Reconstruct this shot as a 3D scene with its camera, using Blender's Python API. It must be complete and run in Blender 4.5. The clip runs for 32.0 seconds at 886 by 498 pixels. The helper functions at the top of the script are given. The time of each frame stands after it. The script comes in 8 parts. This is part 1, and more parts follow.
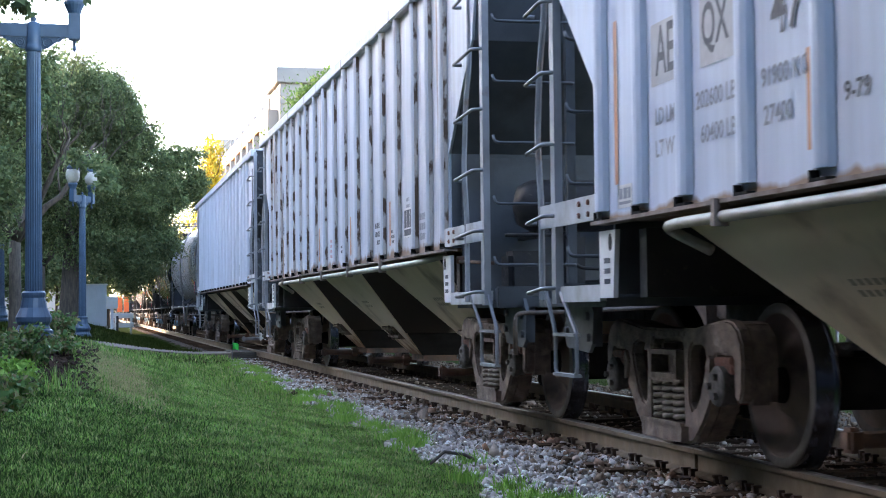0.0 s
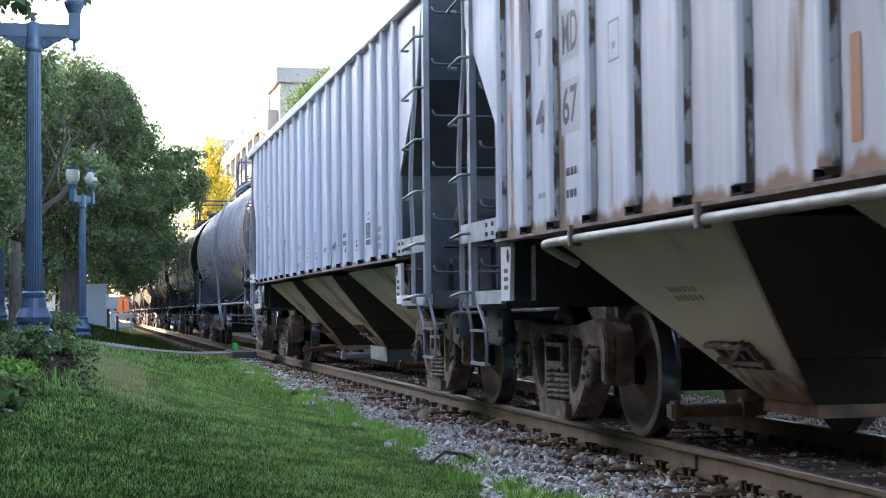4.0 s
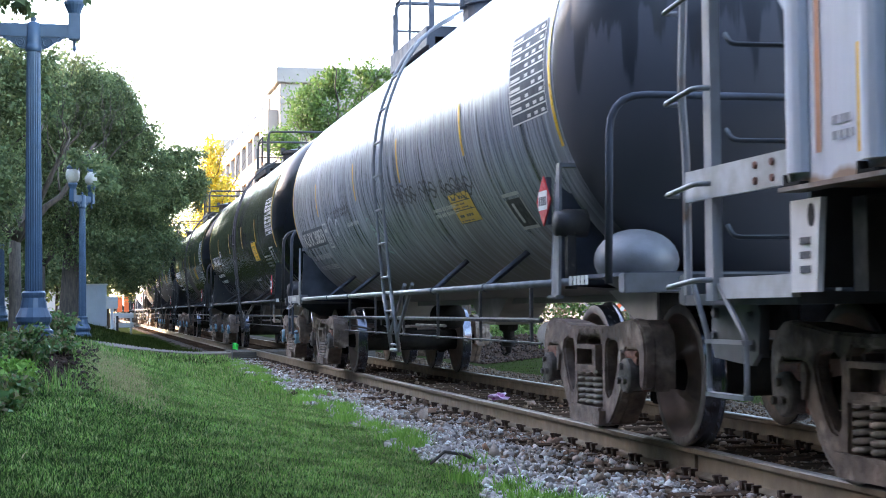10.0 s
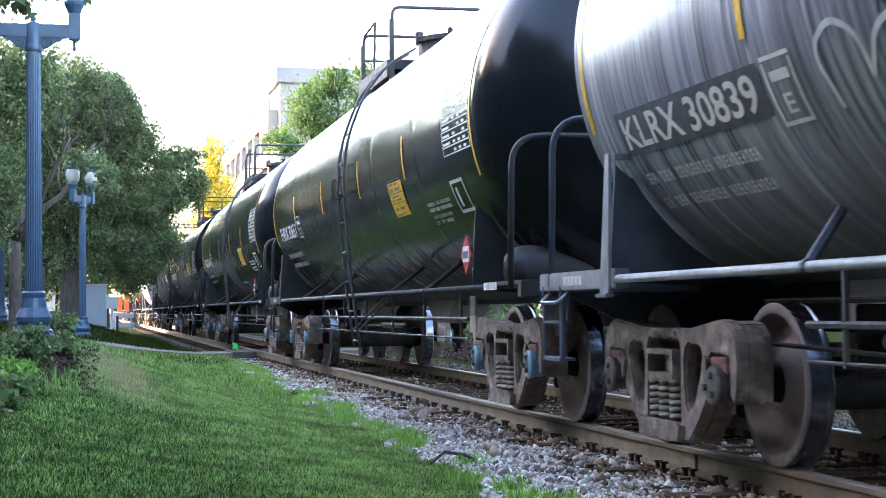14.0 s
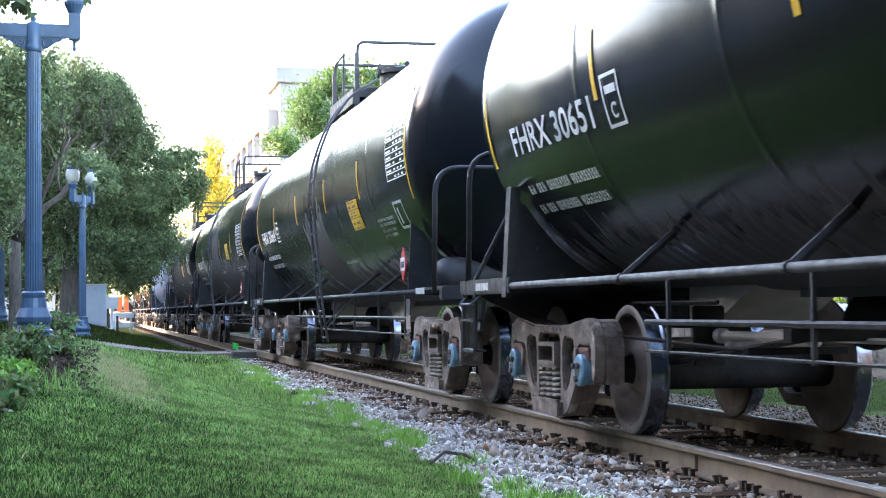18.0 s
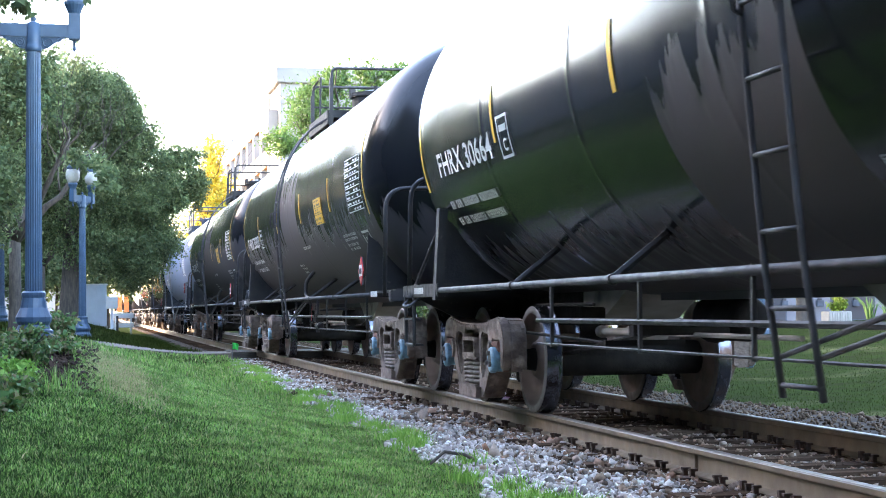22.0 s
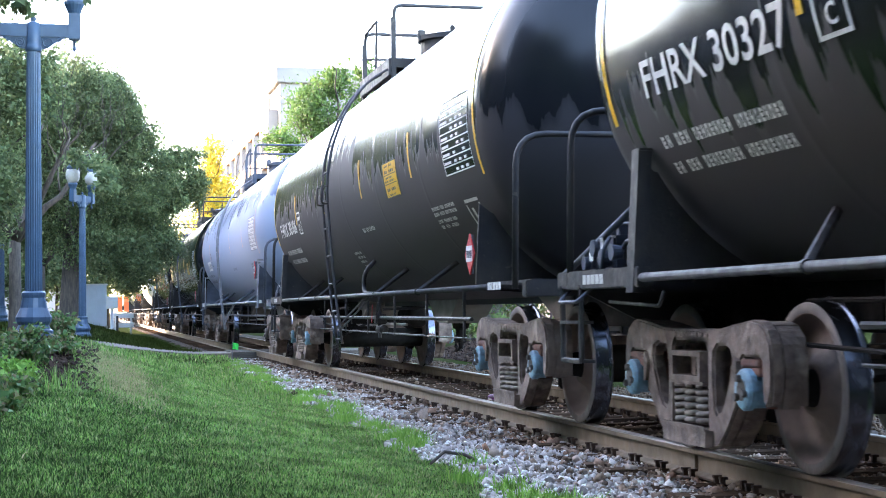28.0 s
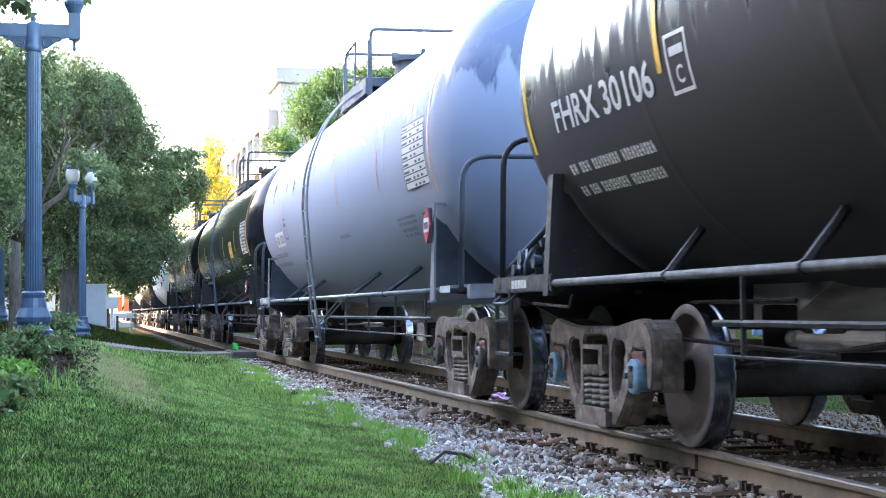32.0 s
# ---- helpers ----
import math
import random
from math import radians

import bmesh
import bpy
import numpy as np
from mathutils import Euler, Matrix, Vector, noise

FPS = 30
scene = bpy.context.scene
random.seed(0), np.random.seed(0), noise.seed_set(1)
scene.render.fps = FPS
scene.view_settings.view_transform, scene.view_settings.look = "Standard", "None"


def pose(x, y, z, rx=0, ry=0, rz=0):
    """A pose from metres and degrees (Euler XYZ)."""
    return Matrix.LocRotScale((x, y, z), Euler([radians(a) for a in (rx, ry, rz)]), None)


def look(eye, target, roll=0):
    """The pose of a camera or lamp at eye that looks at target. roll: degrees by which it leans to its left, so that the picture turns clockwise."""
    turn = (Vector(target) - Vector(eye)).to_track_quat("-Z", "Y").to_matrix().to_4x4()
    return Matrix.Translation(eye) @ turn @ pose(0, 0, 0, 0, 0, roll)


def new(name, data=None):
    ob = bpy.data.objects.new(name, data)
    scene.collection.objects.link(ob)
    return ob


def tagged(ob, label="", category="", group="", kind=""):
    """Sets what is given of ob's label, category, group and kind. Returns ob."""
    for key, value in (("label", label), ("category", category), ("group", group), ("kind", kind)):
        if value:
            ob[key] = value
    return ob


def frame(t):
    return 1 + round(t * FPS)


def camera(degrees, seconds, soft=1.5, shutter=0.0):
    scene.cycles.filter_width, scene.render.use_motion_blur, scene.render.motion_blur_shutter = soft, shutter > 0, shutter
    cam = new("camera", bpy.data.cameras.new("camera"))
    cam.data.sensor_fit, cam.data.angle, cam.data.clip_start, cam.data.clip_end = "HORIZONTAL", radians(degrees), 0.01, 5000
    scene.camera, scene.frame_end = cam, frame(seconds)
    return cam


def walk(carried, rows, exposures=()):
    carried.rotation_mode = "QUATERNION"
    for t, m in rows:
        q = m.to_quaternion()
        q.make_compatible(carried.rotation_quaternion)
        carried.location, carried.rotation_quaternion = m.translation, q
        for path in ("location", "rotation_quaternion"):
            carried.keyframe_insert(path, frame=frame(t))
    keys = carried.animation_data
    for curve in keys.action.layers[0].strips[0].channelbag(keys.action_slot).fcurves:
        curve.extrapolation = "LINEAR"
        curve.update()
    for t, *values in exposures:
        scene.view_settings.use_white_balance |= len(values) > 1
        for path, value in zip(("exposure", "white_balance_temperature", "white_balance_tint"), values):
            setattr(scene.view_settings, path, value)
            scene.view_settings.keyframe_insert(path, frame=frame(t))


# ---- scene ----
cam = camera(30.819, 32.0, soft=0.9, shutter=0.25)
EYE = Vector((0.0, 0.0, 0.893))
AIM = Vector((0.2151, 0.9759, 0.03752))
STILL = look(EYE, EYE + AIM * 10, -0.581)
walk(cam, [(0.0, STILL), (32.0, STILL)], exposures=[(0.0, 3.6, 6600, 20), (1.0, 3.7, 6700, 20), (2.0, 3.58, 6700, 20), (4.0, 3.6, 6700, 20), (6.0, 3.72, 6900, 21), (7.0, 3.55, 6700, 20), (9.0, 3.68, 6600, 20), (13.0, 4.0, 6500, 20), (18.0, 4.32, 6500, 20), (32.0, 4.3, 6500, 20)])

# ---- light ----
SUN_EL, SUN_AZ = radians(14), radians(-52)  # azimuth from +y towards +x
world = bpy.data.worlds.new("sky")
scene.world = world
world.use_nodes = True
wn = world.node_tree
sky = wn.nodes.new("ShaderNodeTexSky")
sky.sky_type, sky.sun_disc = "NISHITA", False
sky.sun_elevation, sky.sun_rotation = SUN_EL, SUN_AZ
sky.air_density, sky.dust_density, sky.ozone_density = 1.0, 1.0, 1.0
wn.nodes["Background"].inputs["Strength"].default_value = 0.15
wn.links.new(sky.outputs[0], wn.nodes["Background"].inputs["Color"])
sun = new("sun", bpy.data.lights.new("sun", "SUN"))
sun.data.energy, sun.data.angle, sun.data.color = 2.0, radians(0.6), (1.0, 0.78, 0.52)
SUN_DIR = Vector((math.sin(SUN_AZ) * math.cos(SUN_EL), math.cos(SUN_AZ) * math.cos(SUN_EL), math.sin(SUN_EL)))
sun.matrix_world = look(SUN_DIR * 100, (0, 0, 0))

# ---- measures of the track and the train ----
RAIL_X = 3.777            # centre of the near rail, at the height z = 0
GAUGE = 1.505
MID_X = RAIL_X + GAUGE / 2
BED = -0.20
SPEEDS = [(0, 3.768), (4, 3.721), (8, 3.670), (12, 3.622), (16, 3.665), (20, 3.718), (24, 3.781), (28, 3.871), (32, 3.966)]


def gone(t):
    """Metres that the train has travelled at t seconds."""
    total = 0.0
    for (t0, v0), (t1, v1) in zip(SPEEDS, SPEEDS[1:]):
        if t <= t0:
            break
        e = min(t, t1)
        ve = v0 + (v1 - v0) * (e - t0) / (t1 - t0)
        total += (v0 + ve) / 2 * (e - t0)
    return total

# ---- materials ----
def shade(name, base, dark=None, scale=3.0, mix=0.6, rough=0.6, rough_var=0.15, metal=0.0, bump=0.0, bump_scale=40.0,
          stretch=(1, 1, 1), stain=None, stain_scale=1.0, stain_at=(0.55, 0.7), stain_stretch=(1, 1, 1), hue=0.0, spec=0.5, dust=None, axis="Z", spill=0.0):
    """A painted, rusted or mineral surface: two tones mixed by fine noise, stains of their own shape, grain in the relief."""
    m = bpy.data.materials.new(name)
    m.use_nodes = True
    nt = m.node_tree
    b = nt.nodes["Principled BSDF"]
    tc, info = nt.nodes.new("ShaderNodeTexCoord"), nt.nodes.new("ShaderNodeObjectInfo")
    add = nt.nodes.new("ShaderNodeVectorMath")
    add.operation = "ADD"
    spread = nt.nodes.new("ShaderNodeMath")
    spread.operation, spread.inputs[1].default_value = "MULTIPLY", 37.0
    nt.links.new(info.outputs["Random"], spread.inputs[0])
    nt.links.new(tc.outputs["Object"], add.inputs[0])
    nt.links.new(spread.outputs[0], add.inputs[1])

    def grain(sc, st, detail=6.0, lo=0.35, hi=0.65):
        mp = nt.nodes.new("ShaderNodeMapping")
        mp.inputs["Scale"].default_value = st
        n = nt.nodes.new("ShaderNodeTexNoise")
        n.inputs["Scale"].default_value, n.inputs["Detail"].default_value = sc, detail
        r = nt.nodes.new("ShaderNodeMapRange")
        r.inputs["From Min"].default_value, r.inputs["From Max"].default_value = lo, hi
        nt.links.new(add.outputs[0], mp.inputs[0])
        nt.links.new(mp.outputs[0], n.inputs["Vector"])
        nt.links.new(n.outputs["Fac"], r.inputs["Value"])
        return r.outputs[0]

    def blend(fac, a, c):
        mx = nt.nodes.new("ShaderNodeMix")
        mx.data_type = "RGBA"
        for sock, val in ((mx.inputs["Factor"], fac), (mx.inputs["A"], a), (mx.inputs["B"], c)):
            if isinstance(val, tuple):
                sock.default_value = (*val, 1.0)
            elif isinstance(val, float):
                sock.default_value = val
            else:
                nt.links.new(val, sock)
        return mx.outputs["Result"]

    dark = dark or tuple(c * 0.7 for c in base)
    g = grain(scale, stretch)
    g2 = nt.nodes.new("ShaderNodeMath")
    g2.operation, g2.inputs[1].default_value = "MULTIPLY", mix
    nt.links.new(g, g2.inputs[0])
    col = blend(g2.outputs[0], base, dark)
    if stain:
        col = blend(grain(stain_scale, stain_stretch, 8.0, *stain_at), col, stain)
    film = None
    if dust:
        # a film up to a height, with a ragged, dripping edge: road dust, rust, or shade on the bays' slopes
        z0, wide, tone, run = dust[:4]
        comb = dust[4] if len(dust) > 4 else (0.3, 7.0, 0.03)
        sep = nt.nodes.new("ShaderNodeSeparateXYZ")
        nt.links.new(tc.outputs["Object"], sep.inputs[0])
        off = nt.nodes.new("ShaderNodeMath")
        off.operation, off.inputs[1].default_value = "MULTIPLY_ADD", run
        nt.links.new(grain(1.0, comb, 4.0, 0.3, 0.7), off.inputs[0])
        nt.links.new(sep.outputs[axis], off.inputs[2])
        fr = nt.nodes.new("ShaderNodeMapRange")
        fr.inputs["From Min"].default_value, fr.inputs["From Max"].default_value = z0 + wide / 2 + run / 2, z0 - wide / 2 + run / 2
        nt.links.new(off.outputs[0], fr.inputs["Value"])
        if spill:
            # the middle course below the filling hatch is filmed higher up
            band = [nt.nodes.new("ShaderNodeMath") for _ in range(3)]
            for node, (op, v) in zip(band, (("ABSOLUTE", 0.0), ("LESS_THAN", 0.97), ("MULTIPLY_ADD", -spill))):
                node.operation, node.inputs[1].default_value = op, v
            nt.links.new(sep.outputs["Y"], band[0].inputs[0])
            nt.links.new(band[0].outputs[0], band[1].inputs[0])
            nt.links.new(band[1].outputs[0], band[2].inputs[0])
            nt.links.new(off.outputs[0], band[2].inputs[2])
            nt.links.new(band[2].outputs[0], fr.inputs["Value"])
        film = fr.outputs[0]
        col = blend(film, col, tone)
    if hue:
        hs = nt.nodes.new("ShaderNodeHueSaturation")
        mr = nt.nodes.new("ShaderNodeMapRange")
        mr.inputs["To Min"].default_value, mr.inputs["To Max"].default_value = 1 - hue, 1 + hue
        nt.links.new(info.outputs["Random"], mr.inputs["Value"])
        nt.links.new(mr.outputs[0], hs.inputs["Value"])
        nt.links.new(col, hs.inputs["Color"])
        col = hs.outputs["Color"]
    nt.links.new(col, b.inputs["Base Color"])
    rr = nt.nodes.new("ShaderNodeMapRange")
    rr.inputs["To Min"].default_value, rr.inputs["To Max"].default_value = rough - rough_var, rough + rough_var
    nt.links.new(grain(scale * 2.3, stretch), rr.inputs["Value"])
    if film is not None:
        ru = nt.nodes.new("ShaderNodeMix")
        ru.inputs["B"].default_value = 0.66
        nt.links.new(film, ru.inputs["Factor"])
        nt.links.new(rr.outputs[0], ru.inputs["A"])
        nt.links.new(ru.outputs["Result"], b.inputs["Roughness"])
    else:
        nt.links.new(rr.outputs[0], b.inputs["Roughness"])
    b.inputs["Metallic"].default_value, b.inputs["Specular IOR Level"].default_value = metal, spec
    if bump:
        bp = nt.nodes.new("ShaderNodeBump")
        bp.inputs["Strength"].default_value, bp.inputs["Distance"].default_value = bump, 0.01
        nt.links.new(grain(bump_scale, (1, 1, 1), 5.0, 0.2, 0.8), bp.inputs["Height"])
        nt.links.new(bp.outputs[0], b.inputs["Normal"])
    return m


def island(name, tones, rough=0.8, grain_scale=30.0, translucent=0.0, bump=0.0, patch=0.0, spec=0.25):
    """Loose pieces joined in one mesh, each with a tone of its own."""
    m = bpy.data.materials.new(name)
    m.use_nodes = True
    nt = m.node_tree
    b = nt.nodes["Principled BSDF"]
    geo = nt.nodes.new("ShaderNodeNewGeometry")
    ramp = nt.nodes.new("ShaderNodeValToRGB")
    el = ramp.color_ramp.elements
    while len(el) < len(tones):
        el.new(0.5)
    for i, (e, c) in enumerate(zip(el, tones)):
        e.position, e.color = i / (len(tones) - 1), (*c, 1)
    nt.links.new(geo.outputs["Random Per Island"], ramp.inputs[0])
    nz = nt.nodes.new("ShaderNodeTexNoise")
    nz.inputs["Scale"].default_value = grain_scale
    tc = nt.nodes.new("ShaderNodeTexCoord")
    nt.links.new(tc.outputs["Object"], nz.inputs["Vector"])
    mr = nt.nodes.new("ShaderNodeMapRange")
    mr.inputs["To Min"].default_value, mr.inputs["To Max"].default_value = 0.6, 1.35
    nt.links.new(nz.outputs["Fac"], mr.inputs["Value"])
    hs = nt.nodes.new("ShaderNodeHueSaturation")
    nt.links.new(ramp.outputs[0], hs.inputs["Color"])
    nt.links.new(mr.outputs[0], hs.inputs["Value"])
    col = hs.outputs[0]
    if patch:
        n2 = nt.nodes.new("ShaderNodeTexNoise")
        n2.inputs["Scale"].default_value, n2.inputs["Detail"].default_value = 2.6, 8.0
        nt.links.new(tc.outputs["Object"], n2.inputs["Vector"])
        m2 = nt.nodes.new("ShaderNodeMapRange")
        m2.inputs["From Min"].default_value, m2.inputs["From Max"].default_value = 0.35, 0.65
        m2.inputs["To Min"].default_value, m2.inputs["To Max"].default_value = 1 - patch, 1 + patch
        nt.links.new(n2.outputs["Fac"], m2.inputs["Value"])
        h2 = nt.nodes.new("ShaderNodeHueSaturation")
        nt.links.new(col, h2.inputs["Color"])
        nt.links.new(m2.outputs[0], h2.inputs["Value"])
        col = h2.outputs[0]
    nt.links.new(col, b.inputs["Base Color"])
    b.inputs["Roughness"].default_value, b.inputs["Specular IOR Level"].default_value = rough, spec
    if translucent:
        tr = nt.nodes.new("ShaderNodeBsdfTranslucent")
        nt.links.new(col, tr.inputs["Color"])
        mx = nt.nodes.new("ShaderNodeMixShader")
        mx.inputs[0].default_value = translucent
        nt.links.new(b.outputs[0], mx.inputs[1])
        nt.links.new(tr.outputs[0], mx.inputs[2])
        nt.links.new(mx.outputs[0], nt.nodes["Material Output"].inputs["Surface"])
    return m


STREAK = (7.0, 7.0, 0.35)
M = dict(
    tank_black=shade("black tank paint", (0.008, 0.009, 0.011), (0.011, 0.012, 0.014), 1.2, 0.8, 0.19, 0.03, stain=(0.014, 0.014, 0.015), stain_scale=0.6,
                     stain_at=(0.56, 0.78), stain_stretch=(1, 3, 0.5), bump=0.004, bump_scale=3, spec=0.32, dust=(1.30, 0.25, (0.058, 0.053, 0.058), 0.45)),
    tank_spilt=shade("black tank paint with a dusty middle course", (0.008, 0.009, 0.011), (0.011, 0.012, 0.014), 1.2, 0.8, 0.19, 0.03, stain=(0.014, 0.014, 0.015), stain_scale=0.6,
                     stain_at=(0.56, 0.78), stain_stretch=(1, 3, 0.5), bump=0.004, bump_scale=3, spec=0.32, dust=(1.30, 0.25, (0.058, 0.053, 0.058), 0.45), spill=0.82),
    tank_dusty=shade("dust-filmed black tank paint", (0.008, 0.009, 0.011), (0.011, 0.012, 0.014), 1.2, 0.8, 0.19, 0.03, stain=(0.014, 0.014, 0.015), stain_scale=0.6,
                     stain_at=(0.56, 0.78), stain_stretch=(1, 3, 0.5), bump=0.004, bump_scale=3, spec=0.32, dust=(1.98, 0.12, (0.056, 0.050, 0.053), 0.7), spill=0.85),
    tank_film=shade("black tank paint filmed with grey dust", (0.008, 0.009, 0.011), (0.011, 0.012, 0.014), 1.2, 0.8, 0.19, 0.03, stain=(0.014, 0.014, 0.015), stain_scale=0.6,
                    stain_at=(0.56, 0.78), stain_stretch=(1, 3, 0.5), bump=0.004, bump_scale=3, spec=0.32, dust=(2.42, 0.12, (0.036, 0.033, 0.036), 0.60), spill=0.5),
    tank_grey=shade("weathered grey tank paint", (0.265, 0.292, 0.36), (0.066, 0.073, 0.093), 1.6, 1.0, 0.30, 0.08, spec=0.7, stretch=(0.4, 10, 0.22), stain=(0.42, 0.45, 0.52),
                    stain_scale=1.6, stain_at=(0.56, 0.66), stain_stretch=(0.4, 11, 0.55), bump=0.02, bump_scale=6, dust=(1.42, 0.5, (0.16, 0.148, 0.135), 0.5)),
    tank_head=shade("smooth dark grey tank end", (0.036, 0.039, 0.050), (0.028, 0.030, 0.038), 1.4, 0.8, 0.34, 0.06, bump=0.02, bump_scale=5, stain=(0.05, 0.045, 0.045), stain_scale=1.0, stain_at=(0.6, 0.75), stain_stretch=(2, 2, 0.6), dust=(2.62, 0.10, (0.075, 0.076, 0.092), 0.85, (9.0, 9.0, 0.05))),
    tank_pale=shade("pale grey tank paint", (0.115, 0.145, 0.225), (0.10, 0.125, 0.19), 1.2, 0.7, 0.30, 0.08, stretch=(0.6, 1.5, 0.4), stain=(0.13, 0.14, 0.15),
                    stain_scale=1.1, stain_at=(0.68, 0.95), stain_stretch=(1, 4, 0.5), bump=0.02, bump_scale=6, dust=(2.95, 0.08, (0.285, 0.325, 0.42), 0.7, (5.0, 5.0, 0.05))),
    tank_white=shade("white tank paint", (0.72, 0.72, 0.70), (0.55, 0.55, 0.52), 1.4, 0.6, 0.4, stretch=(0.6, 4, 0.4)),
    tank_brown=shade("dusty brown tank paint", (0.16, 0.13, 0.10), (0.09, 0.08, 0.07), 1.4, 0.8, 0.45, stretch=(0.6, 4, 0.4)),
    frame_black=shade("black frame paint", (0.029, 0.029, 0.032), (0.046, 0.041, 0.038), 5, 0.8, 0.55, 0.12, bump=0.15, stain=(0.085, 0.075, 0.066), stain_scale=14, stain_at=(0.66, 0.72), spec=0.3),
    frame_grey=shade("grey frame paint", (0.085, 0.098, 0.125), (0.050, 0.054, 0.065), 5, 0.8, 0.60, 0.12, bump=0.1, spec=0.25),
    pipe_dark=shade("dark grey pipe paint", (0.085, 0.083, 0.088), (0.050, 0.047, 0.048), 5, 0.8, 0.6, 0.12, bump=0.1, spec=0.2),
    pipe_grey=shade("pale grey pipe paint", (0.24, 0.25, 0.27), (0.14, 0.135, 0.135), 6, 0.7, 0.4, 0.1, bump=0.08),
    post_grey=shade("worn grey ladder paint", (0.36, 0.365, 0.385), (0.24, 0.235, 0.235), 4, 0.8, 0.5, 0.1, stain=(0.22, 0.15, 0.11), stain_scale=3, stain_at=(0.64, 0.72), bump=0.08),
    pipe_tan=shade("dusty pale pipe paint", (0.46, 0.43, 0.38), (0.28, 0.24, 0.20), 6, 0.7, 0.5, 0.1, bump=0.08),
    hopper=shade("pale grey car paint", (0.62, 0.655, 0.725), (0.48, 0.51, 0.565), 1.6, 0.7, 0.5, 0.1, stretch=STREAK, stain=(0.38, 0.36, 0.34), stain_scale=0.7,
                 stain_at=(0.6, 0.85), stain_stretch=(3, 3, 0.4), bump=0.06, bump_scale=5, dust=(1.425, 0.03, (0.30, 0.20, 0.135), 0.05, (5.0, 5.0, 0.3))),
    hopper_rust=shade("rust-streaked car paint", (0.62, 0.655, 0.71), (0.50, 0.515, 0.54), 1.6, 0.7, 0.55, 0.1, stretch=STREAK, stain=(0.26, 0.16, 0.10), stain_scale=0.9,
                      stain_at=(0.60, 0.74), stain_stretch=(5, 5, 0.6), bump=0.08, bump_scale=5, dust=(1.455, 0.05, (0.30, 0.20, 0.135), 0.10, (5.0, 5.0, 0.3))),
    hopper_blue=shade("blue-grey car paint", (0.60, 0.67, 0.79), (0.50, 0.56, 0.66), 1.6, 0.7, 0.5, 0.1, stretch=STREAK, stain=(0.40, 0.40, 0.42), stain_scale=0.7,
                      stain_at=(0.6, 0.85), stain_stretch=(3, 3, 0.4), bump=0.06, bump_scale=5, dust=(1.425, 0.03, (0.30, 0.20, 0.135), 0.05, (5.0, 5.0, 0.3))),
    end_grey=shade("dark blue-grey end surface", (0.088, 0.098, 0.11), (0.055, 0.06, 0.065), 3, 0.8, 0.55, 0.1, bump=0.08, stain=(0.05, 0.045, 0.04), stain_scale=2.2, stain_at=(0.55, 0.75)),
    chute=shade("dusty tan slope sheet", (0.76, 0.64, 0.485), (0.62, 0.505, 0.375), 1.3, 0.8, 0.75, 0.1, bump=0.08, stain=(0.20, 0.125, 0.08), stain_scale=1.3, stain_at=(0.54, 0.74), dust=(0.46, 0.16, (0.27, 0.14, 0.08), 0.25, (7.0, 7.0, 0.4))),
    gate_rust=shade("rusty outlet gate steel", (0.17, 0.088, 0.055), (0.08, 0.05, 0.038), 7, 0.9, 0.8, bump=0.3, stain=(0.06, 0.045, 0.04), stain_scale=4, stain_at=(0.5, 0.7)),
    # Slopes of the bays: the shade under the car is put into these colours.
    slope_shade=shade("slope sheet dark with painted shade", (0.018, 0.014, 0.012), (0.012, 0.010, 0.009), 2.2, 0.9, 0.85, 0.1, bump=0.1, stain=(0.13, 0.10, 0.07), stain_scale=1.2, stain_at=(0.66, 0.85)),
    slope_half_shade=shade("tan slope sheet with shade painted over half", (0.76, 0.64, 0.485), (0.62, 0.505, 0.375), 1.3, 0.8, 0.75, 0.1, bump=0.08, dust=(-0.20, 0.22, (0.048, 0.038, 0.031), 0.12, (3.0, 3.0, 3.0)), axis="X"),
    rib_rust=shade("rust along a rib", (0.56, 0.53, 0.51), (0.50, 0.43, 0.38), 3, 0.9, 0.75, stretch=(4, 4, 0.5), stain=(0.11, 0.068, 0.045), stain_scale=5.0, stain_at=(0.50, 0.58), stain_stretch=(2, 2, 1.0), bump=0.15),
    chute_ink=shade("faint stencil on the slope", (0.30, 0.25, 0.185), (0.40, 0.34, 0.25), 30, 0.9, 0.8),
    gate=shade("pale outlet gate", (0.50, 0.52, 0.54), (0.33, 0.32, 0.30), 6, 0.8, 0.6, bump=0.1),
    cast=shade("dusty cast steel", (0.215, 0.158, 0.126), (0.098, 0.070, 0.056), 9, 1.0, 0.72, 0.12, bump=0.7, bump_scale=30, stain=(0.40, 0.325, 0.265), stain_scale=5, stain_at=(0.58, 0.72)),
    spring=shade("dusty spring steel", (0.34, 0.275, 0.23), (0.12, 0.092, 0.076), 16, 0.8, 0.7, bump=0.2),
    sill_rust=shade("rusty sill edge", (0.17, 0.115, 0.088), (0.30, 0.25, 0.22), 6, 0.9, 0.8, bump=0.2),
    adapter=shade("rust-red adapter", (0.24, 0.105, 0.075), (0.12, 0.065, 0.05), 18, 0.9, 0.8, bump=0.3),
    wheel_face=shade("rusty wheel face", (0.27, 0.195, 0.158), (0.16, 0.115, 0.094), 5, 0.9, 0.75, 0.1, bump=0.15, stain=(0.035, 0.03, 0.027), stain_scale=3, stain_at=(0.6, 0.75)),
    tread=shade("polished wheel tread", (0.13, 0.14, 0.17), (0.09, 0.095, 0.11), 8, 0.6, 0.22, 0.06, metal=1.0),
    rim=shade("dull rim steel", (0.21, 0.175, 0.15), (0.13, 0.105, 0.09), 8, 0.7, 0.65, metal=0.1),
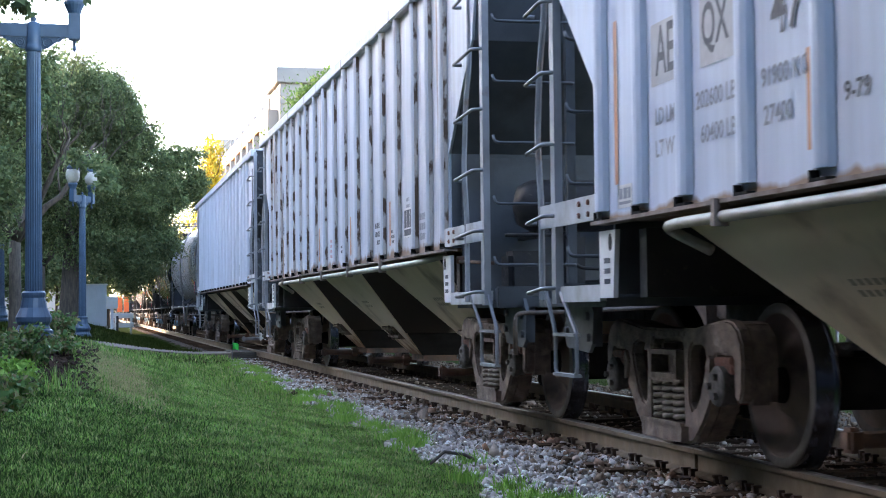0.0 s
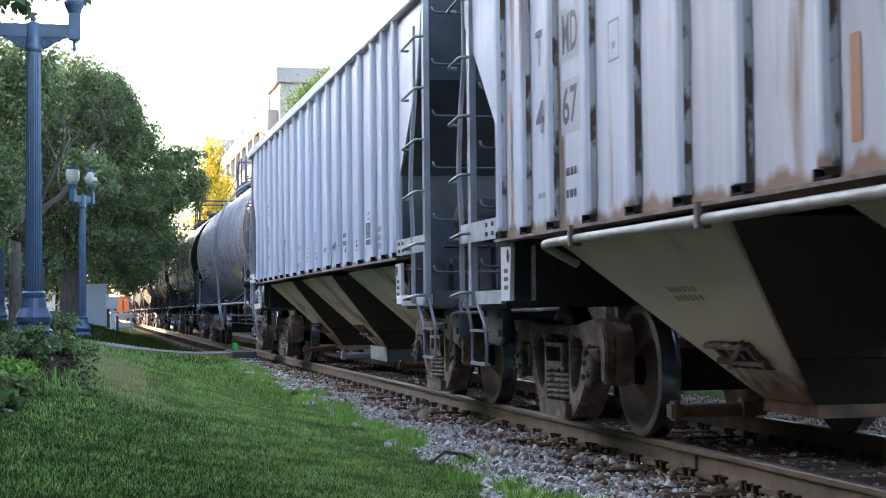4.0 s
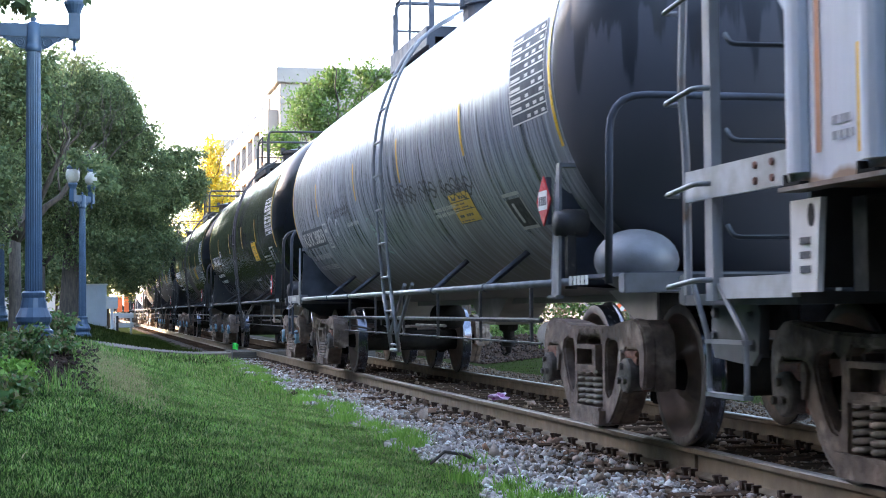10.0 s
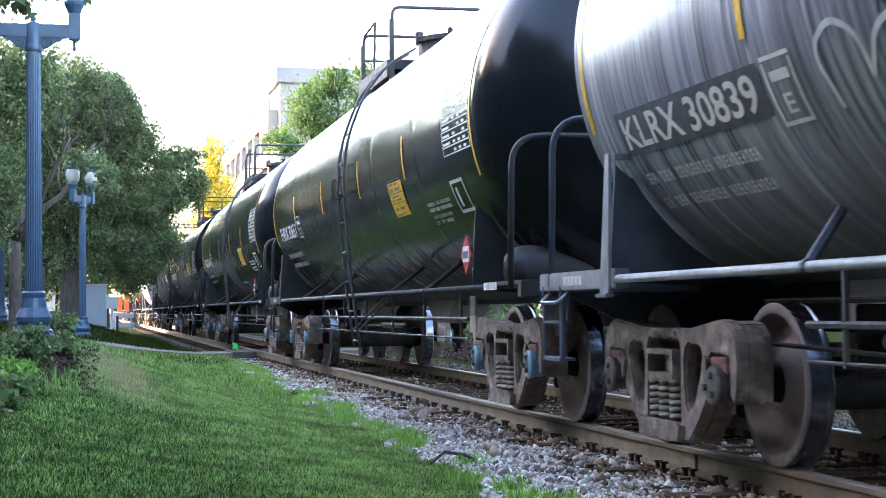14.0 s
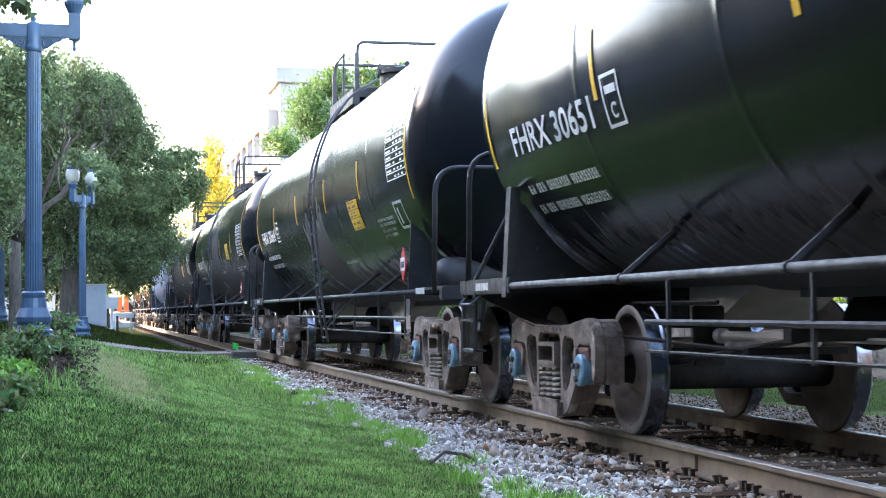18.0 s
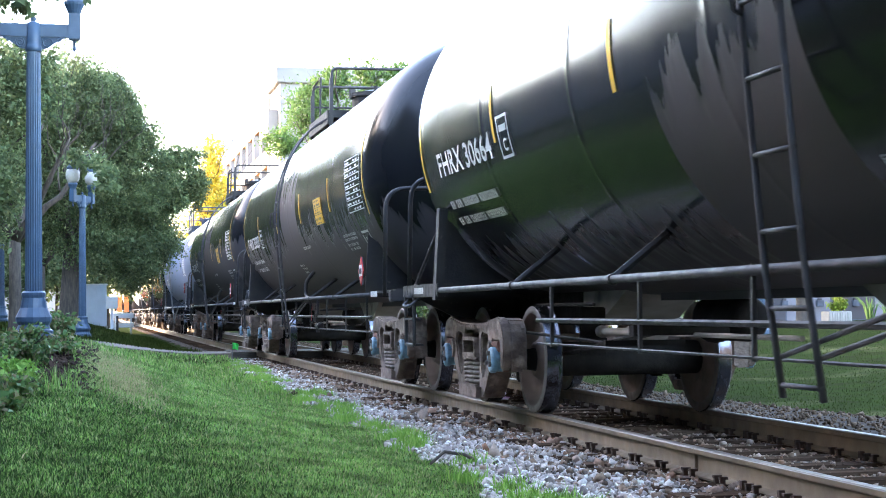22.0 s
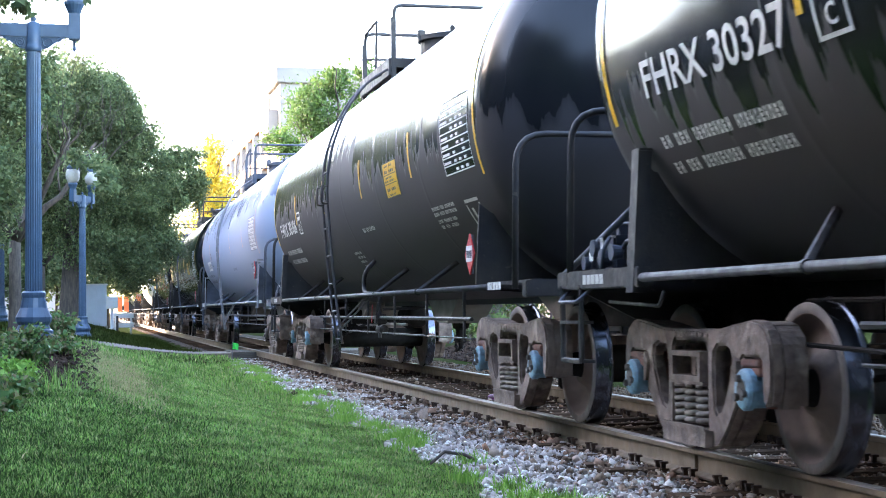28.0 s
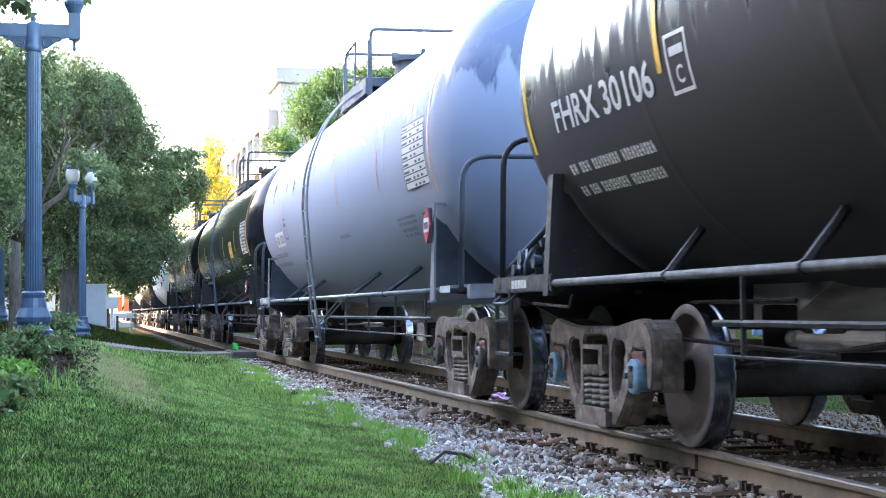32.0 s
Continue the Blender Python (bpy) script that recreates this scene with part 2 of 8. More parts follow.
    # Dirt of the running gear, blackened further for shade under the cars.
    shaded_grime=shade("oily grime blackened for underside shade", (0.009, 0.008, 0.0075), (0.020, 0.017, 0.015), 6, 0.8, 0.8, 0.1, bump=0.3, spec=0.1),
    sill_dust=shade("dust-greyed sill steel", (0.27, 0.245, 0.22), (0.16, 0.143, 0.128), 3, 0.8, 0.75, 0.1, bump=0.1, stain=(0.05, 0.045, 0.04), stain_scale=2.0, stain_at=(0.58, 0.72)),
    sill_pale=shade("pale painted sill steel", (0.50, 0.475, 0.44), (0.34, 0.32, 0.30), 3, 0.8, 0.7, 0.1, bump=0.1, stain=(0.14, 0.12, 0.10), stain_scale=2.0, stain_at=(0.60, 0.74)),
    cap_blue=shade("blue bearing cap", (0.17, 0.33, 0.43), (0.11, 0.18, 0.22), 22, 0.9, 0.5, bump=0.2),
    cap_dark=shade("grimy bearing cap", (0.10, 0.085, 0.075), (0.05, 0.045, 0.04), 22, 0.9, 0.7, bump=0.2),
    yellow=shade("yellow reflective tape", (0.80, 0.46, 0.010), (0.66, 0.37, 0.012), 9, 0.5, 0.4),
    faded_yellow=shade("faded yellow paint", (0.78, 0.53, 0.09), (0.62, 0.42, 0.08), 9, 0.6, 0.5),
    orange=shade("faded orange tape", (0.62, 0.30, 0.16), (0.55, 0.34, 0.24), 9, 0.8, 0.5),
    white_ink=shade("white stencil paint", (0.74, 0.74, 0.72), (0.60, 0.60, 0.58), 30, 0.7, 0.5),
    dim_ink=shade("dusty white stencil paint", (0.60, 0.60, 0.57), (0.42, 0.42, 0.40), 30, 0.9, 0.6),
    dark_ink=shade("dark stencil paint", (0.06, 0.065, 0.08), (0.12, 0.125, 0.14), 30, 0.8, 0.6),
    fade_ink=shade("faded blue-grey stencil paint", (0.24, 0.26, 0.30), (0.34, 0.36, 0.40), 30, 0.8, 0.6),
    pale_tag=shade("pale tag paint", (0.72, 0.75, 0.78), (0.46, 0.49, 0.52), 12, 0.8, 0.6),
    teal_tag=shade("faded teal tag paint", (0.42, 0.58, 0.57), (0.22, 0.29, 0.30), 6, 0.9, 0.6),
    red_ink=shade("faded red stencil paint", (0.50, 0.20, 0.20), (0.58, 0.36, 0.36), 30, 0.8, 0.6),
    worn_patch=shade("worn grey paint patch", (0.50, 0.51, 0.53), (0.40, 0.41, 0.42), 9, 0.8, 0.55),
    red=shade("red placard", (0.52, 0.015, 0.02), (0.42, 0.02, 0.022), 14, 0.5, 0.45),
    white=shade("white enamel", (0.74, 0.74, 0.74), (0.62, 0.62, 0.61), 8, 0.7, 0.5),
    black=shade("matt black", (0.012, 0.012, 0.012), (0.02, 0.02, 0.02), 8, 0.7, 0.7),
    seam=shade("dark panel seam", (0.006, 0.007, 0.008), (0.012, 0.012, 0.012), 8, 0.7, 0.5),
)


# ---- small builders ----
def part(name, bm, material, parent=None, label="", smooth=False):
    """Links a bmesh as one mesh object, under a thing or a part."""
    me = bpy.data.meshes.new(name)
    bmesh.ops.recalc_face_normals(bm, faces=bm.faces)
    bm.to_mesh(me)
    bm.free()
    return placed(name, me, material, parent, None, label, smooth)


def placed(name, me, material=None, parent=None, at=None, label="", smooth=False):
    """A mesh object on shared or fresh mesh data."""
    if material is not None and not me.materials:
        me.materials.append(material)
    if smooth:
        me.polygons.foreach_set("use_smooth", [True] * len(me.polygons))
    ob = new(name, me)
    ob.parent = parent
    if at is not None:
        ob.matrix_basis = at
    return tagged(ob, label)


def mesh_of(name, bm, material, smooth=False):
    me = bpy.data.meshes.new(name)
    bmesh.ops.recalc_face_normals(bm, faces=bm.faces)
    bm.to_mesh(me)
    bm.free()
    me.materials.append(material)
    if smooth:
        me.polygons.foreach_set("use_smooth", [True] * len(me.polygons))
    return me


def box(bm, x0, x1, y0, y1, z0, z1, bevel=0.0):
    v = [bm.verts.new((x, y, z)) for x in (x0, x1) for y in (y0, y1) for z in (z0, z1)]
    fs = [bm.faces.new([v[i] for i in f]) for f in ((0, 1, 3, 2), (4, 6, 7, 5), (0, 4, 5, 1), (2, 3, 7, 6), (0, 2, 6, 4), (1, 5, 7, 3))]
    if bevel:
        es = list({e for f in fs for e in f.edges})
        bmesh.ops.bevel(bm, geom=es, offset=bevel, segments=2, affect="EDGES")


def boxed(*a, bevel=0.0):
    bm = bmesh.new()
    box(bm, *a, bevel=bevel)
    return bm


def ring(bm, c, u, v, r, n):
    return [bm.verts.new(c + u * (r * math.cos(2 * math.pi * i / n)) + v * (r * math.sin(2 * math.pi * i / n))) for i in range(n)]


def tube(bm, pts, r, n=8, closed=False):
    """A round bar along points."""
    pts = [Vector(p) for p in pts]
    rows, u = [], None
    for i, p in enumerate(pts):
        a, b = pts[max(i - 1, 0)], pts[min(i + 1, len(pts) - 1)]
        d = (b - a).normalized()
        if u is None:
            u = d.orthogonal().normalized()
        else:
            u = (u - d * u.dot(d)).normalized()
        rows.append(ring(bm, p, u, d.cross(u), r if not callable(r) else r(i / (len(pts) - 1)), n))
    for a, b in zip(rows, rows[1:]):
        for i in range(n):
            bm.faces.new((a[i], a[(i + 1) % n], b[(i + 1) % n], b[i]))
    bm.faces.new(rows[0][::-1])
    bm.faces.new(rows[-1])


def tubed(pts, r, n=8):
    bm = bmesh.new()
    tube(bm, pts, r, n)
    return bm


def bend(pts, r, steps=5):
    """Rounds the corners of a polyline."""
    pts = [Vector(p) for p in pts]
    out = [pts[0]]
    for a, p, b in zip(pts, pts[1:], pts[2:]):
        d0, d1 = (a - p), (b - p)
        k = min(r, d0.length * 0.45, d1.length * 0.45)
        s, e = p + d0.normalized() * k, p + d1.normalized() * k
        for i in range(steps + 1):
            t = i / steps
            out.append(s * (1 - t) ** 2 + p * 2 * t * (1 - t) + e * t * t)
    return out + [pts[-1]]


def lathe(bm, prof, axis="y", n=48, close=True):
    """Turns a profile of (along, radius) about an axis through the origin."""
    rows = []
    for a, r in prof:
        row = []
        for i in range(n):
            t = 2 * math.pi * i / n
            c, s = r * math.cos(t), r * math.sin(t)
            row.append(bm.verts.new({"y": (c, a, s), "x": (a, c, s), "z": (c, s, a)}[axis]))
        rows.append(row)
    for a, b in zip(rows, rows[1:]):
        for i in range(n):
            bm.faces.new((a[i], a[(i + 1) % n], b[(i + 1) % n], b[i]))
    if close:
        bm.faces.new(rows[0][::-1])
        bm.faces.new(rows[-1])


def lathe_y(bm, prof, at, n=16):
    """A turned piece along y whose axis passes through (x, z)."""
    before = set(bm.verts)
    lathe(bm, prof, "y", n)
    bmesh.ops.translate(bm, verts=[v for v in bm.verts if v not in before], vec=(at[0], 0, at[1]))


def prism(bm, poly, x0, x1, axis="x"):
    """A polygon of (y, z) drawn out along x (or (x, z) along y, or (x, y) along z)."""
    def at(p, k):
        return {"x": (k, p[0], p[1]), "y": (p[0], k, p[1]), "z": (p[0], p[1], k)}[axis]
    a = [bm.verts.new(at(p, x0)) for p in poly]
    b = [bm.verts.new(at(p, x1)) for p in poly]
    n = len(poly)
    for i in range(n):
        bm.faces.new((a[i], a[(i + 1) % n], b[(i + 1) % n], b[i]))
    bm.faces.new(a[::-1])
    bm.faces.new(b)


def prismed(poly, x0, x1, axis="x"):
    bm = bmesh.new()
    prism(bm, poly, x0, x1, axis)
    return bm


def lettering(body, width, height, warp, bold=0.018):
    """Flat letters of the built-in font, fitted to a width and a height, each point laid on a surface by warp(u, v)."""
    cu = bpy.data.curves.new("lettering", "FONT")
    cu.body, cu.resolution_u, cu.offset = body, 3, bold
    tmp = bpy.data.objects.new("lettering", cu)
    me = bpy.data.meshes.new_from_object(tmp)
    bpy.data.objects.remove(tmp)
    xs, ys = [v.co.x for v in me.vertices], [v.co.y for v in me.vertices]
    x0, x1, y0, y1 = min(xs), max(xs), min(ys), max(ys)
    for v in me.vertices:
        v.co = warp((v.co.x - x0) / (x1 - x0) * width, (v.co.y - y0) / (y1 - y0) * height)
    return me

# ---- the train: shared running gear ----
WHEEL_R, TANK_R, TANK_Z = 0.457, 1.515, 2.51
BASE = 0.889                                  # half of a truck's wheelbase


def side_frame_mesh():
    """Cast side frame in the plane of y and z: a front plate with its window and two lightening holes, a back plate and a web between them."""
    bm = bmesh.new()
    t0, t1 = -1.140, -1.060
    half = [(0.30, 0.095), (0.42, 0.115), (0.56, 0.225), (0.66, 0.335), (0.725, 0.40), (0.738, 0.60), (0.77, 0.625), (0.99, 0.625), (1.018, 0.60), (1.025, 0.40), (1.06, 0.372), (1.10, 0.385),
            (1.13, 0.45), (1.14, 0.60), (1.118, 0.70), (1.07, 0.77), (0.99, 0.812), (0.90, 0.822), (0.66, 0.798), (0.45, 0.772), (0.15, 0.765)]
    hole = [(0.350, 0.58), (0.368, 0.645), (0.41, 0.675), (0.52, 0.678), (0.60, 0.655), (0.625, 0.60), (0.585, 0.50), (0.51, 0.37), (0.455, 0.315), (0.40, 0.30), (0.362, 0.34)]
    window = [(-0.275, 0.225), (-0.25, 0.205), (0.25, 0.205), (0.275, 0.225), (0.275, 0.66), (0.24, 0.70), (-0.24, 0.70), (-0.275, 0.66)]
    edges = []
    for loop in (half + [(-y, z) for y, z in half[::-1]], hole, [(-y, z) for y, z in hole], window):
        vs = [bm.verts.new((t0, y, z)) for y, z in loop]
        edges += [bm.edges.new((vs[i - 1], vs[i])) for i in range(len(vs))]
    bmesh.ops.triangle_fill(bm, use_beauty=True, edges=edges)
    grown = bmesh.ops.extrude_face_region(bm, geom=list(bm.faces))
    bmesh.ops.translate(bm, verts=[g for g in grown["geom"] if isinstance(g, bmesh.types.BMVert)], vec=(t1 - t0, 0, 0))
    bmesh.ops.recalc_face_normals(bm, faces=bm.faces)
    bmesh.ops.bevel(bm, geom=[e for e in bm.edges if len(e.link_faces) == 2 and e.calc_face_angle() > 1.2], offset=0.014, segments=2, affect="EDGES")
    for k in (-1, 1):
        # web and back plate of the hollow top member, and the closed foot of its outer leg
        prism(bm, [(0, 0.762), (k * 0.45, 0.768), (k * 0.66, 0.794), (k * 0.90, 0.813), (k * 1.02, 0.795), (k * 1.02, 0.755), (k * 0.90, 0.775), (k * 0.66, 0.755), (k * 0.45, 0.73), (0, 0.725)], t1 - 0.002, -0.93)
        prism(bm, [(0, 0.758), (k * 0.45, 0.764), (k * 0.66, 0.79), (k * 0.90, 0.81), (k * 1.02, 0.79), (k * 1.10, 0.73), (k * 1.13, 0.62), (k * 1.12, 0.38), (k * 1.04, 0.38), (k * 1.0, 0.63), (k * 0.77, 0.63), (k * 0.40, 0.68), (0, 0.68)], -0.97, -0.93)
        prism(bm, [(k * 1.03, 0.362), (k * 1.10, 0.362), (k * 1.125, 0.46), (k * 1.035, 0.46)], t1 - 0.002, -0.968)
        prism(bm, [(k * 1.01, 0.797), (k * 1.068, 0.762), (k * 1.115, 0.695), (k * 1.136, 0.60), (k * 1.126, 0.45), (k * 1.09, 0.45), (k * 1.10, 0.60), (k * 1.08, 0.68), (k * 1.045, 0.73), (k * 1.0, 0.76)], t1 - 0.002, -0.968)
        # deep tension member behind the front plate
        prism(bm, [(k * 0.30, 0.10), (k * 0.42, 0.12), (k * 0.56, 0.23), (k * 0.66, 0.34), (k * 0.62, 0.385), (k * 0.50, 0.28), (k * 0.40, 0.20), (k * 0.30, 0.20)], t1 - 0.002, -0.95)
        # raised boss beside the bearing
        prism(bm, [(k * 0.70, 0.44), (k * 0.725, 0.44), (k * 0.735, 0.60), (k * 0.71, 0.62), (k * 0.665, 0.56)], t0 - 0.022, t0 + 0.004)
    # spring seat with its lip, and the raised casting marks along the top
    prism(bm, [(-0.33, 0.108), (0.33, 0.108), (0.345, 0.20), (-0.345, 0.20)], t0 - 0.045, -0.92)
    prism(bm, [(-0.34, 0.20), (0.34, 0.20), (0.34, 0.222), (-0.34, 0.222)], t0 - 0.052, t0 - 0.028)
    for i in range(7):
        if i != 3:
            box(bm, t0 - 0.005, t0 + 0.002, -0.30 + 0.085 * i, -0.245 + 0.085 * i, 0.722, 0.748)
    return mesh_of("side_frame", bm, M["cast"])


def spring_mesh():
    bm = bmesh.new()
    turns, n = 5.6, 62
    tube(bm, [(0.066 * math.cos(2 * math.pi * turns * i / n), 0.066 * math.sin(2 * math.pi * turns * i / n), 0.222 + 0.225 * i / n) for i in range(n + 1)], 0.0165, 5)
    return mesh_of("spring", bm, M["spring"], True)


def wheel_mesh():
    """A wheel about the x axis, its outer face towards -x; rim, dished plate, hub, tread and flange."""
    bm = bmesh.new()
    lathe(bm, [(-0.03, 0.09), (-0.05, 0.115), (-0.05, 0.14), (0.02, 0.19), (0.055, 0.28), (0.02, 0.37), (-0.062, 0.392), (-0.068, 0.40), (-0.068, 0.446), (-0.060, 0.455),
               (0.035, 0.460), (0.045, 0.468), (0.052, 0.482), (0.062, 0.485), (0.070, 0.476), (0.072, 0.40), (0.06, 0.39), (0.085, 0.28), (0.06, 0.19), (0.08, 0.13), (0.08, 0.09)], "x", 44)
    me = bpy.data.meshes.new("wheel")
    bmesh.ops.recalc_face_normals(bm, faces=bm.faces)
    for f in bm.faces:
        f.smooth = True
        rs = [math.hypot(v.co.y, v.co.z) for v in f.verts]
        if min(rs) > 0.4545 and max(f.verts, key=lambda v: v.co.x).co.x > -0.05:
            f.material_index = 1
        elif min(rs) > 0.398:
            f.material_index = 2
    bm.to_mesh(me)
    bm.free()
    for k in ("wheel_face", "tread", "rim"):
        me.materials.append(M[k])
    return me


def cap_mesh(kind):
    bm = bmesh.new()
    lathe(bm, [(-0.135, 0.0), (-0.135, 0.06), (-0.13, 0.10), (-0.118, 0.112), (-0.085, 0.112), (-0.08, 0.10), (0.02, 0.10), (0.02, 0.0)], "x", 24, False)
    for i in range(3):
        a = 2 * math.pi * i / 3
        bmesh.ops.create_cone(bm, cap_ends=True, segments=6, radius1=0.021, radius2=0.021, depth=0.03,
                              matrix=Matrix.Translation((-0.142, 0.06 * math.cos(a), 0.06 * math.sin(a))) @ Matrix.Rotation(math.pi / 2, 4, "Y"))
    me = mesh_of("end_cap", bm, M[kind])
    me.materials.append(M["cap_dark"])
    for p in me.polygons:
        if math.hypot(p.center.y, p.center.z) < 0.052 or p.center.x < -0.138:
            p.material_index = 1
    return me


def simple(fn, mat, smooth=False, name="piece"):
    bm = bmesh.new()
    fn(bm)
    return mesh_of(name, bm, M[mat], smooth)


SIDE_FRAME, SPRING, WHEEL = side_frame_mesh(), spring_mesh(), wheel_mesh()
CAPS = {"blue": cap_mesh("cap_blue"), "dark": cap_mesh("cap_dark")}
AXLE = simple(lambda bm: lathe(bm, [(-0.96, 0.07), (-0.80, 0.10), (-0.66, 0.148), (0.66, 0.148), (0.80, 0.10), (0.96, 0.07)], "x", 20), "shaded_grime", True, "axle")


def _bolster(bm):
    prism(bm, [(-1.06, 0.47), (-1.06, 0.625), (-0.5, 0.66), (0.5, 0.66), (1.06, 0.625), (1.06, 0.47), (0.5, 0.40), (-0.5, 0.40)], -0.225, 0.225, "y")
    # hollow ends: an open frame with an off-centre stiffener
    for k in (-1, 1):
        for y0, y1, z0, z1 in ((-0.232, 0.232, 0.610, 0.640), (-0.232, 0.232, 0.468, 0.500), (-0.232, -0.195, 0.500, 0.610), (0.195, 0.232, 0.500, 0.610), (-0.045, 0.0, 0.500, 0.610)):
            a, b = sorted((k * 1.058, k * (1.172 if y1 - y0 > 0.1 or abs(y0) > 0.1 else 1.12)))
            box(bm, a, b, y0, y1, z0, z1)
BOLSTER = simple(_bolster, "cast", False, "bolster")


def _fric(bm):
    box(bm, -1.165, -1.02, -0.262, 0.262, 0.450, 0.468)
    for k in (-1, 1):
        box(bm, -1.075, -0.98, k * 0.25 - 0.02, k * 0.25 + 0.02, 0.30, 0.67)
FRICTION = simple(_fric, "cast", False, "friction_casting")
ADAPTER = simple(lambda bm: (box(bm, -1.152, -0.98, -0.115, 0.115, 0.575, 0.615, 0.008), box(bm, -1.148, -0.98, -0.128, 0.128, 0.525, 0.578, 0.01), box(bm, -1.12, -0.98, -0.145, -0.115, 0.36, 0.54, 0.01), box(bm, -1.12, -0.98, 0.115, 0.14, 0.36, 0.54, 0.01)), "adapter", False, "bearing_adapter")
BRAKE_BEAM = simple(lambda bm: (box(bm, -0.75, 0.75, -0.04, 0.04, 0.30, 0.38, 0.01), box(bm, -0.80, -0.70, -0.10, 0.06, 0.24, 0.50, 0.015), box(bm, 0.70, 0.80, -0.10, 0.06, 0.24, 0.50, 0.015), tube(bm, [(-0.7, -0.03, 0.33), (0, 0.22, 0.40), (0.7, -0.03, 0.33)], 0.03, 6), box(bm, -0.04, 0.04, 0.0, 0.26, 0.32, 0.62)), "shaded_grime", False, "brake_beam")
COUPLER = simple(lambda bm: (box(bm, -0.09, 0.09, -0.95, -0.22, 0.80, 0.96, 0.015), prism(bm, [(-0.17, -0.26), (0.10, -0.26), (0.20, -0.12), (0.19, 0.05), (0.08, 0.05), (0.02, -0.06), (-0.08, -0.04), (-0.10, 0.06), (-0.19, 0.05), (-0.20, -0.12)], 0.74, 1.02, "z")), "cast", False, "coupler")
HOSE = simple(lambda bm: tube(bm, bend([(-0.35, -0.45, 0.80), (-0.38, -0.30, 0.62), (-0.30, -0.12, 0.40), (-0.12, 0.02, 0.48)], 0.15), 0.028, 8), "black", True, "air_hose")

WHEELSETS = []


def running_gear(car, half, cap="dark"):
    """Two trucks, four wheelsets, couplers and hoses under a car whose truck centres lie half from its middle."""
    for c in (-half, half):
        for turn in (0, 180):
            sf = placed("side_frame", SIDE_FRAME, None, car, pose(0, c, 0, 0, 0, turn))
            for dy in (-0.172, 0.0, 0.172):
                placed("spring", SPRING, None, sf, pose(-1.088, dy, 0, 0, 0, 90 * dy))
            placed("friction_casting", FRICTION, None, sf)
            for k in (-1, 1):
                placed("bearing_adapter", ADAPTER, None, sf, pose(0, k * BASE, 0), "rust-red bearing adapter")
        placed("bolster", BOLSTER, None, car, pose(0, c, 0))
        placed("brake_beam", BRAKE_BEAM, None, car, pose(0, c - 0.33, 0))
        placed("brake_beam", BRAKE_BEAM, None, car, pose(0, c + 0.33, 0, 0, 0, 180))
        for k in (-1, 1):
            ws = placed("wheelset", AXLE, None, car, pose(0, c + k * BASE, WHEEL_R))
            for turn in (0, 180):
                placed("wheel", WHEEL, None, ws, pose(-0.755 if turn == 0 else 0.755, 0, 0, 0, 0, turn), "wheel with rusty face and polished tread")
                placed("end_cap", CAPS[cap], None, ws, pose(-1.065 if turn == 0 else 1.065, 0, 0, 0, 0, turn), "blue bearing end cap" if cap == "blue" else "grimy bearing end cap")
            WHEELSETS.append((ws, c + k * BASE))


def couplers(car, length):
    for turn in (0, 180):
        end = pose(0, length / 2 if turn == 0 else -length / 2, 0, 0, 0, turn)
        placed("coupler", COUPLER, None, car, end)
        placed("air_hose", HOSE, None, car, end)


CARS = []


def on_tank(y, z, lift=0.006):
    """The point of the near side of the tank's shell at the height z."""
    r = TANK_R + lift
    return Vector((-math.sqrt(max(r * r - (z - TANK_Z) ** 2, 0.0)), y, z))


def by_arc(y, s, z0, lift=0.006):
    """The point s metres up the shell's curve from the height z0."""
    a = math.asin((z0 - TANK_Z) / TANK_R) + s / TANK_R
    return Vector((-(TANK_R + lift) * math.cos(a), y, TANK_Z + (TANK_R + lift) * math.sin(a)))


def patch(bm, y0, y1, z0, s, slant=0.0, lift=0.006, n=6):
    """A strip laid on the shell: y0 to y1, from z0 up by s metres along the curve."""
    rows = [(bm.verts.new(by_arc(y0 + slant * i / n, s * i / n, z0, lift)), bm.verts.new(by_arc(y1 + slant * i / n, s * i / n, z0, lift))) for i in range(n + 1)]
    for a, b in zip(rows, rows[1:]):
        bm.faces.new((a[0], a[1], b[1], b[0]))


def decal(name, car, mat, *a, label="", **k):
    bm = bmesh.new()
    patch(bm, *a, **k)
    return part(name, bm, M[mat], car, label)


def text_on(car, body, y_left, width, z0, h, mat):
    """Letters read from the far end (larger y) towards the near end."""
    me = lettering(body, width, h, lambda u, v: by_arc(y_left - u, v, z0, 0.008))
    placed("lettering", me, M[mat], car, None, "white stencilled lettering")


def words(bm, y_left, z0, h, widths, gap=0.06, lift=0.008):
    y = y_left
    for w in widths:
        # a word: a few letter-like bars
        n = max(2, int(w / (h * 0.72)))
        for i in range(n):
            a, b = y - w * i / n, y - w * (i + 0.66) / n
            m, stem = (i * 5 + n) % 3, (a - b) * 0.34
            patch(bm, a, a - stem, z0, h, 0.0, lift, 1)
            if m < 2:
                patch(bm, b + stem, b, z0, h, 0.0, lift, 1)
            inner = b + stem if m < 2 else b
            for at in ((0.0, 0.76), (0.38,), (0.0, 0.38, 0.76))[m]:
                patch(bm, a - stem, inner, z0 + h * at * 0.8, h * 0.24, 0.0, lift, 1)
        y -= w + gap


TANK_PROF = []
for _i in range(11):
    _a = math.pi / 2 * _i / 10
    TANK_PROF.append((-math.cos(_a) * 0.80, TANK_R * math.sin(_a) if _i else 0.02))


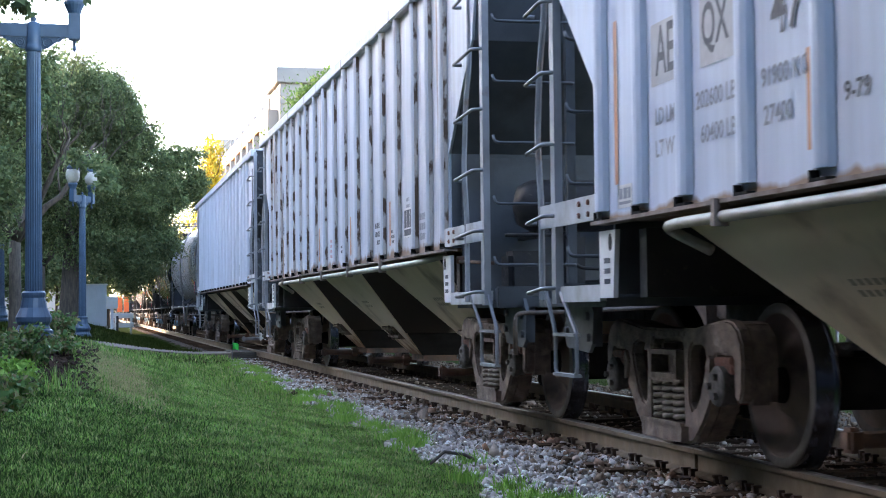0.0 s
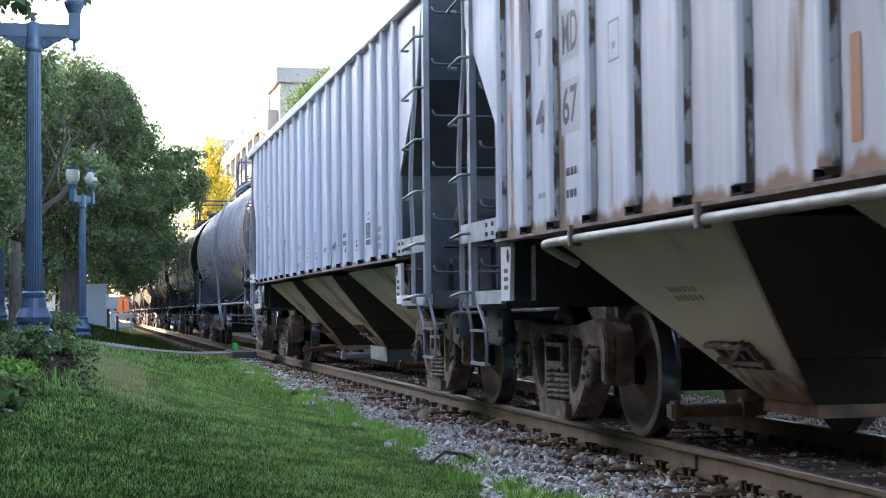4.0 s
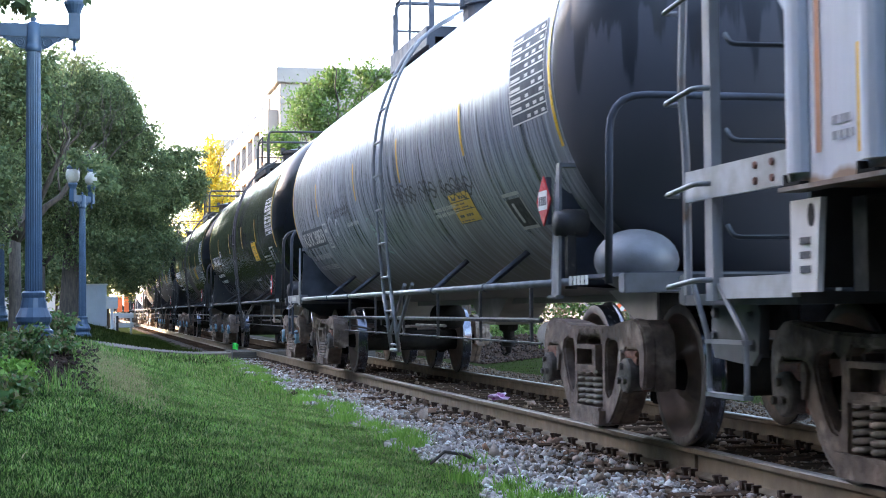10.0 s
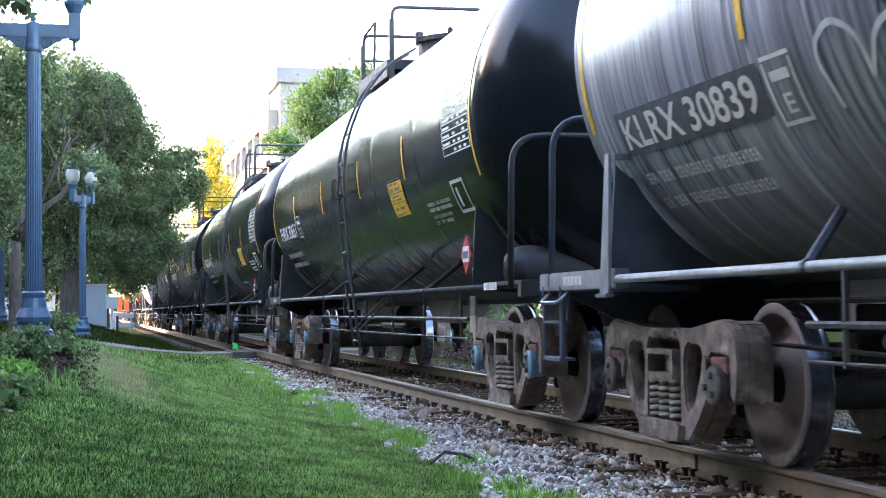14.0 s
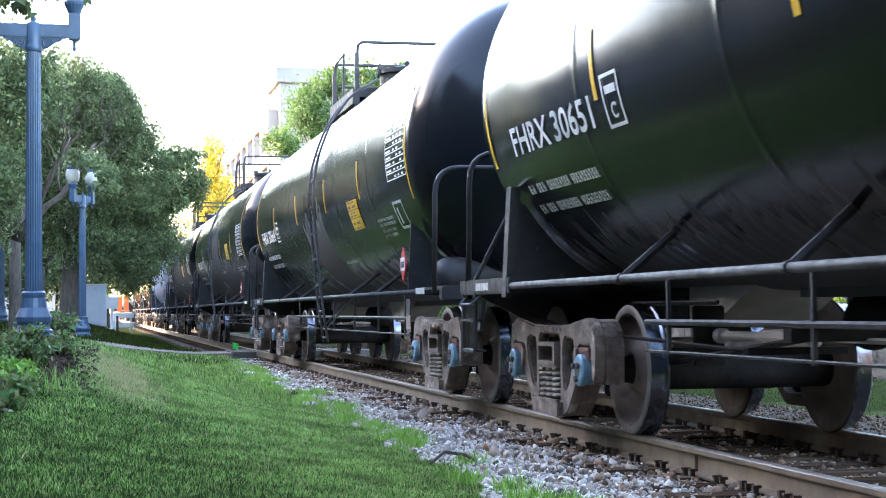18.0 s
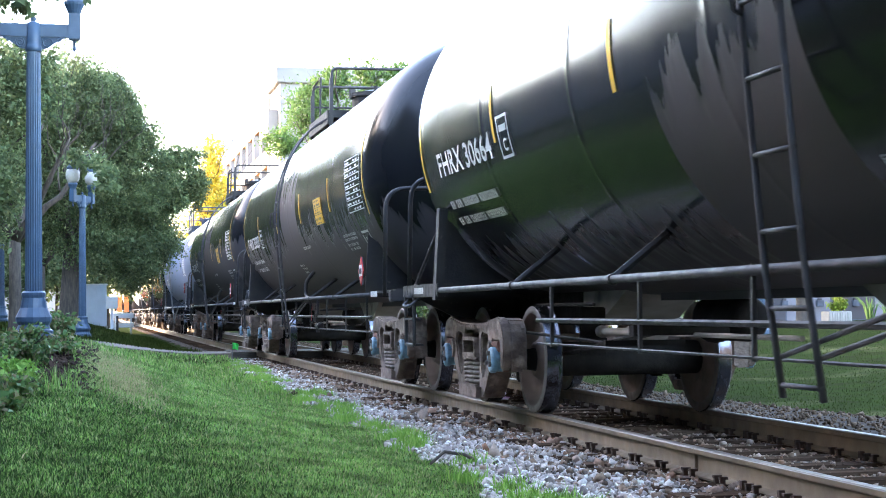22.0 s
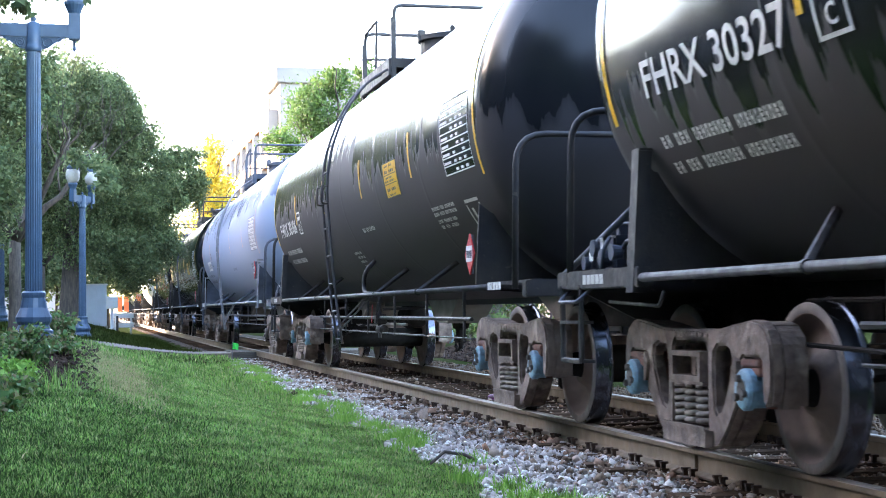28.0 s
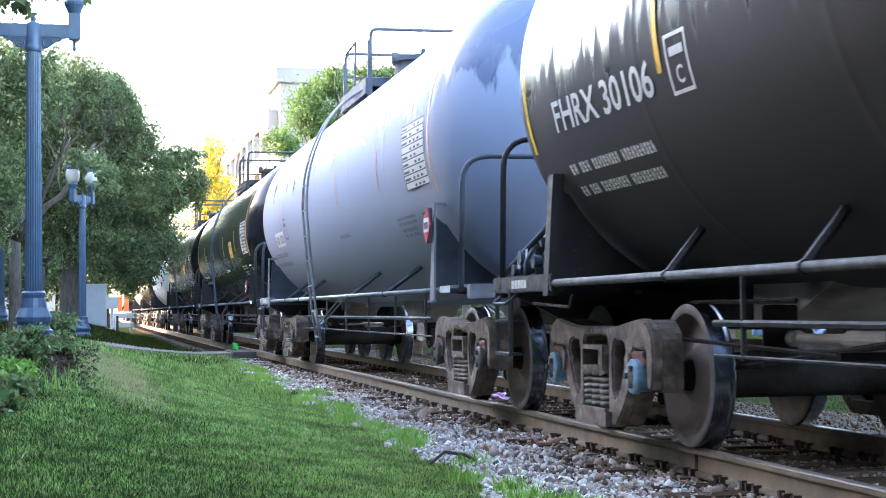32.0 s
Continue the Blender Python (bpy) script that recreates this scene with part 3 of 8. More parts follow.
def tank_mesh(mat, half):
    bm = bmesh.new()
    prof = [(-half + a, r) for a, r in TANK_PROF]
    for y in np.linspace(-half, half, 7)[1:-1]:
        prof += [(y - 0.09, TANK_R), (y - 0.012, TANK_R), (y, TANK_R + 0.002), (y + 0.012, TANK_R), (y + 0.09, TANK_R)]
    prof += [(half - a, r) for a, r in TANK_PROF[::-1]]
    lathe(bm, prof, "y", 96)
    bmesh.ops.translate(bm, verts=bm.verts, vec=(0, 0, TANK_Z))
    me = mesh_of("tank", bm, M[mat], True)
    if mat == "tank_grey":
        # the ends take a darker, smoother tone than the shell
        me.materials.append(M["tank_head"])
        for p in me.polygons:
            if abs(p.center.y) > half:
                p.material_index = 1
    return me


TANKS = {}


def once(key, build):
    if key not in TANKS:
        TANKS[key] = build()
    return TANKS[key]


def ladder_line(y):
    return bend([(-1.41, y, 0.47), (-1.49, y, 1.05), (-1.57, y, 2.0), (-1.60, y, 2.40), (-1.55, y, 2.90), (-1.34, y, 3.45), (-1.05, y, 3.82), (-0.70, y, 4.02)], 0.4, 4)


# where each kind of tank car carries its struts, dashes and stencils along its side
STRUTS = {"A": ((-2.95, -2.60), (-4.83, -4.46), (1.75, 2.02), (4.1, 4.42)), "B": ((-4.34, -4.11), (-1.98, -1.57), (2.73, 3.25), (4.47, 5.12)), "K": ((2.15, 2.62), (3.9, 4.5), (-2.74, -2.17), (-4.73, -4.36))}
DASHES = {"A": (4.38, 1.5, -1.48, -4.17), "B": (4.38, 1.52, -1.45, -4.35), "K": (4.45, 1.30, -1.42, -4.23)}
TABLE = {"A": (-6.0, 1.0, 2.22, 0.60), "B": (-5.80, 1.06, 2.06, 0.62)}
FRAMED = {"A": (-5.94, 1.74), "B": (-6.05, 1.56), "K": (-4.93, 1.52)}
WARNING = {"A": (-3.20, -3.93, 1.85, 0.37), "B": (-2.97, -3.67, 2.06, 0.36), "K": (-3.21, -3.97, 1.655, 0.29)}
CAUTION = {"A": (-4.78, 1.865), "B": (-4.73, 1.82), "K": (-2.43, 1.80)}
SMALL = {"A": (-1.16, 1.51), "B": (-0.82, 1.81), "K": (2.34, 1.92)}


def tank_car(u, length, paint, frame="frame_black", pipe="pipe_dark", caps="blue", detail=2, number="", kind="", label="", extras=(), rungs_at=0.95, low=0.0):
    """A tank car. detail 2: all fittings of the side that faces the path; 1: the large ones; 0: far cars."""
    car = tagged(new("tank_car"), label, "tank car", "cars of the train")
    half = length / 2 - 1.60
    mode = kind if kind in STRUTS else "B"
    placed("tank", once(("tank", paint, round(half, 2)), lambda: tank_mesh(paint, half)), None, car)
    end = length / 2 - 0.42
    F, P = M[frame], M[pipe]
    key = (frame, pipe, round(length, 2))

    def shared(name, build, mat, at=None, smooth=False, lab=""):
        return placed(name, once((name, mat, key), lambda: simple(build, mat, smooth, name)), None, car, at, lab)

    for turn in (0, 180):
        at = pose(0, 0, 0, 0, 0, turn)
        shared("stub_sill", lambda bm: box(bm, -0.33, 0.33, end - 2.45, end, 0.74, 1.06, 0.02), "shaded_grime", at)
        # sloping nose of the sill, greyed by dust
        shared("sill_nose", lambda bm: prism(bm, [(end - 2.47, 1.06), (end - 2.47, 0.76), (end - 3.0, 0.80), (end - 3.75, 1.08)], -0.335, 0.335), "sill_dust" if kind != "K" else "sill_pale", at, False, "dust-greyed sloping sill plate")
    for turn in (0, 180):
        at = pose(0, 0, 0, 0, 0, turn)
        # cradle of plate under the tank's end, over the truck
        yb = length / 2 - 1.97

        def cradle(bm):
            arc = [(-1.38 * math.cos(math.radians(a)), TANK_Z - 1.56 * math.sin(math.radians(a))) for a in range(32, 149, 4)]
            prism(bm, [(-1.44, 1.05), (-1.40, 1.76), (-1.30, TANK_Z - 0.83)] + [(x * 1.10, z) for x, z in arc] + [(1.30, TANK_Z - 0.83), (1.40, 1.76), (1.44, 1.05)], yb, yb + 0.025, "y")
        shared("cradle_plate", cradle, frame, at)
        if pipe != "pipe_grey":
            shared("cradle_post", lambda bm: (prism(bm, [(-1.47, 0.98), (-1.42, 1.80), (-1.34, 1.82), (-1.39, 0.98)], yb - 0.06, yb + 0.06, "y"), box(bm, -1.42, -1.24, yb - 0.07, yb + 0.06, 1.80, 1.815)), frame, at)
        else:
            # a leaning strap of pale plate
            shared("cradle_strap", lambda bm: (prism(bm, [(yb + 0.11, 0.98), (yb - 0.06, 0.98), (yb - 0.10, 1.82), (yb - 0.03, 1.82)], -1.475, -1.455), box(bm, -1.50, -1.44, yb - 0.08, yb + 0.13, 0.955, 0.98, 0.006), box(bm, -1.435, -1.30, yb - 0.10, yb - 0.06, 1.78, 1.82)), pipe, at)
            if turn:
                shared("leaning_strap", lambda bm: (prism(bm, [(-yb - 0.14, 0.98), (-yb - 0.31, 0.98), (-yb - 0.37, 1.86), (-yb - 0.30, 1.86)], -1.475, -1.455), box(bm, -1.50, -1.44, -yb - 0.33, -yb - 0.12, 0.955, 0.98, 0.006), box(bm, -1.455, -1.30, -yb - 0.37, -yb - 0.30, 1.83, 1.86)), pipe)
        shared("end_sill", lambda bm: (box(bm, -1.46, -1.36, yb - 0.12, end - 0.05, 1.01, 1.13, 0.008), box(bm, -1.42, 1.42, end - 0.16, end - 0.04, 0.98, 1.10, 0.008)), frame if pipe != "pipe_grey" else pipe, at)
        if kind == "A":
            shared("end_brace", lambda bm: tube(bm, [(-1.36, end - 0.12, 1.10), (-1.41, yb + 0.03, 1.62)], 0.019, 8), pipe, at, True, "diagonal brace from the end sill to the cradle")
        shared("end_deck", lambda bm: box(bm, -1.34, 1.34, yb + 0.1, end - 0.18, 1.085, 1.11), frame, at)
        if detail:
            shared("sill_gusset", lambda bm: prism(bm, [(-1.36, 1.0), (-0.33, 1.0), (-0.33, 0.74), (-1.0, 0.82)], end - 0.30, end - 0.26, "y"), frame, at)
            shared("end_handrail", lambda bm: tube(bm, bend([(-1.44, end - 0.28, 1.04), (-1.42, end - 0.28, 2.2), (1.42, end - 0.28, 2.2), (1.44, end - 0.28, 1.04)], 0.24), 0.024, 8), frame, at, True)
            shared("step", lambda bm: (tube(bm, bend([(-1.45, end - 0.55, 1.04), (-1.45, end - 0.55, 0.55), (-1.45, end - 0.14, 0.55), (-1.45, end - 0.14, 1.04)], 0.03, 2), 0.018, 6), box(bm, -1.47, -1.36, end - 0.55, end - 0.14, 0.54, 0.56), box(bm, -1.47, -1.37, end - 0.55, end - 0.14, 0.79, 0.81)), frame, at)
            shared("grab_iron", lambda bm: tube(bm, bend([(-1.40, end - 0.62, 1.02), (-1.50, end - 0.62, 0.93), (-1.50, end - 0.20, 0.93), (-1.40, end - 0.20, 1.02)], 0.05, 3), 0.013, 6), pipe if pipe == "pipe_grey" else "frame_grey", at, True)
        shared("side_pipe", lambda bm: tube(bm, [(-1.43, -half - 0.02, 1.065), (-1.43, half + 0.02, 1.065)], 0.027, 10), pipe, at, True)
    couplers(car, length)
    running_gear(car, length / 2 - 2.056, caps)
    # manway, platform and rails on top
    shared("manway", lambda bm: (lathe(bm, [(3.90, 0.47), (4.24, 0.47), (4.24, 0.51), (4.30, 0.51), (4.32, 0.40), (4.36, 0.22), (4.37, 0.01)], "z", 24)), frame, pose(0, 0.0, 0))
    for a in range(6):
        placed("hatch_bolt", once(("hb", frame), lambda: simple(lambda bm: (box(bm, 0.44, 0.54, -0.03, 0.03, 4.22, 4.37, 0.01)), frame, False, "hatch_bolt")), None, car, pose(0, 0, 0, 0, 0, 60 * a + 10))
    shared("platform", lambda bm: (box(bm, -0.78, 0.78, 0.50, 2.65, 4.06, 4.09), box(bm, -0.80, -0.74, 0.45, 2.68, 3.88, 4.10), box(bm, 0.74, 0.80, 0.45, 2.68, 3.88, 4.10), box(bm, -0.74, 0.74, 0.44, 0.50, 3.98, 4.10), box(bm, -0.74, 0.74, 2.65, 2.70, 3.98, 4.10)), frame)
    for y in (0.47, 2.66):
        placed("platform_hoop", once(("hoop", frame), lambda: simple(lambda bm: (tube(bm, bend([(-0.74, 0, 3.84), (-0.72, 0, 4.78), (0.72, 0, 4.78), (0.74, 0, 3.84)], 0.10, 4), 0.024, 6), box(bm, -0.765, -0.705, -0.035, 0.035, 3.84, 4.62), box(bm, 0.705, 0.765, -0.035, 0.035, 3.84, 4.62)), frame, False, "platform_hoop")), None, car, pose(0, y, 0))
    placed("platform_rail", once(("prail", frame), lambda: simple(lambda bm: (tube(bm, [(0.72, 0.47, 4.76), (0.72, 2.66, 4.76)], 0.02, 6), tube(bm, [(0.72, 0.47, 4.42), (0.72, 2.66, 4.42)], 0.016, 6), tube(bm, [(-0.72, 2.66, 4.76), (-0.72, 1.75, 4.80)], 0.018, 6), tube(bm, [(-0.72, 1.75, 4.80), (-0.74, 1.75, 3.90)], 0.018, 6), tube(bm, [(-0.72, 2.66, 4.42), (0.72, 2.66, 4.42)], 0.016, 6)), frame, False, "platform_rail")), None, car)
    if detail >= 1:
        for turn in (0, 180):
            at = pose(0, 0, 0, 0, 0, turn)
            # the ladders of the two sides face each other
            along, rail = (rungs_at if turn == 0 else -rungs_at), pipe
            for dy in (0.21, -0.21):
                placed("ladder_rail", once(("lrail", rail), lambda: simple(lambda bm: tube(bm, ladder_line(0.0), 0.017, 6), rail, True, "ladder_rail")), None, car, at @ pose(0, along + dy, 0))
            line = ladder_line(0)
            for i in range(10):
                z = 0.53 + i * 0.352
                seg = next((j for j in range(len(line) - 1) if line[j].z <= z <= line[j + 1].z), len(line) - 2)
                k = (z - line[seg].z) / max(line[seg + 1].z - line[seg].z, 1e-6)
                p = line[seg].lerp(line[seg + 1], k)
                rung = once(("rung", rail), lambda: simple(lambda bm: tube(bm, [(0, -0.225, 0), (0, 0.225, 0)], 0.0135, 6), rail, True, "rung"))
                placed("rung", rung, None, car, at @ pose(p.x, along, p.z))
            if kind in ("A", "B"):
                # grab hoops beside the ladder's upper rungs
                for dy in (0.21, -0.21):
                    placed("grab_hoop", once(("ghoop", frame), lambda: simple(lambda bm: tube(bm, bend([(-1.585, 0, 2.24), (-1.68, -0.13, 2.24), (-1.68, -0.13, 2.46), (-1.60, 0, 2.46)], 0.04, 3), 0.012, 6), frame, True, "grab_hoop")), None, car, at @ pose(0, along + dy, 0))
            for y0, y1 in STRUTS[mode]:
                placed("pipe_strut", once(("strut", frame, y0), lambda: simple(lambda bm: (tube(bm, [(-1.43, y0, 1.065), (-0.94, y1, 1.385)], 0.028, 6), tube(bm, [(-1.43, y0 - 0.015, 1.065), (-1.43, y0 + 0.015, 1.065)], 0.036, 10)), frame, False, "pipe_strut")), None, car, at)
            if kind == "K":
                for dy in (-0.21, 0.21):
                    placed("ladder_foot", once("lfoot", lambda: simple(lambda bm: tube(bm, [(-1.41, 0, 0.465), (-1.492, 0, 1.06)], 0.0215, 8), pipe, True, "ladder_foot")), None, car, at @ pose(0, along + dy, 0), "pale grey foot of the ladder")
                placed("bottom_rung", once("brung", lambda: simple(lambda bm: tube(bm, [(-1.412, -0.22, 0.475), (-1.412, 0.22, 0.475)], 0.0215, 8), pipe, True, "bottom_rung")), None, car, at @ pose(0, along, 0), "pale grey bottom rung")
            for dy in (-0.20, 0.20):
                run = (-1.95, 1.04, 0.013) if kind != "K" else (-0.58, 1.15, 0.021)
                placed("ladder_brace", once(("lb", frame, run), lambda: simple(lambda bm: tube(bm, [(-1.42, 0, 0.66), (-1.38, run[0], run[1])], run[2], 6), pipe, False, "ladder_brace")), None, car, at @ pose(0, along + dy, 0))
    # brake rigging, outlet and pipes under the belly
    def rods(bm):
        tube(bm, [(-1.10, -5.2, 0.80), (-1.10, 4.6, 0.80)], 0.020, 6)
        tube(bm, [(-1.10, -5.2, 0.62), (-1.10, 4.6, 0.62)], 0.010, 6)
    shared("brake_pipe", rods, "frame_black" if pipe != "pipe_grey" else "pipe_dark")
    for y in (-4.9, -3.2, -1.4, 0.4, 2.2, 4.2):
        placed("pipe_hanger", once(("hang", pipe), lambda: simple(lambda bm: box(bm, -1.112, -1.088, -0.014, 0.014, 0.60, 1.12), "frame_black" if pipe != "pipe_grey" else "pipe_dark", False, "pipe_hanger")), None, car, pose(0, y, 0))
    shared("outlet_valve", lambda bm: (lathe(bm, [(0.52, 0.04), (0.52, 0.085), (0.57, 0.085), (0.57, 0.06), (0.64, 0.065), (0.66, 0.10), (0.73, 0.11)], "z", 20)), "shaded_grime")
    shared("sump", lambda bm: prism(bm, [(-0.88, 1.01), (0.88, 1.01), (0.27, 0.72), (-0.27, 0.72)], -0.23, 0.23), "sill_dust", None, False, "dusty sloping sump under the tank")
    shared("jacket_flange", lambda bm: box(bm, -0.16, 0.16, 2.75 - half, half - 2.75, 0.945, 1.01), paint, None, False, "seam flange along the tank's belly")
    if detail:
        shared("outlet_chain", lambda bm: [tube(bm, [(0.02 + 0.012 * (j % 2), 0.24 - 0.17 * math.cos(a), 0.58 - 0.20 * math.sin(a)), (0.02 - 0.012 * (j % 2), 0.24 - 0.17 * math.cos(a + 0.2), 0.58 - 0.20 * math.sin(a + 0.2))], 0.013, 6) for j, a in enumerate(np.arange(0.0, 3.0, 0.2))], "shaded_grime")
        shared("outlet_cap", lambda bm: lathe(bm, [(0.40, 0.012), (0.41, 0.03), (0.47, 0.035), (0.48, 0.075), (0.52, 0.075), (0.53, 0.055), (0.58, 0.055)], "z", 16), "shaded_grime")
        # rigging between the trucks: slack adjuster, levers and their pins
        for turn in (0, 180):
            at = pose(0, 0, 0, 0, 0, turn)
            shared("slack_adjuster", lambda bm: (lathe_y(bm, [(3.55, 0.03), (3.57, 0.055), (4.25, 0.055), (4.27, 0.035), (4.9, 0.03), (4.92, 0.05), (5.0, 0.05)], (-0.45, 0.70)), tube(bm, [(-0.45, 1.2, 0.70), (-0.45, 3.6, 0.70)], 0.018, 6)), "sill_dust", at)
            shared("rigging_lever", lambda bm: (box(bm, -0.62, -0.40, 5.02, 5.06, 0.50, 0.90, 0.01), box(bm, -0.95, -0.35, 3.36, 3.42, 0.62, 0.66), tube(bm, [(-0.92, 3.39, 0.64), (-0.92, 5.9, 0.70)], 0.014, 6), tube(bm, [(-0.70, 4.4, 0.92), (-0.70, 6.0, 0.92)], 0.016, 6)), "shaded_grime", at)
    shared("brake_cylinder", lambda bm: lathe_y(bm, [(3.30, 0.05), (3.32, 0.13), (3.40, 0.165), (3.95, 0.165), (4.0, 0.185), (4.04, 0.185), (4.06, 0.10), (4.3, 0.06)], (0.15, 0.80), 20), "shaded_grime", None, True)
    if kind == "K":
        shared("brake_drum", lambda bm: lathe_y(bm, [(-3.98, 0.02), (-3.98, 0.125), (-3.38, 0.125), (-3.37, 0.04)], (-0.5, 0.655), 24), "pipe_grey", None, True, "pale grey drum of the brake cylinder")
        shared("drum_cover", lambda bm: (lathe_y(bm, [(-4.17, 0.03), (-4.16, 0.06), (-4.12, 0.085), (-4.06, 0.095), (-4.05, 0.155), (-3.985, 0.155)], (-0.5, 0.655), 24), tube(bm, [(-0.5, -4.15, 0.655), (-0.5, -4.75, 0.66)], 0.03, 8), box(bm, -0.54, -0.46, -4.62, -4.52, 0.60, 0.72, 0.01)), "cast", None, True, "rusty cover and piston of the brake cylinder")
    shared("brake_lever", lambda bm: (box(bm, -0.9, -0.2, 2.9, 3.0, 0.70, 0.80), tube(bm, [(-0.6, 2.9, 0.75), (-0.6, 5.6, 0.5)], 0.02, 6)), "shaded_grime")
    if detail:
        # brake gear behind the end handrails
        if kind == "K":
            shared("air_reservoir", lambda bm: [bmesh.ops.create_uvsphere(bm, u_segments=24, v_segments=14, radius=0.24, matrix=pose(-1.05, -half - 0.30, 1.20) @ Matrix.Diagonal((1.15, 1.2, 0.85, 1)))], frame if kind != "K" else "pipe_grey", None, True)
            shared("brake_canister", lambda bm: (lathe(bm, [(-1.50, 0.02), (-1.49, 0.085), (-1.40, 0.095), (-1.28, 0.095), (-1.26, 0.02)], "x", 20), bmesh.ops.translate(bm, verts=bm.verts, vec=(0, -6.93, 1.46))), "frame_black", None, True)
            shared("canister_bracket", lambda bm: box(bm, -1.42, -1.36, -6.97, -6.90, 1.02, 1.42), "frame_black")
        elif "reservoir" in extras:
            shared("air_reservoir", lambda bm: (lathe(bm, [(-1.28, 0.03), (-1.26, 0.11), (-1.20, 0.16), (-1.13, 0.18), (-0.62, 0.18), (-0.55, 0.16), (-0.49, 0.10), (-0.47, 0.03)], "x", 24), bmesh.ops.translate(bm, verts=bm.verts, vec=(0, -half - 0.10, 1.22))), frame if kind != "K" else "pipe_grey", None, True)
        if kind == "A":
            for turn in (0, 180):
                at = pose(0, 0, 0, 0, 0, turn)
                shared("end_bracket", lambda bm: prism(bm, [(-7.42, 1.0), (-8.20, 1.0), (-8.08, 0.70), (-7.62, 0.66), (-7.50, 0.72)], -1.03, -0.99), frame, at)
                shared("post_plate", lambda bm: box(bm, -1.458, -1.445, -6.95, -6.76, 0.84, 1.0), frame, at)
                shared("plate_tip", lambda bm: box(bm, -1.458, -1.445, -6.95, -6.76, 0.70, 0.838), "sill_rust", at, False, "rusty tip of the plate")
        if "valves" in extras:
            def valves(bm):
                # the pipe bracket between two portions, with caps and bolted covers
                box(bm, -1.36, -1.16, half + 0.22, half + 0.40, 1.11, 1.34, 0.015)
                box(bm, -1.34, -1.18, half + 0.40, half + 0.56, 1.16, 1.38, 0.03)
                box(bm, -1.38, -1.22, half + 0.58, half + 0.76, 1.12, 1.24, 0.025)
                box(bm, -1.33, -1.20, half + 0.02, half + 0.20, 1.16, 1.30, 0.03)
                for y, z, r in ((0.48, 1.27, 0.055), (0.11, 1.23, 0.05), (0.67, 1.18, 0.045), (0.31, 1.20, 0.06)):
                    bmesh.ops.create_cone(bm, cap_ends=True, segments=14, radius1=r, radius2=r * 0.8, depth=0.07, matrix=pose(-1.385, half + y, z, 0, 90, 0))
                box(bm, -1.30, -1.24, half + 0.30, half + 0.36, 1.34, 1.42, 0.008)
            shared("brake_valve", valves, "frame_grey")
            shared("valve_pipe", lambda bm: (tube(bm, bend([(-1.30, half + 0.50, 1.36), (-1.30, half + 0.42, 1.42), (-1.30, half - 0.10, 1.40)], 0.05), 0.011, 6), tube(bm, bend([(-1.34, half + 0.12, 1.24), (-1.36, half - 0.02, 1.30), (-1.34, half - 0.12, 1.28)], 0.05), 0.014, 6), tube(bm, [(-1.30, half + 0.70, 1.13), (-1.30, half + 0.70, 1.06)], 0.018, 6)), "frame_grey", None, True)
            shared("valve_handle", lambda bm: tube(bm, bend([(-1.38, half + 0.24, 1.33), (-1.43, half + 0.23, 1.25), (-1.43, half + 0.27, 1.13)], 0.03), 0.012, 6), "frame_grey", None, True)
            shared("valve_tag", lambda bm: (box(bm, -1.402, -1.398, half + 0.52, half + 0.60, 1.19, 1.245), box(bm, -1.402, -1.398, half + 0.32, half + 0.37, 1.25, 1.33)), "dim_ink", None, False, "small white tags on the brake valve")
            shared("slack_rod", lambda bm: tube(bm, [(-1.40, half + 1.14, 1.12), (-1.36, half - 0.16, 1.49)], 0.022, 8), "frame_grey", None, True)
            shared("train_line", lambda bm: tube(bm, bend([(-1.35, half + 0.35, 0.93), (-1.35, half - 0.55, 0.90), (-1.35, half - 0.62, 0.98)], 0.04), 0.012, 6), "frame_black", None, True)
        if "bent pipe" in extras:
            # valve gear that hangs below the bent pipe, with its red tag
            shared("valve_gear", lambda bm: (tube(bm, [(-1.10, -0.42, 1.10), (-1.10, -0.42, 0.56)], 0.022, 8), box(bm, -1.16, -1.02, -0.50, -0.34, 0.72, 0.84, 0.015), lathe_y(bm, [(-0.62, 0.03), (-0.60, 0.055), (-0.30, 0.055), (-0.28, 0.03)], (-1.08, 0.66), 12),
                                             tube(bm, bend([(-1.16, -0.66, 0.98), (-1.18, -0.60, 0.80), (-1.12, -0.44, 0.78)], 0.08, 3), 0.012, 6), tube(bm, [(-1.06, -0.42, 0.90), (-0.5, -0.30, 0.92)], 0.018, 6)), "frame_black")
            shared("red_tag", lambda bm: prism(bm, [(-0.335, 0.74), (-0.30, 0.75), (-0.36, 0.96), (-0.39, 0.95)], -1.185, -1.181), "red", None, False, "faded red warning tag on the valve")
            shared("bent_pipe", lambda bm: tube(bm, bend([(-1.12, -0.26, 1.50), (-1.25, -0.18, 1.34), (-1.25, -0.18, 1.12), (-1.25, -0.40, 1.09), (-1.22, -0.62, 1.09)], 0.12, 4), 0.028, 8), frame, None, True)
        "valves" not in extras and shared("brake_rod", lambda bm: tube(bm, [(-1.0, half + 0.15, 1.12), (-0.1, half + 1.0, 1.75)], 0.035, 8), frame, None, True)
    if detail:
        stencils(car, half, number, kind, frame, low)
    CARS.append((car, u))
    return car


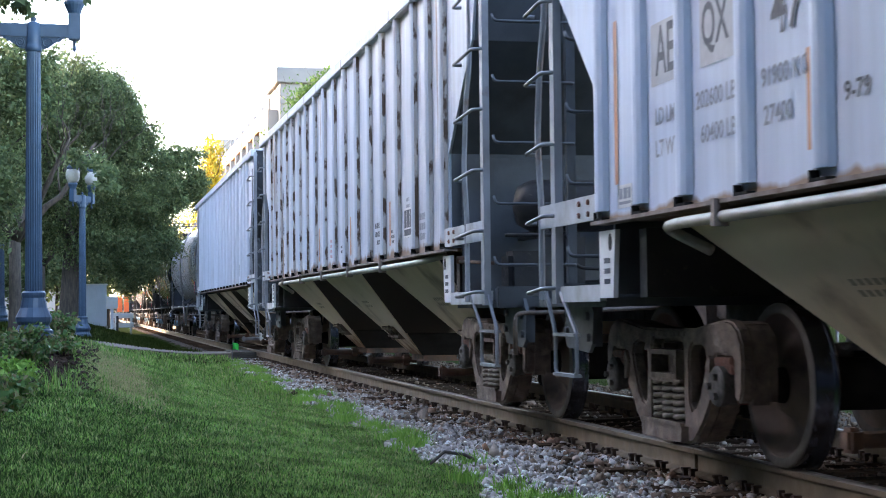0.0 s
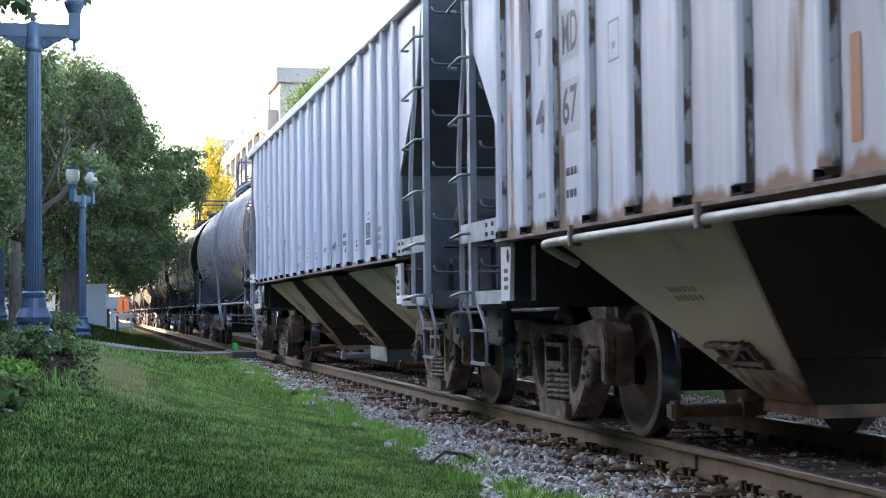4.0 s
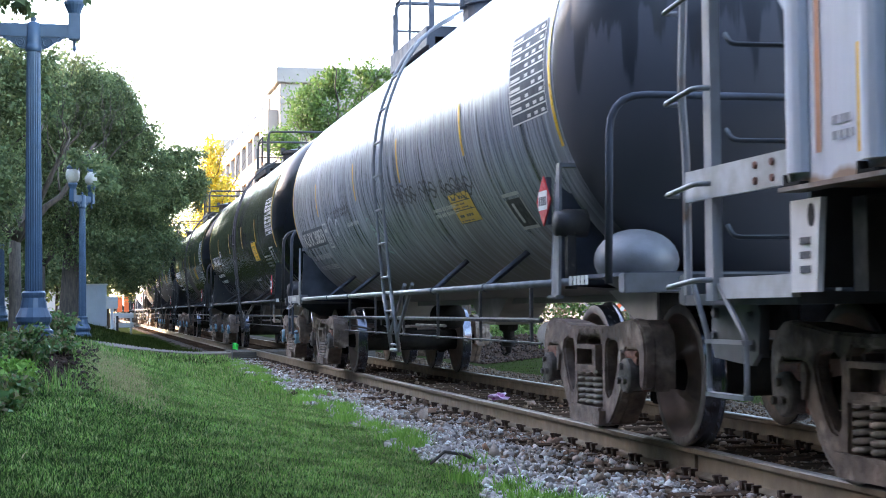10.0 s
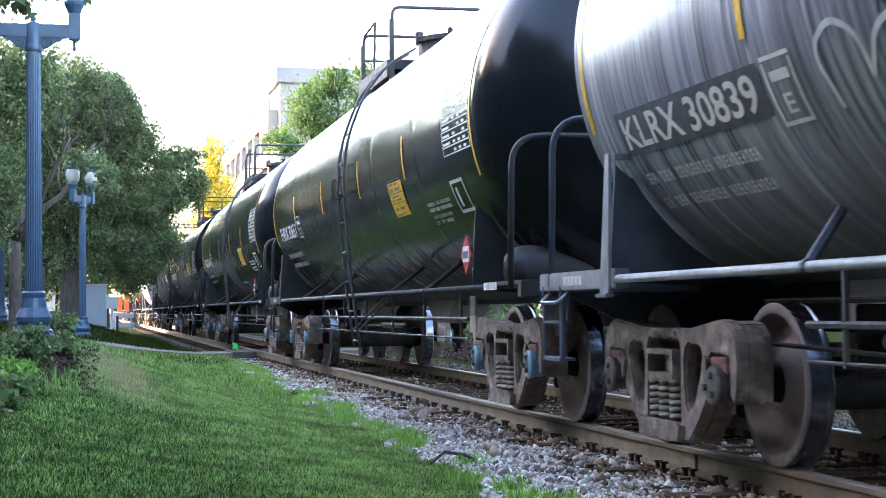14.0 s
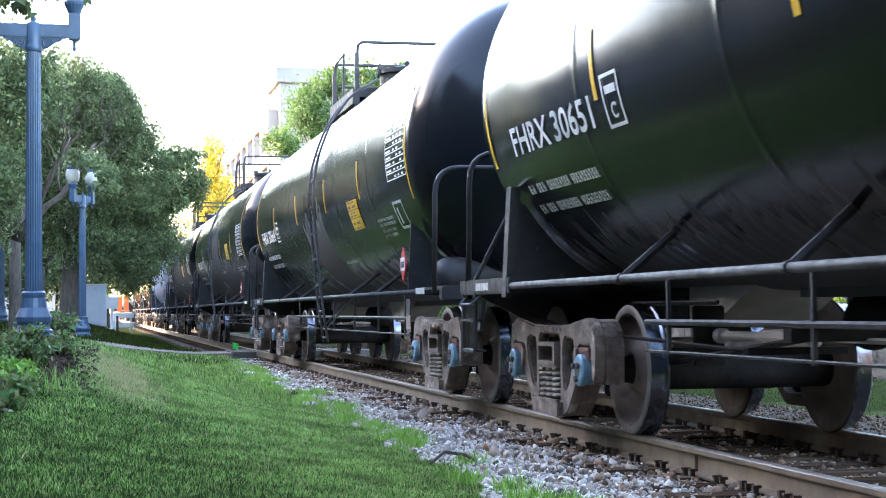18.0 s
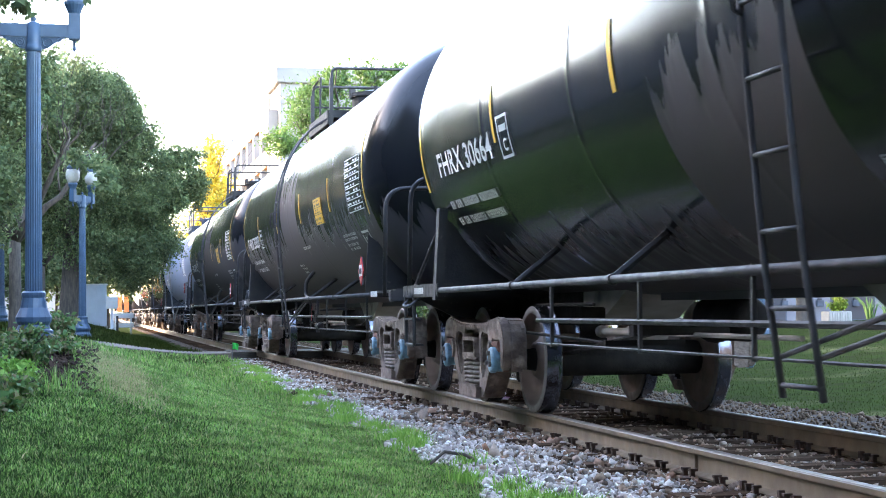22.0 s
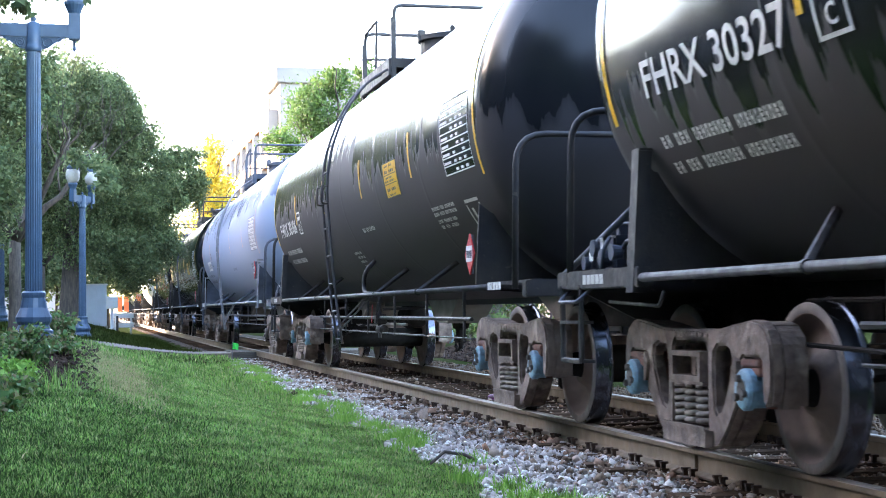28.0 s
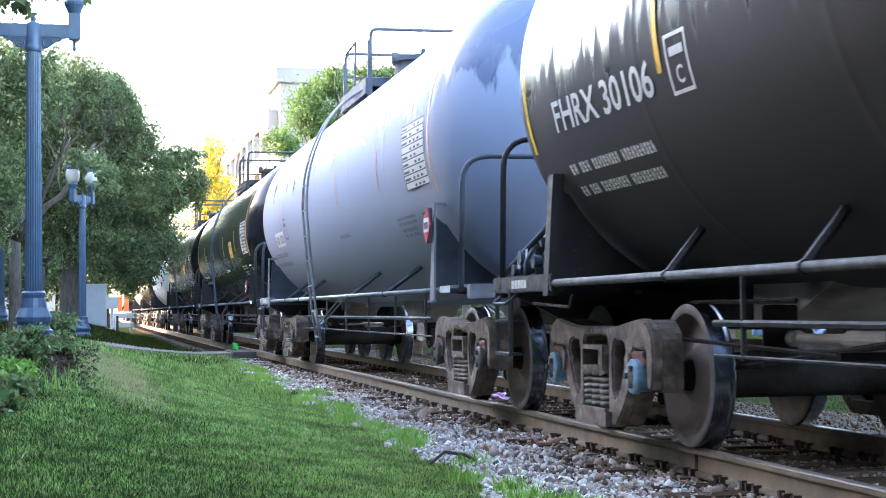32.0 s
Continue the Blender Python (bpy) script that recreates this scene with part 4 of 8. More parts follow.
def stencils(car, half, number, kind, frame, low):
    """Tape, lettering and placards of the near side."""
    yb = half - 0.07
    mode = kind if kind in STRUTS else "B"
    tape = "orange" if kind == "P" else "yellow"
    for k in (1, -1):
        decal("reflective_stripe", car, tape, k * yb + 0.03, k * yb - 0.03, 1.98, 1.9, lift=0.007, n=14, label="yellow reflective stripe round the tank's end")
    for y in DASHES[mode]:
        decal("reflective_dash", car, tape, y + 0.035, y - 0.035, 2.17, 0.44, lift=0.007, label="yellow reflective dash")
    ink = {"P": "dark_ink", "K": "white_ink"}.get(kind, "white_ink")
    dim = {"P": "dark_ink", "K": "white_ink"}.get(kind, "dim_ink")
    if kind == "K":
        decal("number_panel", car, "frame_grey", 6.50, 4.40, 1.80, 0.27, lift=0.005, label="dark panel behind the number")
    if number:
        y0 = {"K": 6.43}.get(kind, 6.44)
        z0 = {"K": 1.83}.get(kind, 2.065 - low)
        text_on(car, number, y0, 1.92 if kind != "K" else 1.95, z0, 0.215 if kind != "K" else 0.20, ink)
    # box with the letter C beside the number
    yb2, zb2 = (4.26, 2.03 - low) if kind != "K" else (4.34, 1.74)
    bm = bmesh.new()
    for y0, y1, z0, s in ((yb2, yb2 - 0.025, zb2, 0.32), (yb2 - 0.29, yb2 - 0.315, zb2, 0.32), (yb2, yb2 - 0.315, zb2, 0.022), (yb2, yb2 - 0.315, zb2 + 0.30, 0.022), (yb2 - 0.06, yb2 - 0.26, zb2 + 0.20, 0.05)):
        patch(bm, y0, y1, z0, s, 0.0, 0.008, 3)
    part("stencil_box", bm, M[ink], car, "white outlined stencil box")
    if number:
        placed("stencil_letter", lettering("E" if kind == "K" else "C", 0.10, 0.10, lambda u, v: by_arc(yb2 - 0.11 - u, v, zb2 + 0.05, 0.008)), M[ink], car)
    for z, wds in ((1.79, (0.15, 0.21, 0.52, 0.58)), (1.65, (0.13, 0.18, 0.52, 0.58))):
        bm = bmesh.new()
        words(bm, (6.46 if kind != "K" else 6.40), z - low if kind != "K" else z - 0.16, 0.075, wds)
        tagged(part("stencil_line", bm, M[ink], car, "line of small white stencil"), kind="stuff")
    # table of test dates beside the stripe
    gy, gw, gz_, gh = TABLE.get(mode, (-5.88, 0.92, 2.22, 0.64))
    decal("table_panel", car, {"P": "white", "K": "frame_grey"}.get(kind, "tank_black"), gy, gy - gw, gz_, gh, lift=0.004, label="framed table of small stencil")
    bm = bmesh.new()
    rows = 9
    for e in (0.0, gw - 0.014):
        patch(bm, gy - e, gy - e - 0.014, gz_, gh, 0.0, 0.008, 4)
    for i in range(rows + 1):
        patch(bm, gy, gy - gw, gz_ + gh * i / rows, 0.012, 0.0, 0.008, 1)
    for i in range(rows):
        for a, w in ((0.04, 0.26), (0.42, 0.09), (0.60, 0.09), (0.78, 0.09)):
            if (i * 7 + int(a * 10)) % 5:
                patch(bm, gy - a, gy - a - w, gz_ + gh * (i + 0.3) / rows, gh / rows * 0.34, 0.0, 0.008, 1)
    part("stencil_table", bm, M["dark_ink" if kind == "P" else "white_ink"], car, "table of small white stencil")
    # pale framed box lower down
    bm = bmesh.new()
    fy, fz = FRAMED[mode]
    if kind == "K":
        decal("frame_panel", car, "black", fy, fy - 0.475, fz, 0.28, lift=0.004, label="black panel inside the stencil box")
    for y0, y1, z0, s in ((0, -0.035, 0, 0.28), (-0.44, -0.475, 0, 0.28), (0, -0.475, 0, 0.03), (0, -0.475, 0.25, 0.03), (-0.13, -0.20, 0.05, 0.18)):
        patch(bm, fy + y0, fy + y1, fz + z0, s, 0.0, 0.008, 3)
    part("stencil_frame", bm, M["dark_ink" if kind == "P" else "dim_ink"], car, "pale framed stencil box")
    bm = bmesh.new()
    cy, cz = CAUTION[mode]
    words(bm, cy, cz, 0.036, (0.34, 0.14, 0.40), 0.035)
    words(bm, cy, cz - 0.05, 0.036, (0.22, 0.18, 0.46), 0.035)
    if kind != "K":
        words(bm, cy - 0.02, cz - 0.115, 0.036, (0.18, 0.34, 0.16), 0.04)
        words(bm, cy - 0.02, cz - 0.165, 0.036, (0.12, 0.14, 0.28), 0.08)
    tagged(part("stencil_line", bm, M[dim], car, "line of small white stencil"), kind="stuff")
    bm = bmesh.new()
    words(bm, *SMALL[mode], 0.05, (0.2, 0.16, 0.36), 0.04)
    tagged(part("stencil_line", bm, M[dim], car, "line of small white stencil"), kind="stuff")
    if kind == "B":
        bm = bmesh.new()
        for i, wd in enumerate(((0.34, 0.12), (0.16, 0.30), (0.28, 0.10), (0.10, 0.32))):
            words(bm, 0.62 - 0.05 * (i % 2), 1.60 - 0.052 * i, 0.034, wd, 0.035)
        tagged(part("stencil_line", bm, M[dim], car, "lines of small white stencil by the outlet"), kind="stuff")
    # yellow warning panel in two halves
    if kind not in ("P",):
        w0, w1, pz, ph = WARNING[mode]
        pan = decal("warning_panel", car, "yellow" if kind != "K" else "faded_yellow", w0, w1, pz, ph, lift=0.007, label="yellow warning panel with dark print")
        bm = bmesh.new()
        for k in (0.0, 0.37, 0.63, 0.985):
            patch(bm, w0 - 0.02, w1 + 0.02, pz + ph * k, 0.008, 0.0, 0.010, 1)
        for k, h, a, b in ((0.05, 0.03, 0.10, 0.70), (0.18, 0.05, 0.14, 0.80), (0.43, 0.03, 0.10, 0.85), (0.53, 0.03, 0.2, 0.7), (0.69, 0.05, 0.12, 0.85), (0.86, 0.03, 0.15, 0.75)):
            n = 9 if h < 0.04 else 6
            for j in range(n):
                if (j * 3 + int(k * 50)) % 5:
                    c = w0 + (w1 - w0) * (a + (b - a) * j / n)
                    patch(bm, c, c + (w1 - w0) * (b - a) / n * 0.72, pz + ph * k, ph * h * 1.7, 0.0, 0.010, 1)
        part("print", bm, M["dark_ink"], pan)
    else:
        decal("stencil_panel", car, "tank_white", 5.6, 4.5, 1.95, 0.24, lift=0.004, label="pale panel with number")
        bm = bmesh.new()
        words(bm, 5.5, 2.0, 0.13, (0.4, 0.5), 0.08)
        part("stencil_line", bm, M["dark_ink"], car, "line of dark stencil")
    # red diamond placard on its post
    py, pc = {"P": (-6.95, 1.66), "K": (-6.72, 1.62)}.get(kind, (-6.79, 1.34))
    pr = 0.17
    px = 0.0 if kind in ("P", "K") else 0.022
    pl = part("placard", prismed([(py, pc - pr), (py - pr, pc), (py, pc + pr), (py + pr, pc)], -1.515 + px, -1.505 + px), M["red"], car, "red and white diamond placard")
    part("placard_panel", prismed([(py + 0.10, pc - 0.06), (py - 0.10, pc - 0.06), (py - 0.10, pc + 0.07), (py + 0.10, pc + 0.07)], -1.519 + px, -1.515 + px), M["white"], pl)
    bm = bmesh.new()
    for i in range(4):
        prism(bm, [(py + 0.08 - 0.045 * i, pc - 0.03), (py + 0.05 - 0.045 * i, pc - 0.03), (py + 0.05 - 0.045 * i, pc + 0.03), (py + 0.08 - 0.045 * i, pc + 0.03)], -1.5215 + px, -1.519 + px)
    part("print", bm, M["dark_ink"], pl)
    part("placard_holder", boxed(-1.504 + px, -1.47, py - 0.05, py + 0.05, pc - 0.16, pc + 0.16), M["frame_grey"], car)
    # small white stencils on the ends of the sill
    for y0 in (half + 0.55, -half - 0.15):
        bm = bmesh.new()
        for i in range(5):
            a = y0 - 0.085 * i
            prism(bm, [(a, 1.04), (a - 0.065, 1.04), (a - 0.065, 1.10), (a, 1.10)], -1.4635, -1.4605)
        part("sill_stencil", bm, M["dim_ink"], car, "white stencil on the sill")
    if kind == "K":
        graffiti(car)


def stroke(bm, pts, w, lift=0.007):
    """A sprayed line over the shell: points of (y, z)."""
    c = bend([Vector((0, y, z)) for y, z in pts], 0.25, 5)
    last = None
    for i, p in enumerate(c):
        d = (c[min(i + 1, len(c) - 1)] - c[max(i - 1, 0)]).normalized()
        n = Vector((0, -d.z, d.y)) * w / 2
        now = [bm.verts.new(on_tank((p + n * k).y, (p + n * k).z, lift)) for k in (1, -1)]
        if last:
            bm.faces.new((last[0], now[0], now[1], last[1]))
        last = now


def graffiti(car):
    bm = bmesh.new()
    stroke(bm, [(3.72, 1.75), (3.80, 2.02), (3.58, 2.12), (3.38, 2.02), (3.36, 1.84)], 0.032)
    stroke(bm, [(3.36, 1.84), (3.22, 2.02), (3.02, 2.06), (2.96, 1.88), (3.05, 1.70), (3.08, 1.52), (3.30, 1.42)], 0.032)
    part("sprayed_tag", bm, M["pale_tag"], car, "pale looping sprayed tag")
    bm = bmesh.new()
    rng = random.Random(12)
    for k in range(15):
        if k in (5, 9):
            continue
        y, w = -0.92 - k * 0.215, 0.19 + 0.05 * rng.random()
        z0 = 1.97 - k * 0.009 + rng.uniform(-0.03, 0.02)
        z1 = z0 + rng.uniform(0.15, 0.22)
        m = (z0 + z1) / 2
        stroke(bm, [(y + 0.03, m + rng.uniform(-0.03, 0.05)), (y - 0.03, z1), (y - w * 0.7, z1 - 0.02), (y - w * 0.95, m), (y - w * 0.55, z0), (y - 0.01, m - 0.04), (y + 0.02, z1 - 0.05), (y - w, m - 0.03), (y - w * 1.2, m + 0.02)], 0.019)
        if k % 4 == 1:
            stroke(bm, [(y - w * 0.5, z0 + 0.02), (y - w * 0.55, z0 - 0.10), (y - w * 0.7, z0 + 0.01)], 0.017)
    for k in range(7):
        y = 3.15 - k * 0.17
        stroke(bm, [(y, 2.06), (y - 0.06, 2.20 + 0.03 * (k % 3)), (y - 0.12, 2.05), (y - 0.02, 2.12), (y - 0.16, 2.16)], 0.022)
    tagged(part("sprayed_tag", bm, M["seam"], car, "dark scrawled sprayed tag"), kind="stuff")
    bm = bmesh.new()
    for k in range(4):
        y = 1.10 - k * 0.08
        stroke(bm, [(y, 1.92 - k * 0.09), (y - 0.2, 1.95 - k * 0.09), (y - 0.24, 1.86 - k * 0.09), (y - 0.05, 1.84 - k * 0.09), (y - 0.3, 1.8 - k * 0.09)], 0.022)
    part("sprayed_tag", bm, M["teal_tag"], car, "faded teal sprayed tag")


# ---- the train: covered hopper cars ----
RIBS = (6.22, 5.55, 4.90, 4.13, 3.34, 2.60, 1.84, 0.98, 0.12, -0.72, -1.52, -2.38, -3.20, -3.98, -4.78, -5.60, -6.24, -6.84)
BAYS = (3.75, -0.35, -4.62)
H_END, H_FAR, H_EAVE, H_SILL, H_SIDE = 8.08, 7.62, 3.80, 1.40, 1.60


def hopper_car(u, length, paint, caps="dark", piped=False, marks=(), label=""):
    car = tagged(new("hopper_car"), label, "hopper car", "cars of the train")
    W = M[paint]
    prof = [(-6.95, H_SILL), (-6.95, 2.19), (-7.80, 3.0), (-H_END, H_EAVE), (H_FAR, H_EAVE), (7.48, 3.20), (6.97, 2.74), (6.35, 2.15), (6.32, H_SILL)]

    def shell():
        bm = bmesh.new()
        prism(bm, prof, -H_SIDE, H_SIDE)
        return mesh_of("body_shell", bm, W)
    placed("body_shell", once(("shell", paint), shell), None, car)
    # end sheets set 3 mm proud, in a darker blue-grey than the sides
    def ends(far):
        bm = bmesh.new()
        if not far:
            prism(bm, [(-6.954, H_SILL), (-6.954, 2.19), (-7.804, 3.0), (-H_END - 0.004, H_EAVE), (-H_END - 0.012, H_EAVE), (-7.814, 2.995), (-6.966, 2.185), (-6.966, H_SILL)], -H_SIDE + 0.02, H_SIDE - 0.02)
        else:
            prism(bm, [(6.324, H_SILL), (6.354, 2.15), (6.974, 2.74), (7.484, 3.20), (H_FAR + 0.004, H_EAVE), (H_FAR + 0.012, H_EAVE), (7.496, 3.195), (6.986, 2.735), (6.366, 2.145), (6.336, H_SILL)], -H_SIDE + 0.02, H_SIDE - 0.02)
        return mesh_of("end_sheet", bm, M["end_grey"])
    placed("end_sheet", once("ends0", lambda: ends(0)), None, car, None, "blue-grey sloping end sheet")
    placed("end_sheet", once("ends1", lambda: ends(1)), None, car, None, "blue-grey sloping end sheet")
    rib = once(("rib", paint), lambda: simple(lambda bm: prism(bm, [(-0.004, -0.085), (-0.034, -0.066), (-0.052, -0.034), (-0.057, 0.0), (-0.052, 0.034), (-0.034, 0.066), (-0.004, 0.085)], H_SILL + 0.05, H_EAVE, "z"), paint, False, "side_rib"))
    if len(rib.materials) == 1 and paint == "hopper_rust":
        rib.materials.append(M["rib_rust"])
        for p in rib.polygons:
            if -0.93 < p.normal.y < -0.75:
                p.material_index = 1
    foot = once("ribfoot", lambda: simple(lambda bm: prism(bm, [(-0.075, H_SILL - 0.003), (-0.075, H_SILL + 0.012), (0.055, H_SILL + 0.012), (0.075, H_SILL + 0.048), (0.085, H_SILL + 0.048), (0.085, H_SILL - 0.003)], -0.046, -0.002), "shaded_grime", False, "rib_foot"))
    for turn in (0, 180):
        for y in RIBS:
            k = 1 if turn == 0 else -1
            r = placed("side_rib", rib, None, car, pose(-k * H_SIDE, y, 0, 0, 0, turn))
            placed("rib_foot", foot, None, r)
    for k in (-1, 1):
        placed("top_chord", once(("chord", paint), lambda: simple(lambda bm: box(bm, -0.07, 0.05, -H_END, H_FAR, H_EAVE - 0.10, H_EAVE + 0.03, 0.01), paint, False, "top_chord")), None, car, pose(k * -H_SIDE + (0.02 if k < 0 else 0.0), 0, 0))
        placed("side_sill", once("sill", lambda: simple(lambda bm: (box(bm, -0.050, 0.055, -6.98, 6.35, H_SILL - 0.024, H_SILL - 0.004), ), "sill_rust", False, "side_sill")), None, car, pose(k * -H_SIDE, 0, 0), "rust-edged side sill")
    placed("roof", once(("roof", paint), lambda: simple(lambda bm: prism(bm, [(-1.6, H_EAVE + 0.002), (-1.1, 4.0), (-0.4, 4.1), (0.4, 4.1), (1.1, 4.0), (1.6, H_EAVE + 0.002)], -H_END, H_FAR, "y"), paint, False, "roof")), None, car)
    placed("running_board", once("rb", lambda: simple(lambda bm: [box(bm, -0.75 + 0.5 * i, -0.40 + 0.5 * i, -H_END - 0.25, H_FAR + 0.25, 4.16, 4.19) for i in range(3)], "pipe_grey", False, "running_board")), None, car)
    # three bays below
    def bay():
        bm = bmesh.new()
        top = [(-1.52, -1.44, H_SILL - 0.06), (1.52, -1.44, H_SILL - 0.06), (1.52, 1.44, H_SILL - 0.06), (-1.52, 1.44, H_SILL - 0.06)]
        low = [(-0.56, -0.33, 0.34), (0.56, -0.33, 0.34), (0.56, 0.33, 0.34), (-0.56, 0.33, 0.34)]
        a, b = [bm.verts.new(p) for p in top], [bm.verts.new(p) for p in low]
        for i in range(4):
            bm.faces.new((a[i], a[(i + 1) % 4], b[(i + 1) % 4], b[i]))
        bm.faces.new(a)
        bm.faces.new(b)
        return mesh_of("hopper_bay", bm, M["chute"])

    # The dark film over one part of this sheet paints in underside shade.
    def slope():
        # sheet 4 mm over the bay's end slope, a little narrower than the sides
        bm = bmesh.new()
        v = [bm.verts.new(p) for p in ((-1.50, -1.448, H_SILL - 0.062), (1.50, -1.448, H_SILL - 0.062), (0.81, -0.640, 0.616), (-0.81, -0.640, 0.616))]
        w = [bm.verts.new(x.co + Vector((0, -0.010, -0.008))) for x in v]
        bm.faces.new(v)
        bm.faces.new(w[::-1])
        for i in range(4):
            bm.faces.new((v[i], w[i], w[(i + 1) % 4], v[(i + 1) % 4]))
        return mesh_of("slope_sheet", bm, M["slope_half_shade"])

    # The fold's near-black colour stands for shade at the slope's foot.
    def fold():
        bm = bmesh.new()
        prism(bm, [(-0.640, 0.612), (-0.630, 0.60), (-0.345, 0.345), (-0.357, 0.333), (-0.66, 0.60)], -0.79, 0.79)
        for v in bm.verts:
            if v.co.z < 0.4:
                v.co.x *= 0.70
        return mesh_of("slope_fold", bm, M["slope_shade"])

    def gate():
        bm = bmesh.new()
        prism(bm, [(-0.35, 0.36), (0.35, 0.36), (0.38, 0.26), (-0.38, 0.26)], -0.54, 0.54, "x")
        return mesh_of("outlet_gate", bm, M["gate_rust"])

    def gate_pale():
        bm = bmesh.new()
        prism(bm, [(-0.70, 0.36), (0.40, 0.36), (0.38, 0.20), (-0.78, 0.20)], -0.66, 0.66, "x")
        return mesh_of("outlet_gate", bm, M["frame_black"])

    def latch():
        bm = bmesh.new()
        def on(s, z, o):
            # on the slope of the bay's side, o metres proud of it
            return (-0.56 - 0.96 * (z - 0.34) / (H_SILL - 0.40) - o, s, z)
        for y in (-0.24, -0.08, 0.08, 0.24):
            prism(bm, [on(0, 0.50, -0.01)[::2], on(0, 0.50, 0.05)[::2], on(0, 0.66, 0.05)[::2], on(0, 0.66, -0.01)[::2]], y - 0.025, y + 0.025, "y")
        tube(bm, [on(-0.34, 0.54, 0.05), on(0.34, 0.54, 0.05)], 0.024, 6)
        tube(bm, [on(-0.34, 0.63, 0.05), on(0.34, 0.63, 0.05)], 0.020, 6)
        tube(bm, [on(-0.30, 0.66, 0.06), on(0.26, 0.50, 0.06)], 0.016, 6)
        return mesh_of("gate_latch", bm, M["cast"])
    for i, y in enumerate(BAYS):
        b = placed("hopper_bay", once("bay", bay), None, car, pose(0, y, 0), "dusty tan slope-sided hopper bay")
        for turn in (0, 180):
            placed("slope_sheet", once("slope", slope), None, b, pose(0, 0, 0, 0, 0, turn), "tan slope sheet, half in painted shade")
            placed("slope_fold", once("fold", fold), None, b, pose(0, 0, 0, 0, 0, turn), "foot of the slope in painted shade")
        pale = i == 1 and not piped
        g = placed("outlet_gate", once("gate_pale" if pale else "gate", gate_pale if pale else gate), None, b, None, "grey outlet gate" if pale else "rusty outlet gate")
        if pale:
            placed("gate_plate", once("gplate", lambda: simple(lambda bm: prism(bm, [(-0.70, 0.40), (0.34, 0.40), (0.30, 0.22), (-0.78, 0.21)], -0.70, -0.667), "gate", False, "gate_plate")), None, b, None, "pale plate on the outlet gate")
        placed("gate_latch", once("latch", latch), None, b, pose(-0.03, 0, 0.03))
        bm = bmesh.new()
        for k in range(2):
            for j in range(6):
                y0 = 0.22 - 0.075 * j
                z = 0.98 - 0.05 * k
                x = -0.56 - 0.96 * (z - 0.34) / (H_SILL - 0.40) - 0.006
                v = [bm.verts.new((x + (dz * -0.96), y0 - dy, z + dz)) for dy, dz in ((0, 0), (0.05, 0), (0.05, 0.03), (0, 0.03))]
                bm.faces.new(v)
        tagged(part("stencil_line", bm, M["chute_ink"], b, "faint line of small stencil"), kind="stuff")
        placed("gate_drive", once(("gdrive", pale), lambda: simple(lambda bm: (tube(bm, [(-1.02, 0.55, 0.26), (-0.45, 0.55, 0.26)], 0.042, 12), tube(bm, [(-0.62, 0.55, 0.26), (-0.54, 0.55, 0.26)], 0.075, 12), box(bm, -1.08, -1.0, 0.49, 0.61, 0.20, 0.32, 0.02)), "post_grey" if pale else "gate_rust", False, "gate_drive")), None, b)
    placed("center_sill", once("csill", lambda: simple(lambda bm: box(bm, -0.26, 0.26, -7.95, 7.7, 0.78, 1.08, 0.015), "frame_black", False, "center_sill")), None, car)
    for k in (-6.6, 6.0):
        placed("bulkhead", once("bulk", lambda: simple(lambda bm: box(bm, -1.45, 1.45, -0.06, 0.06, 0.95, H_SILL - 0.06), "frame_black", False, "bulkhead")), None, car, pose(0, k, 0))
    hopper_ends(car)
    if piped:
        part("side_pipe", tubed(bend([(-1.42, 5.05, 1.18), (-1.58, 5.3, 1.31), (-1.63, 5.0, 1.315), (-1.63, -5.6, 1.315), (-1.5, -6.3, 1.36)], 0.2, 4), 0.029, 10), M["pipe_tan"], car, "pale pipe along the side sill", True)
        for y in (4.4, 2.3, 0.2, -1.9, -4.0):
            part("pipe_clip", boxed(-1.675, -1.60, y - 0.02, y + 0.02, 1.27, 1.40), M["sill_rust"], car)
    couplers(car, length)
    running_gear(car, length / 2 - 2.056, caps)
    hopper_marks(car, marks)
    CARS.append((car, u))
    return car


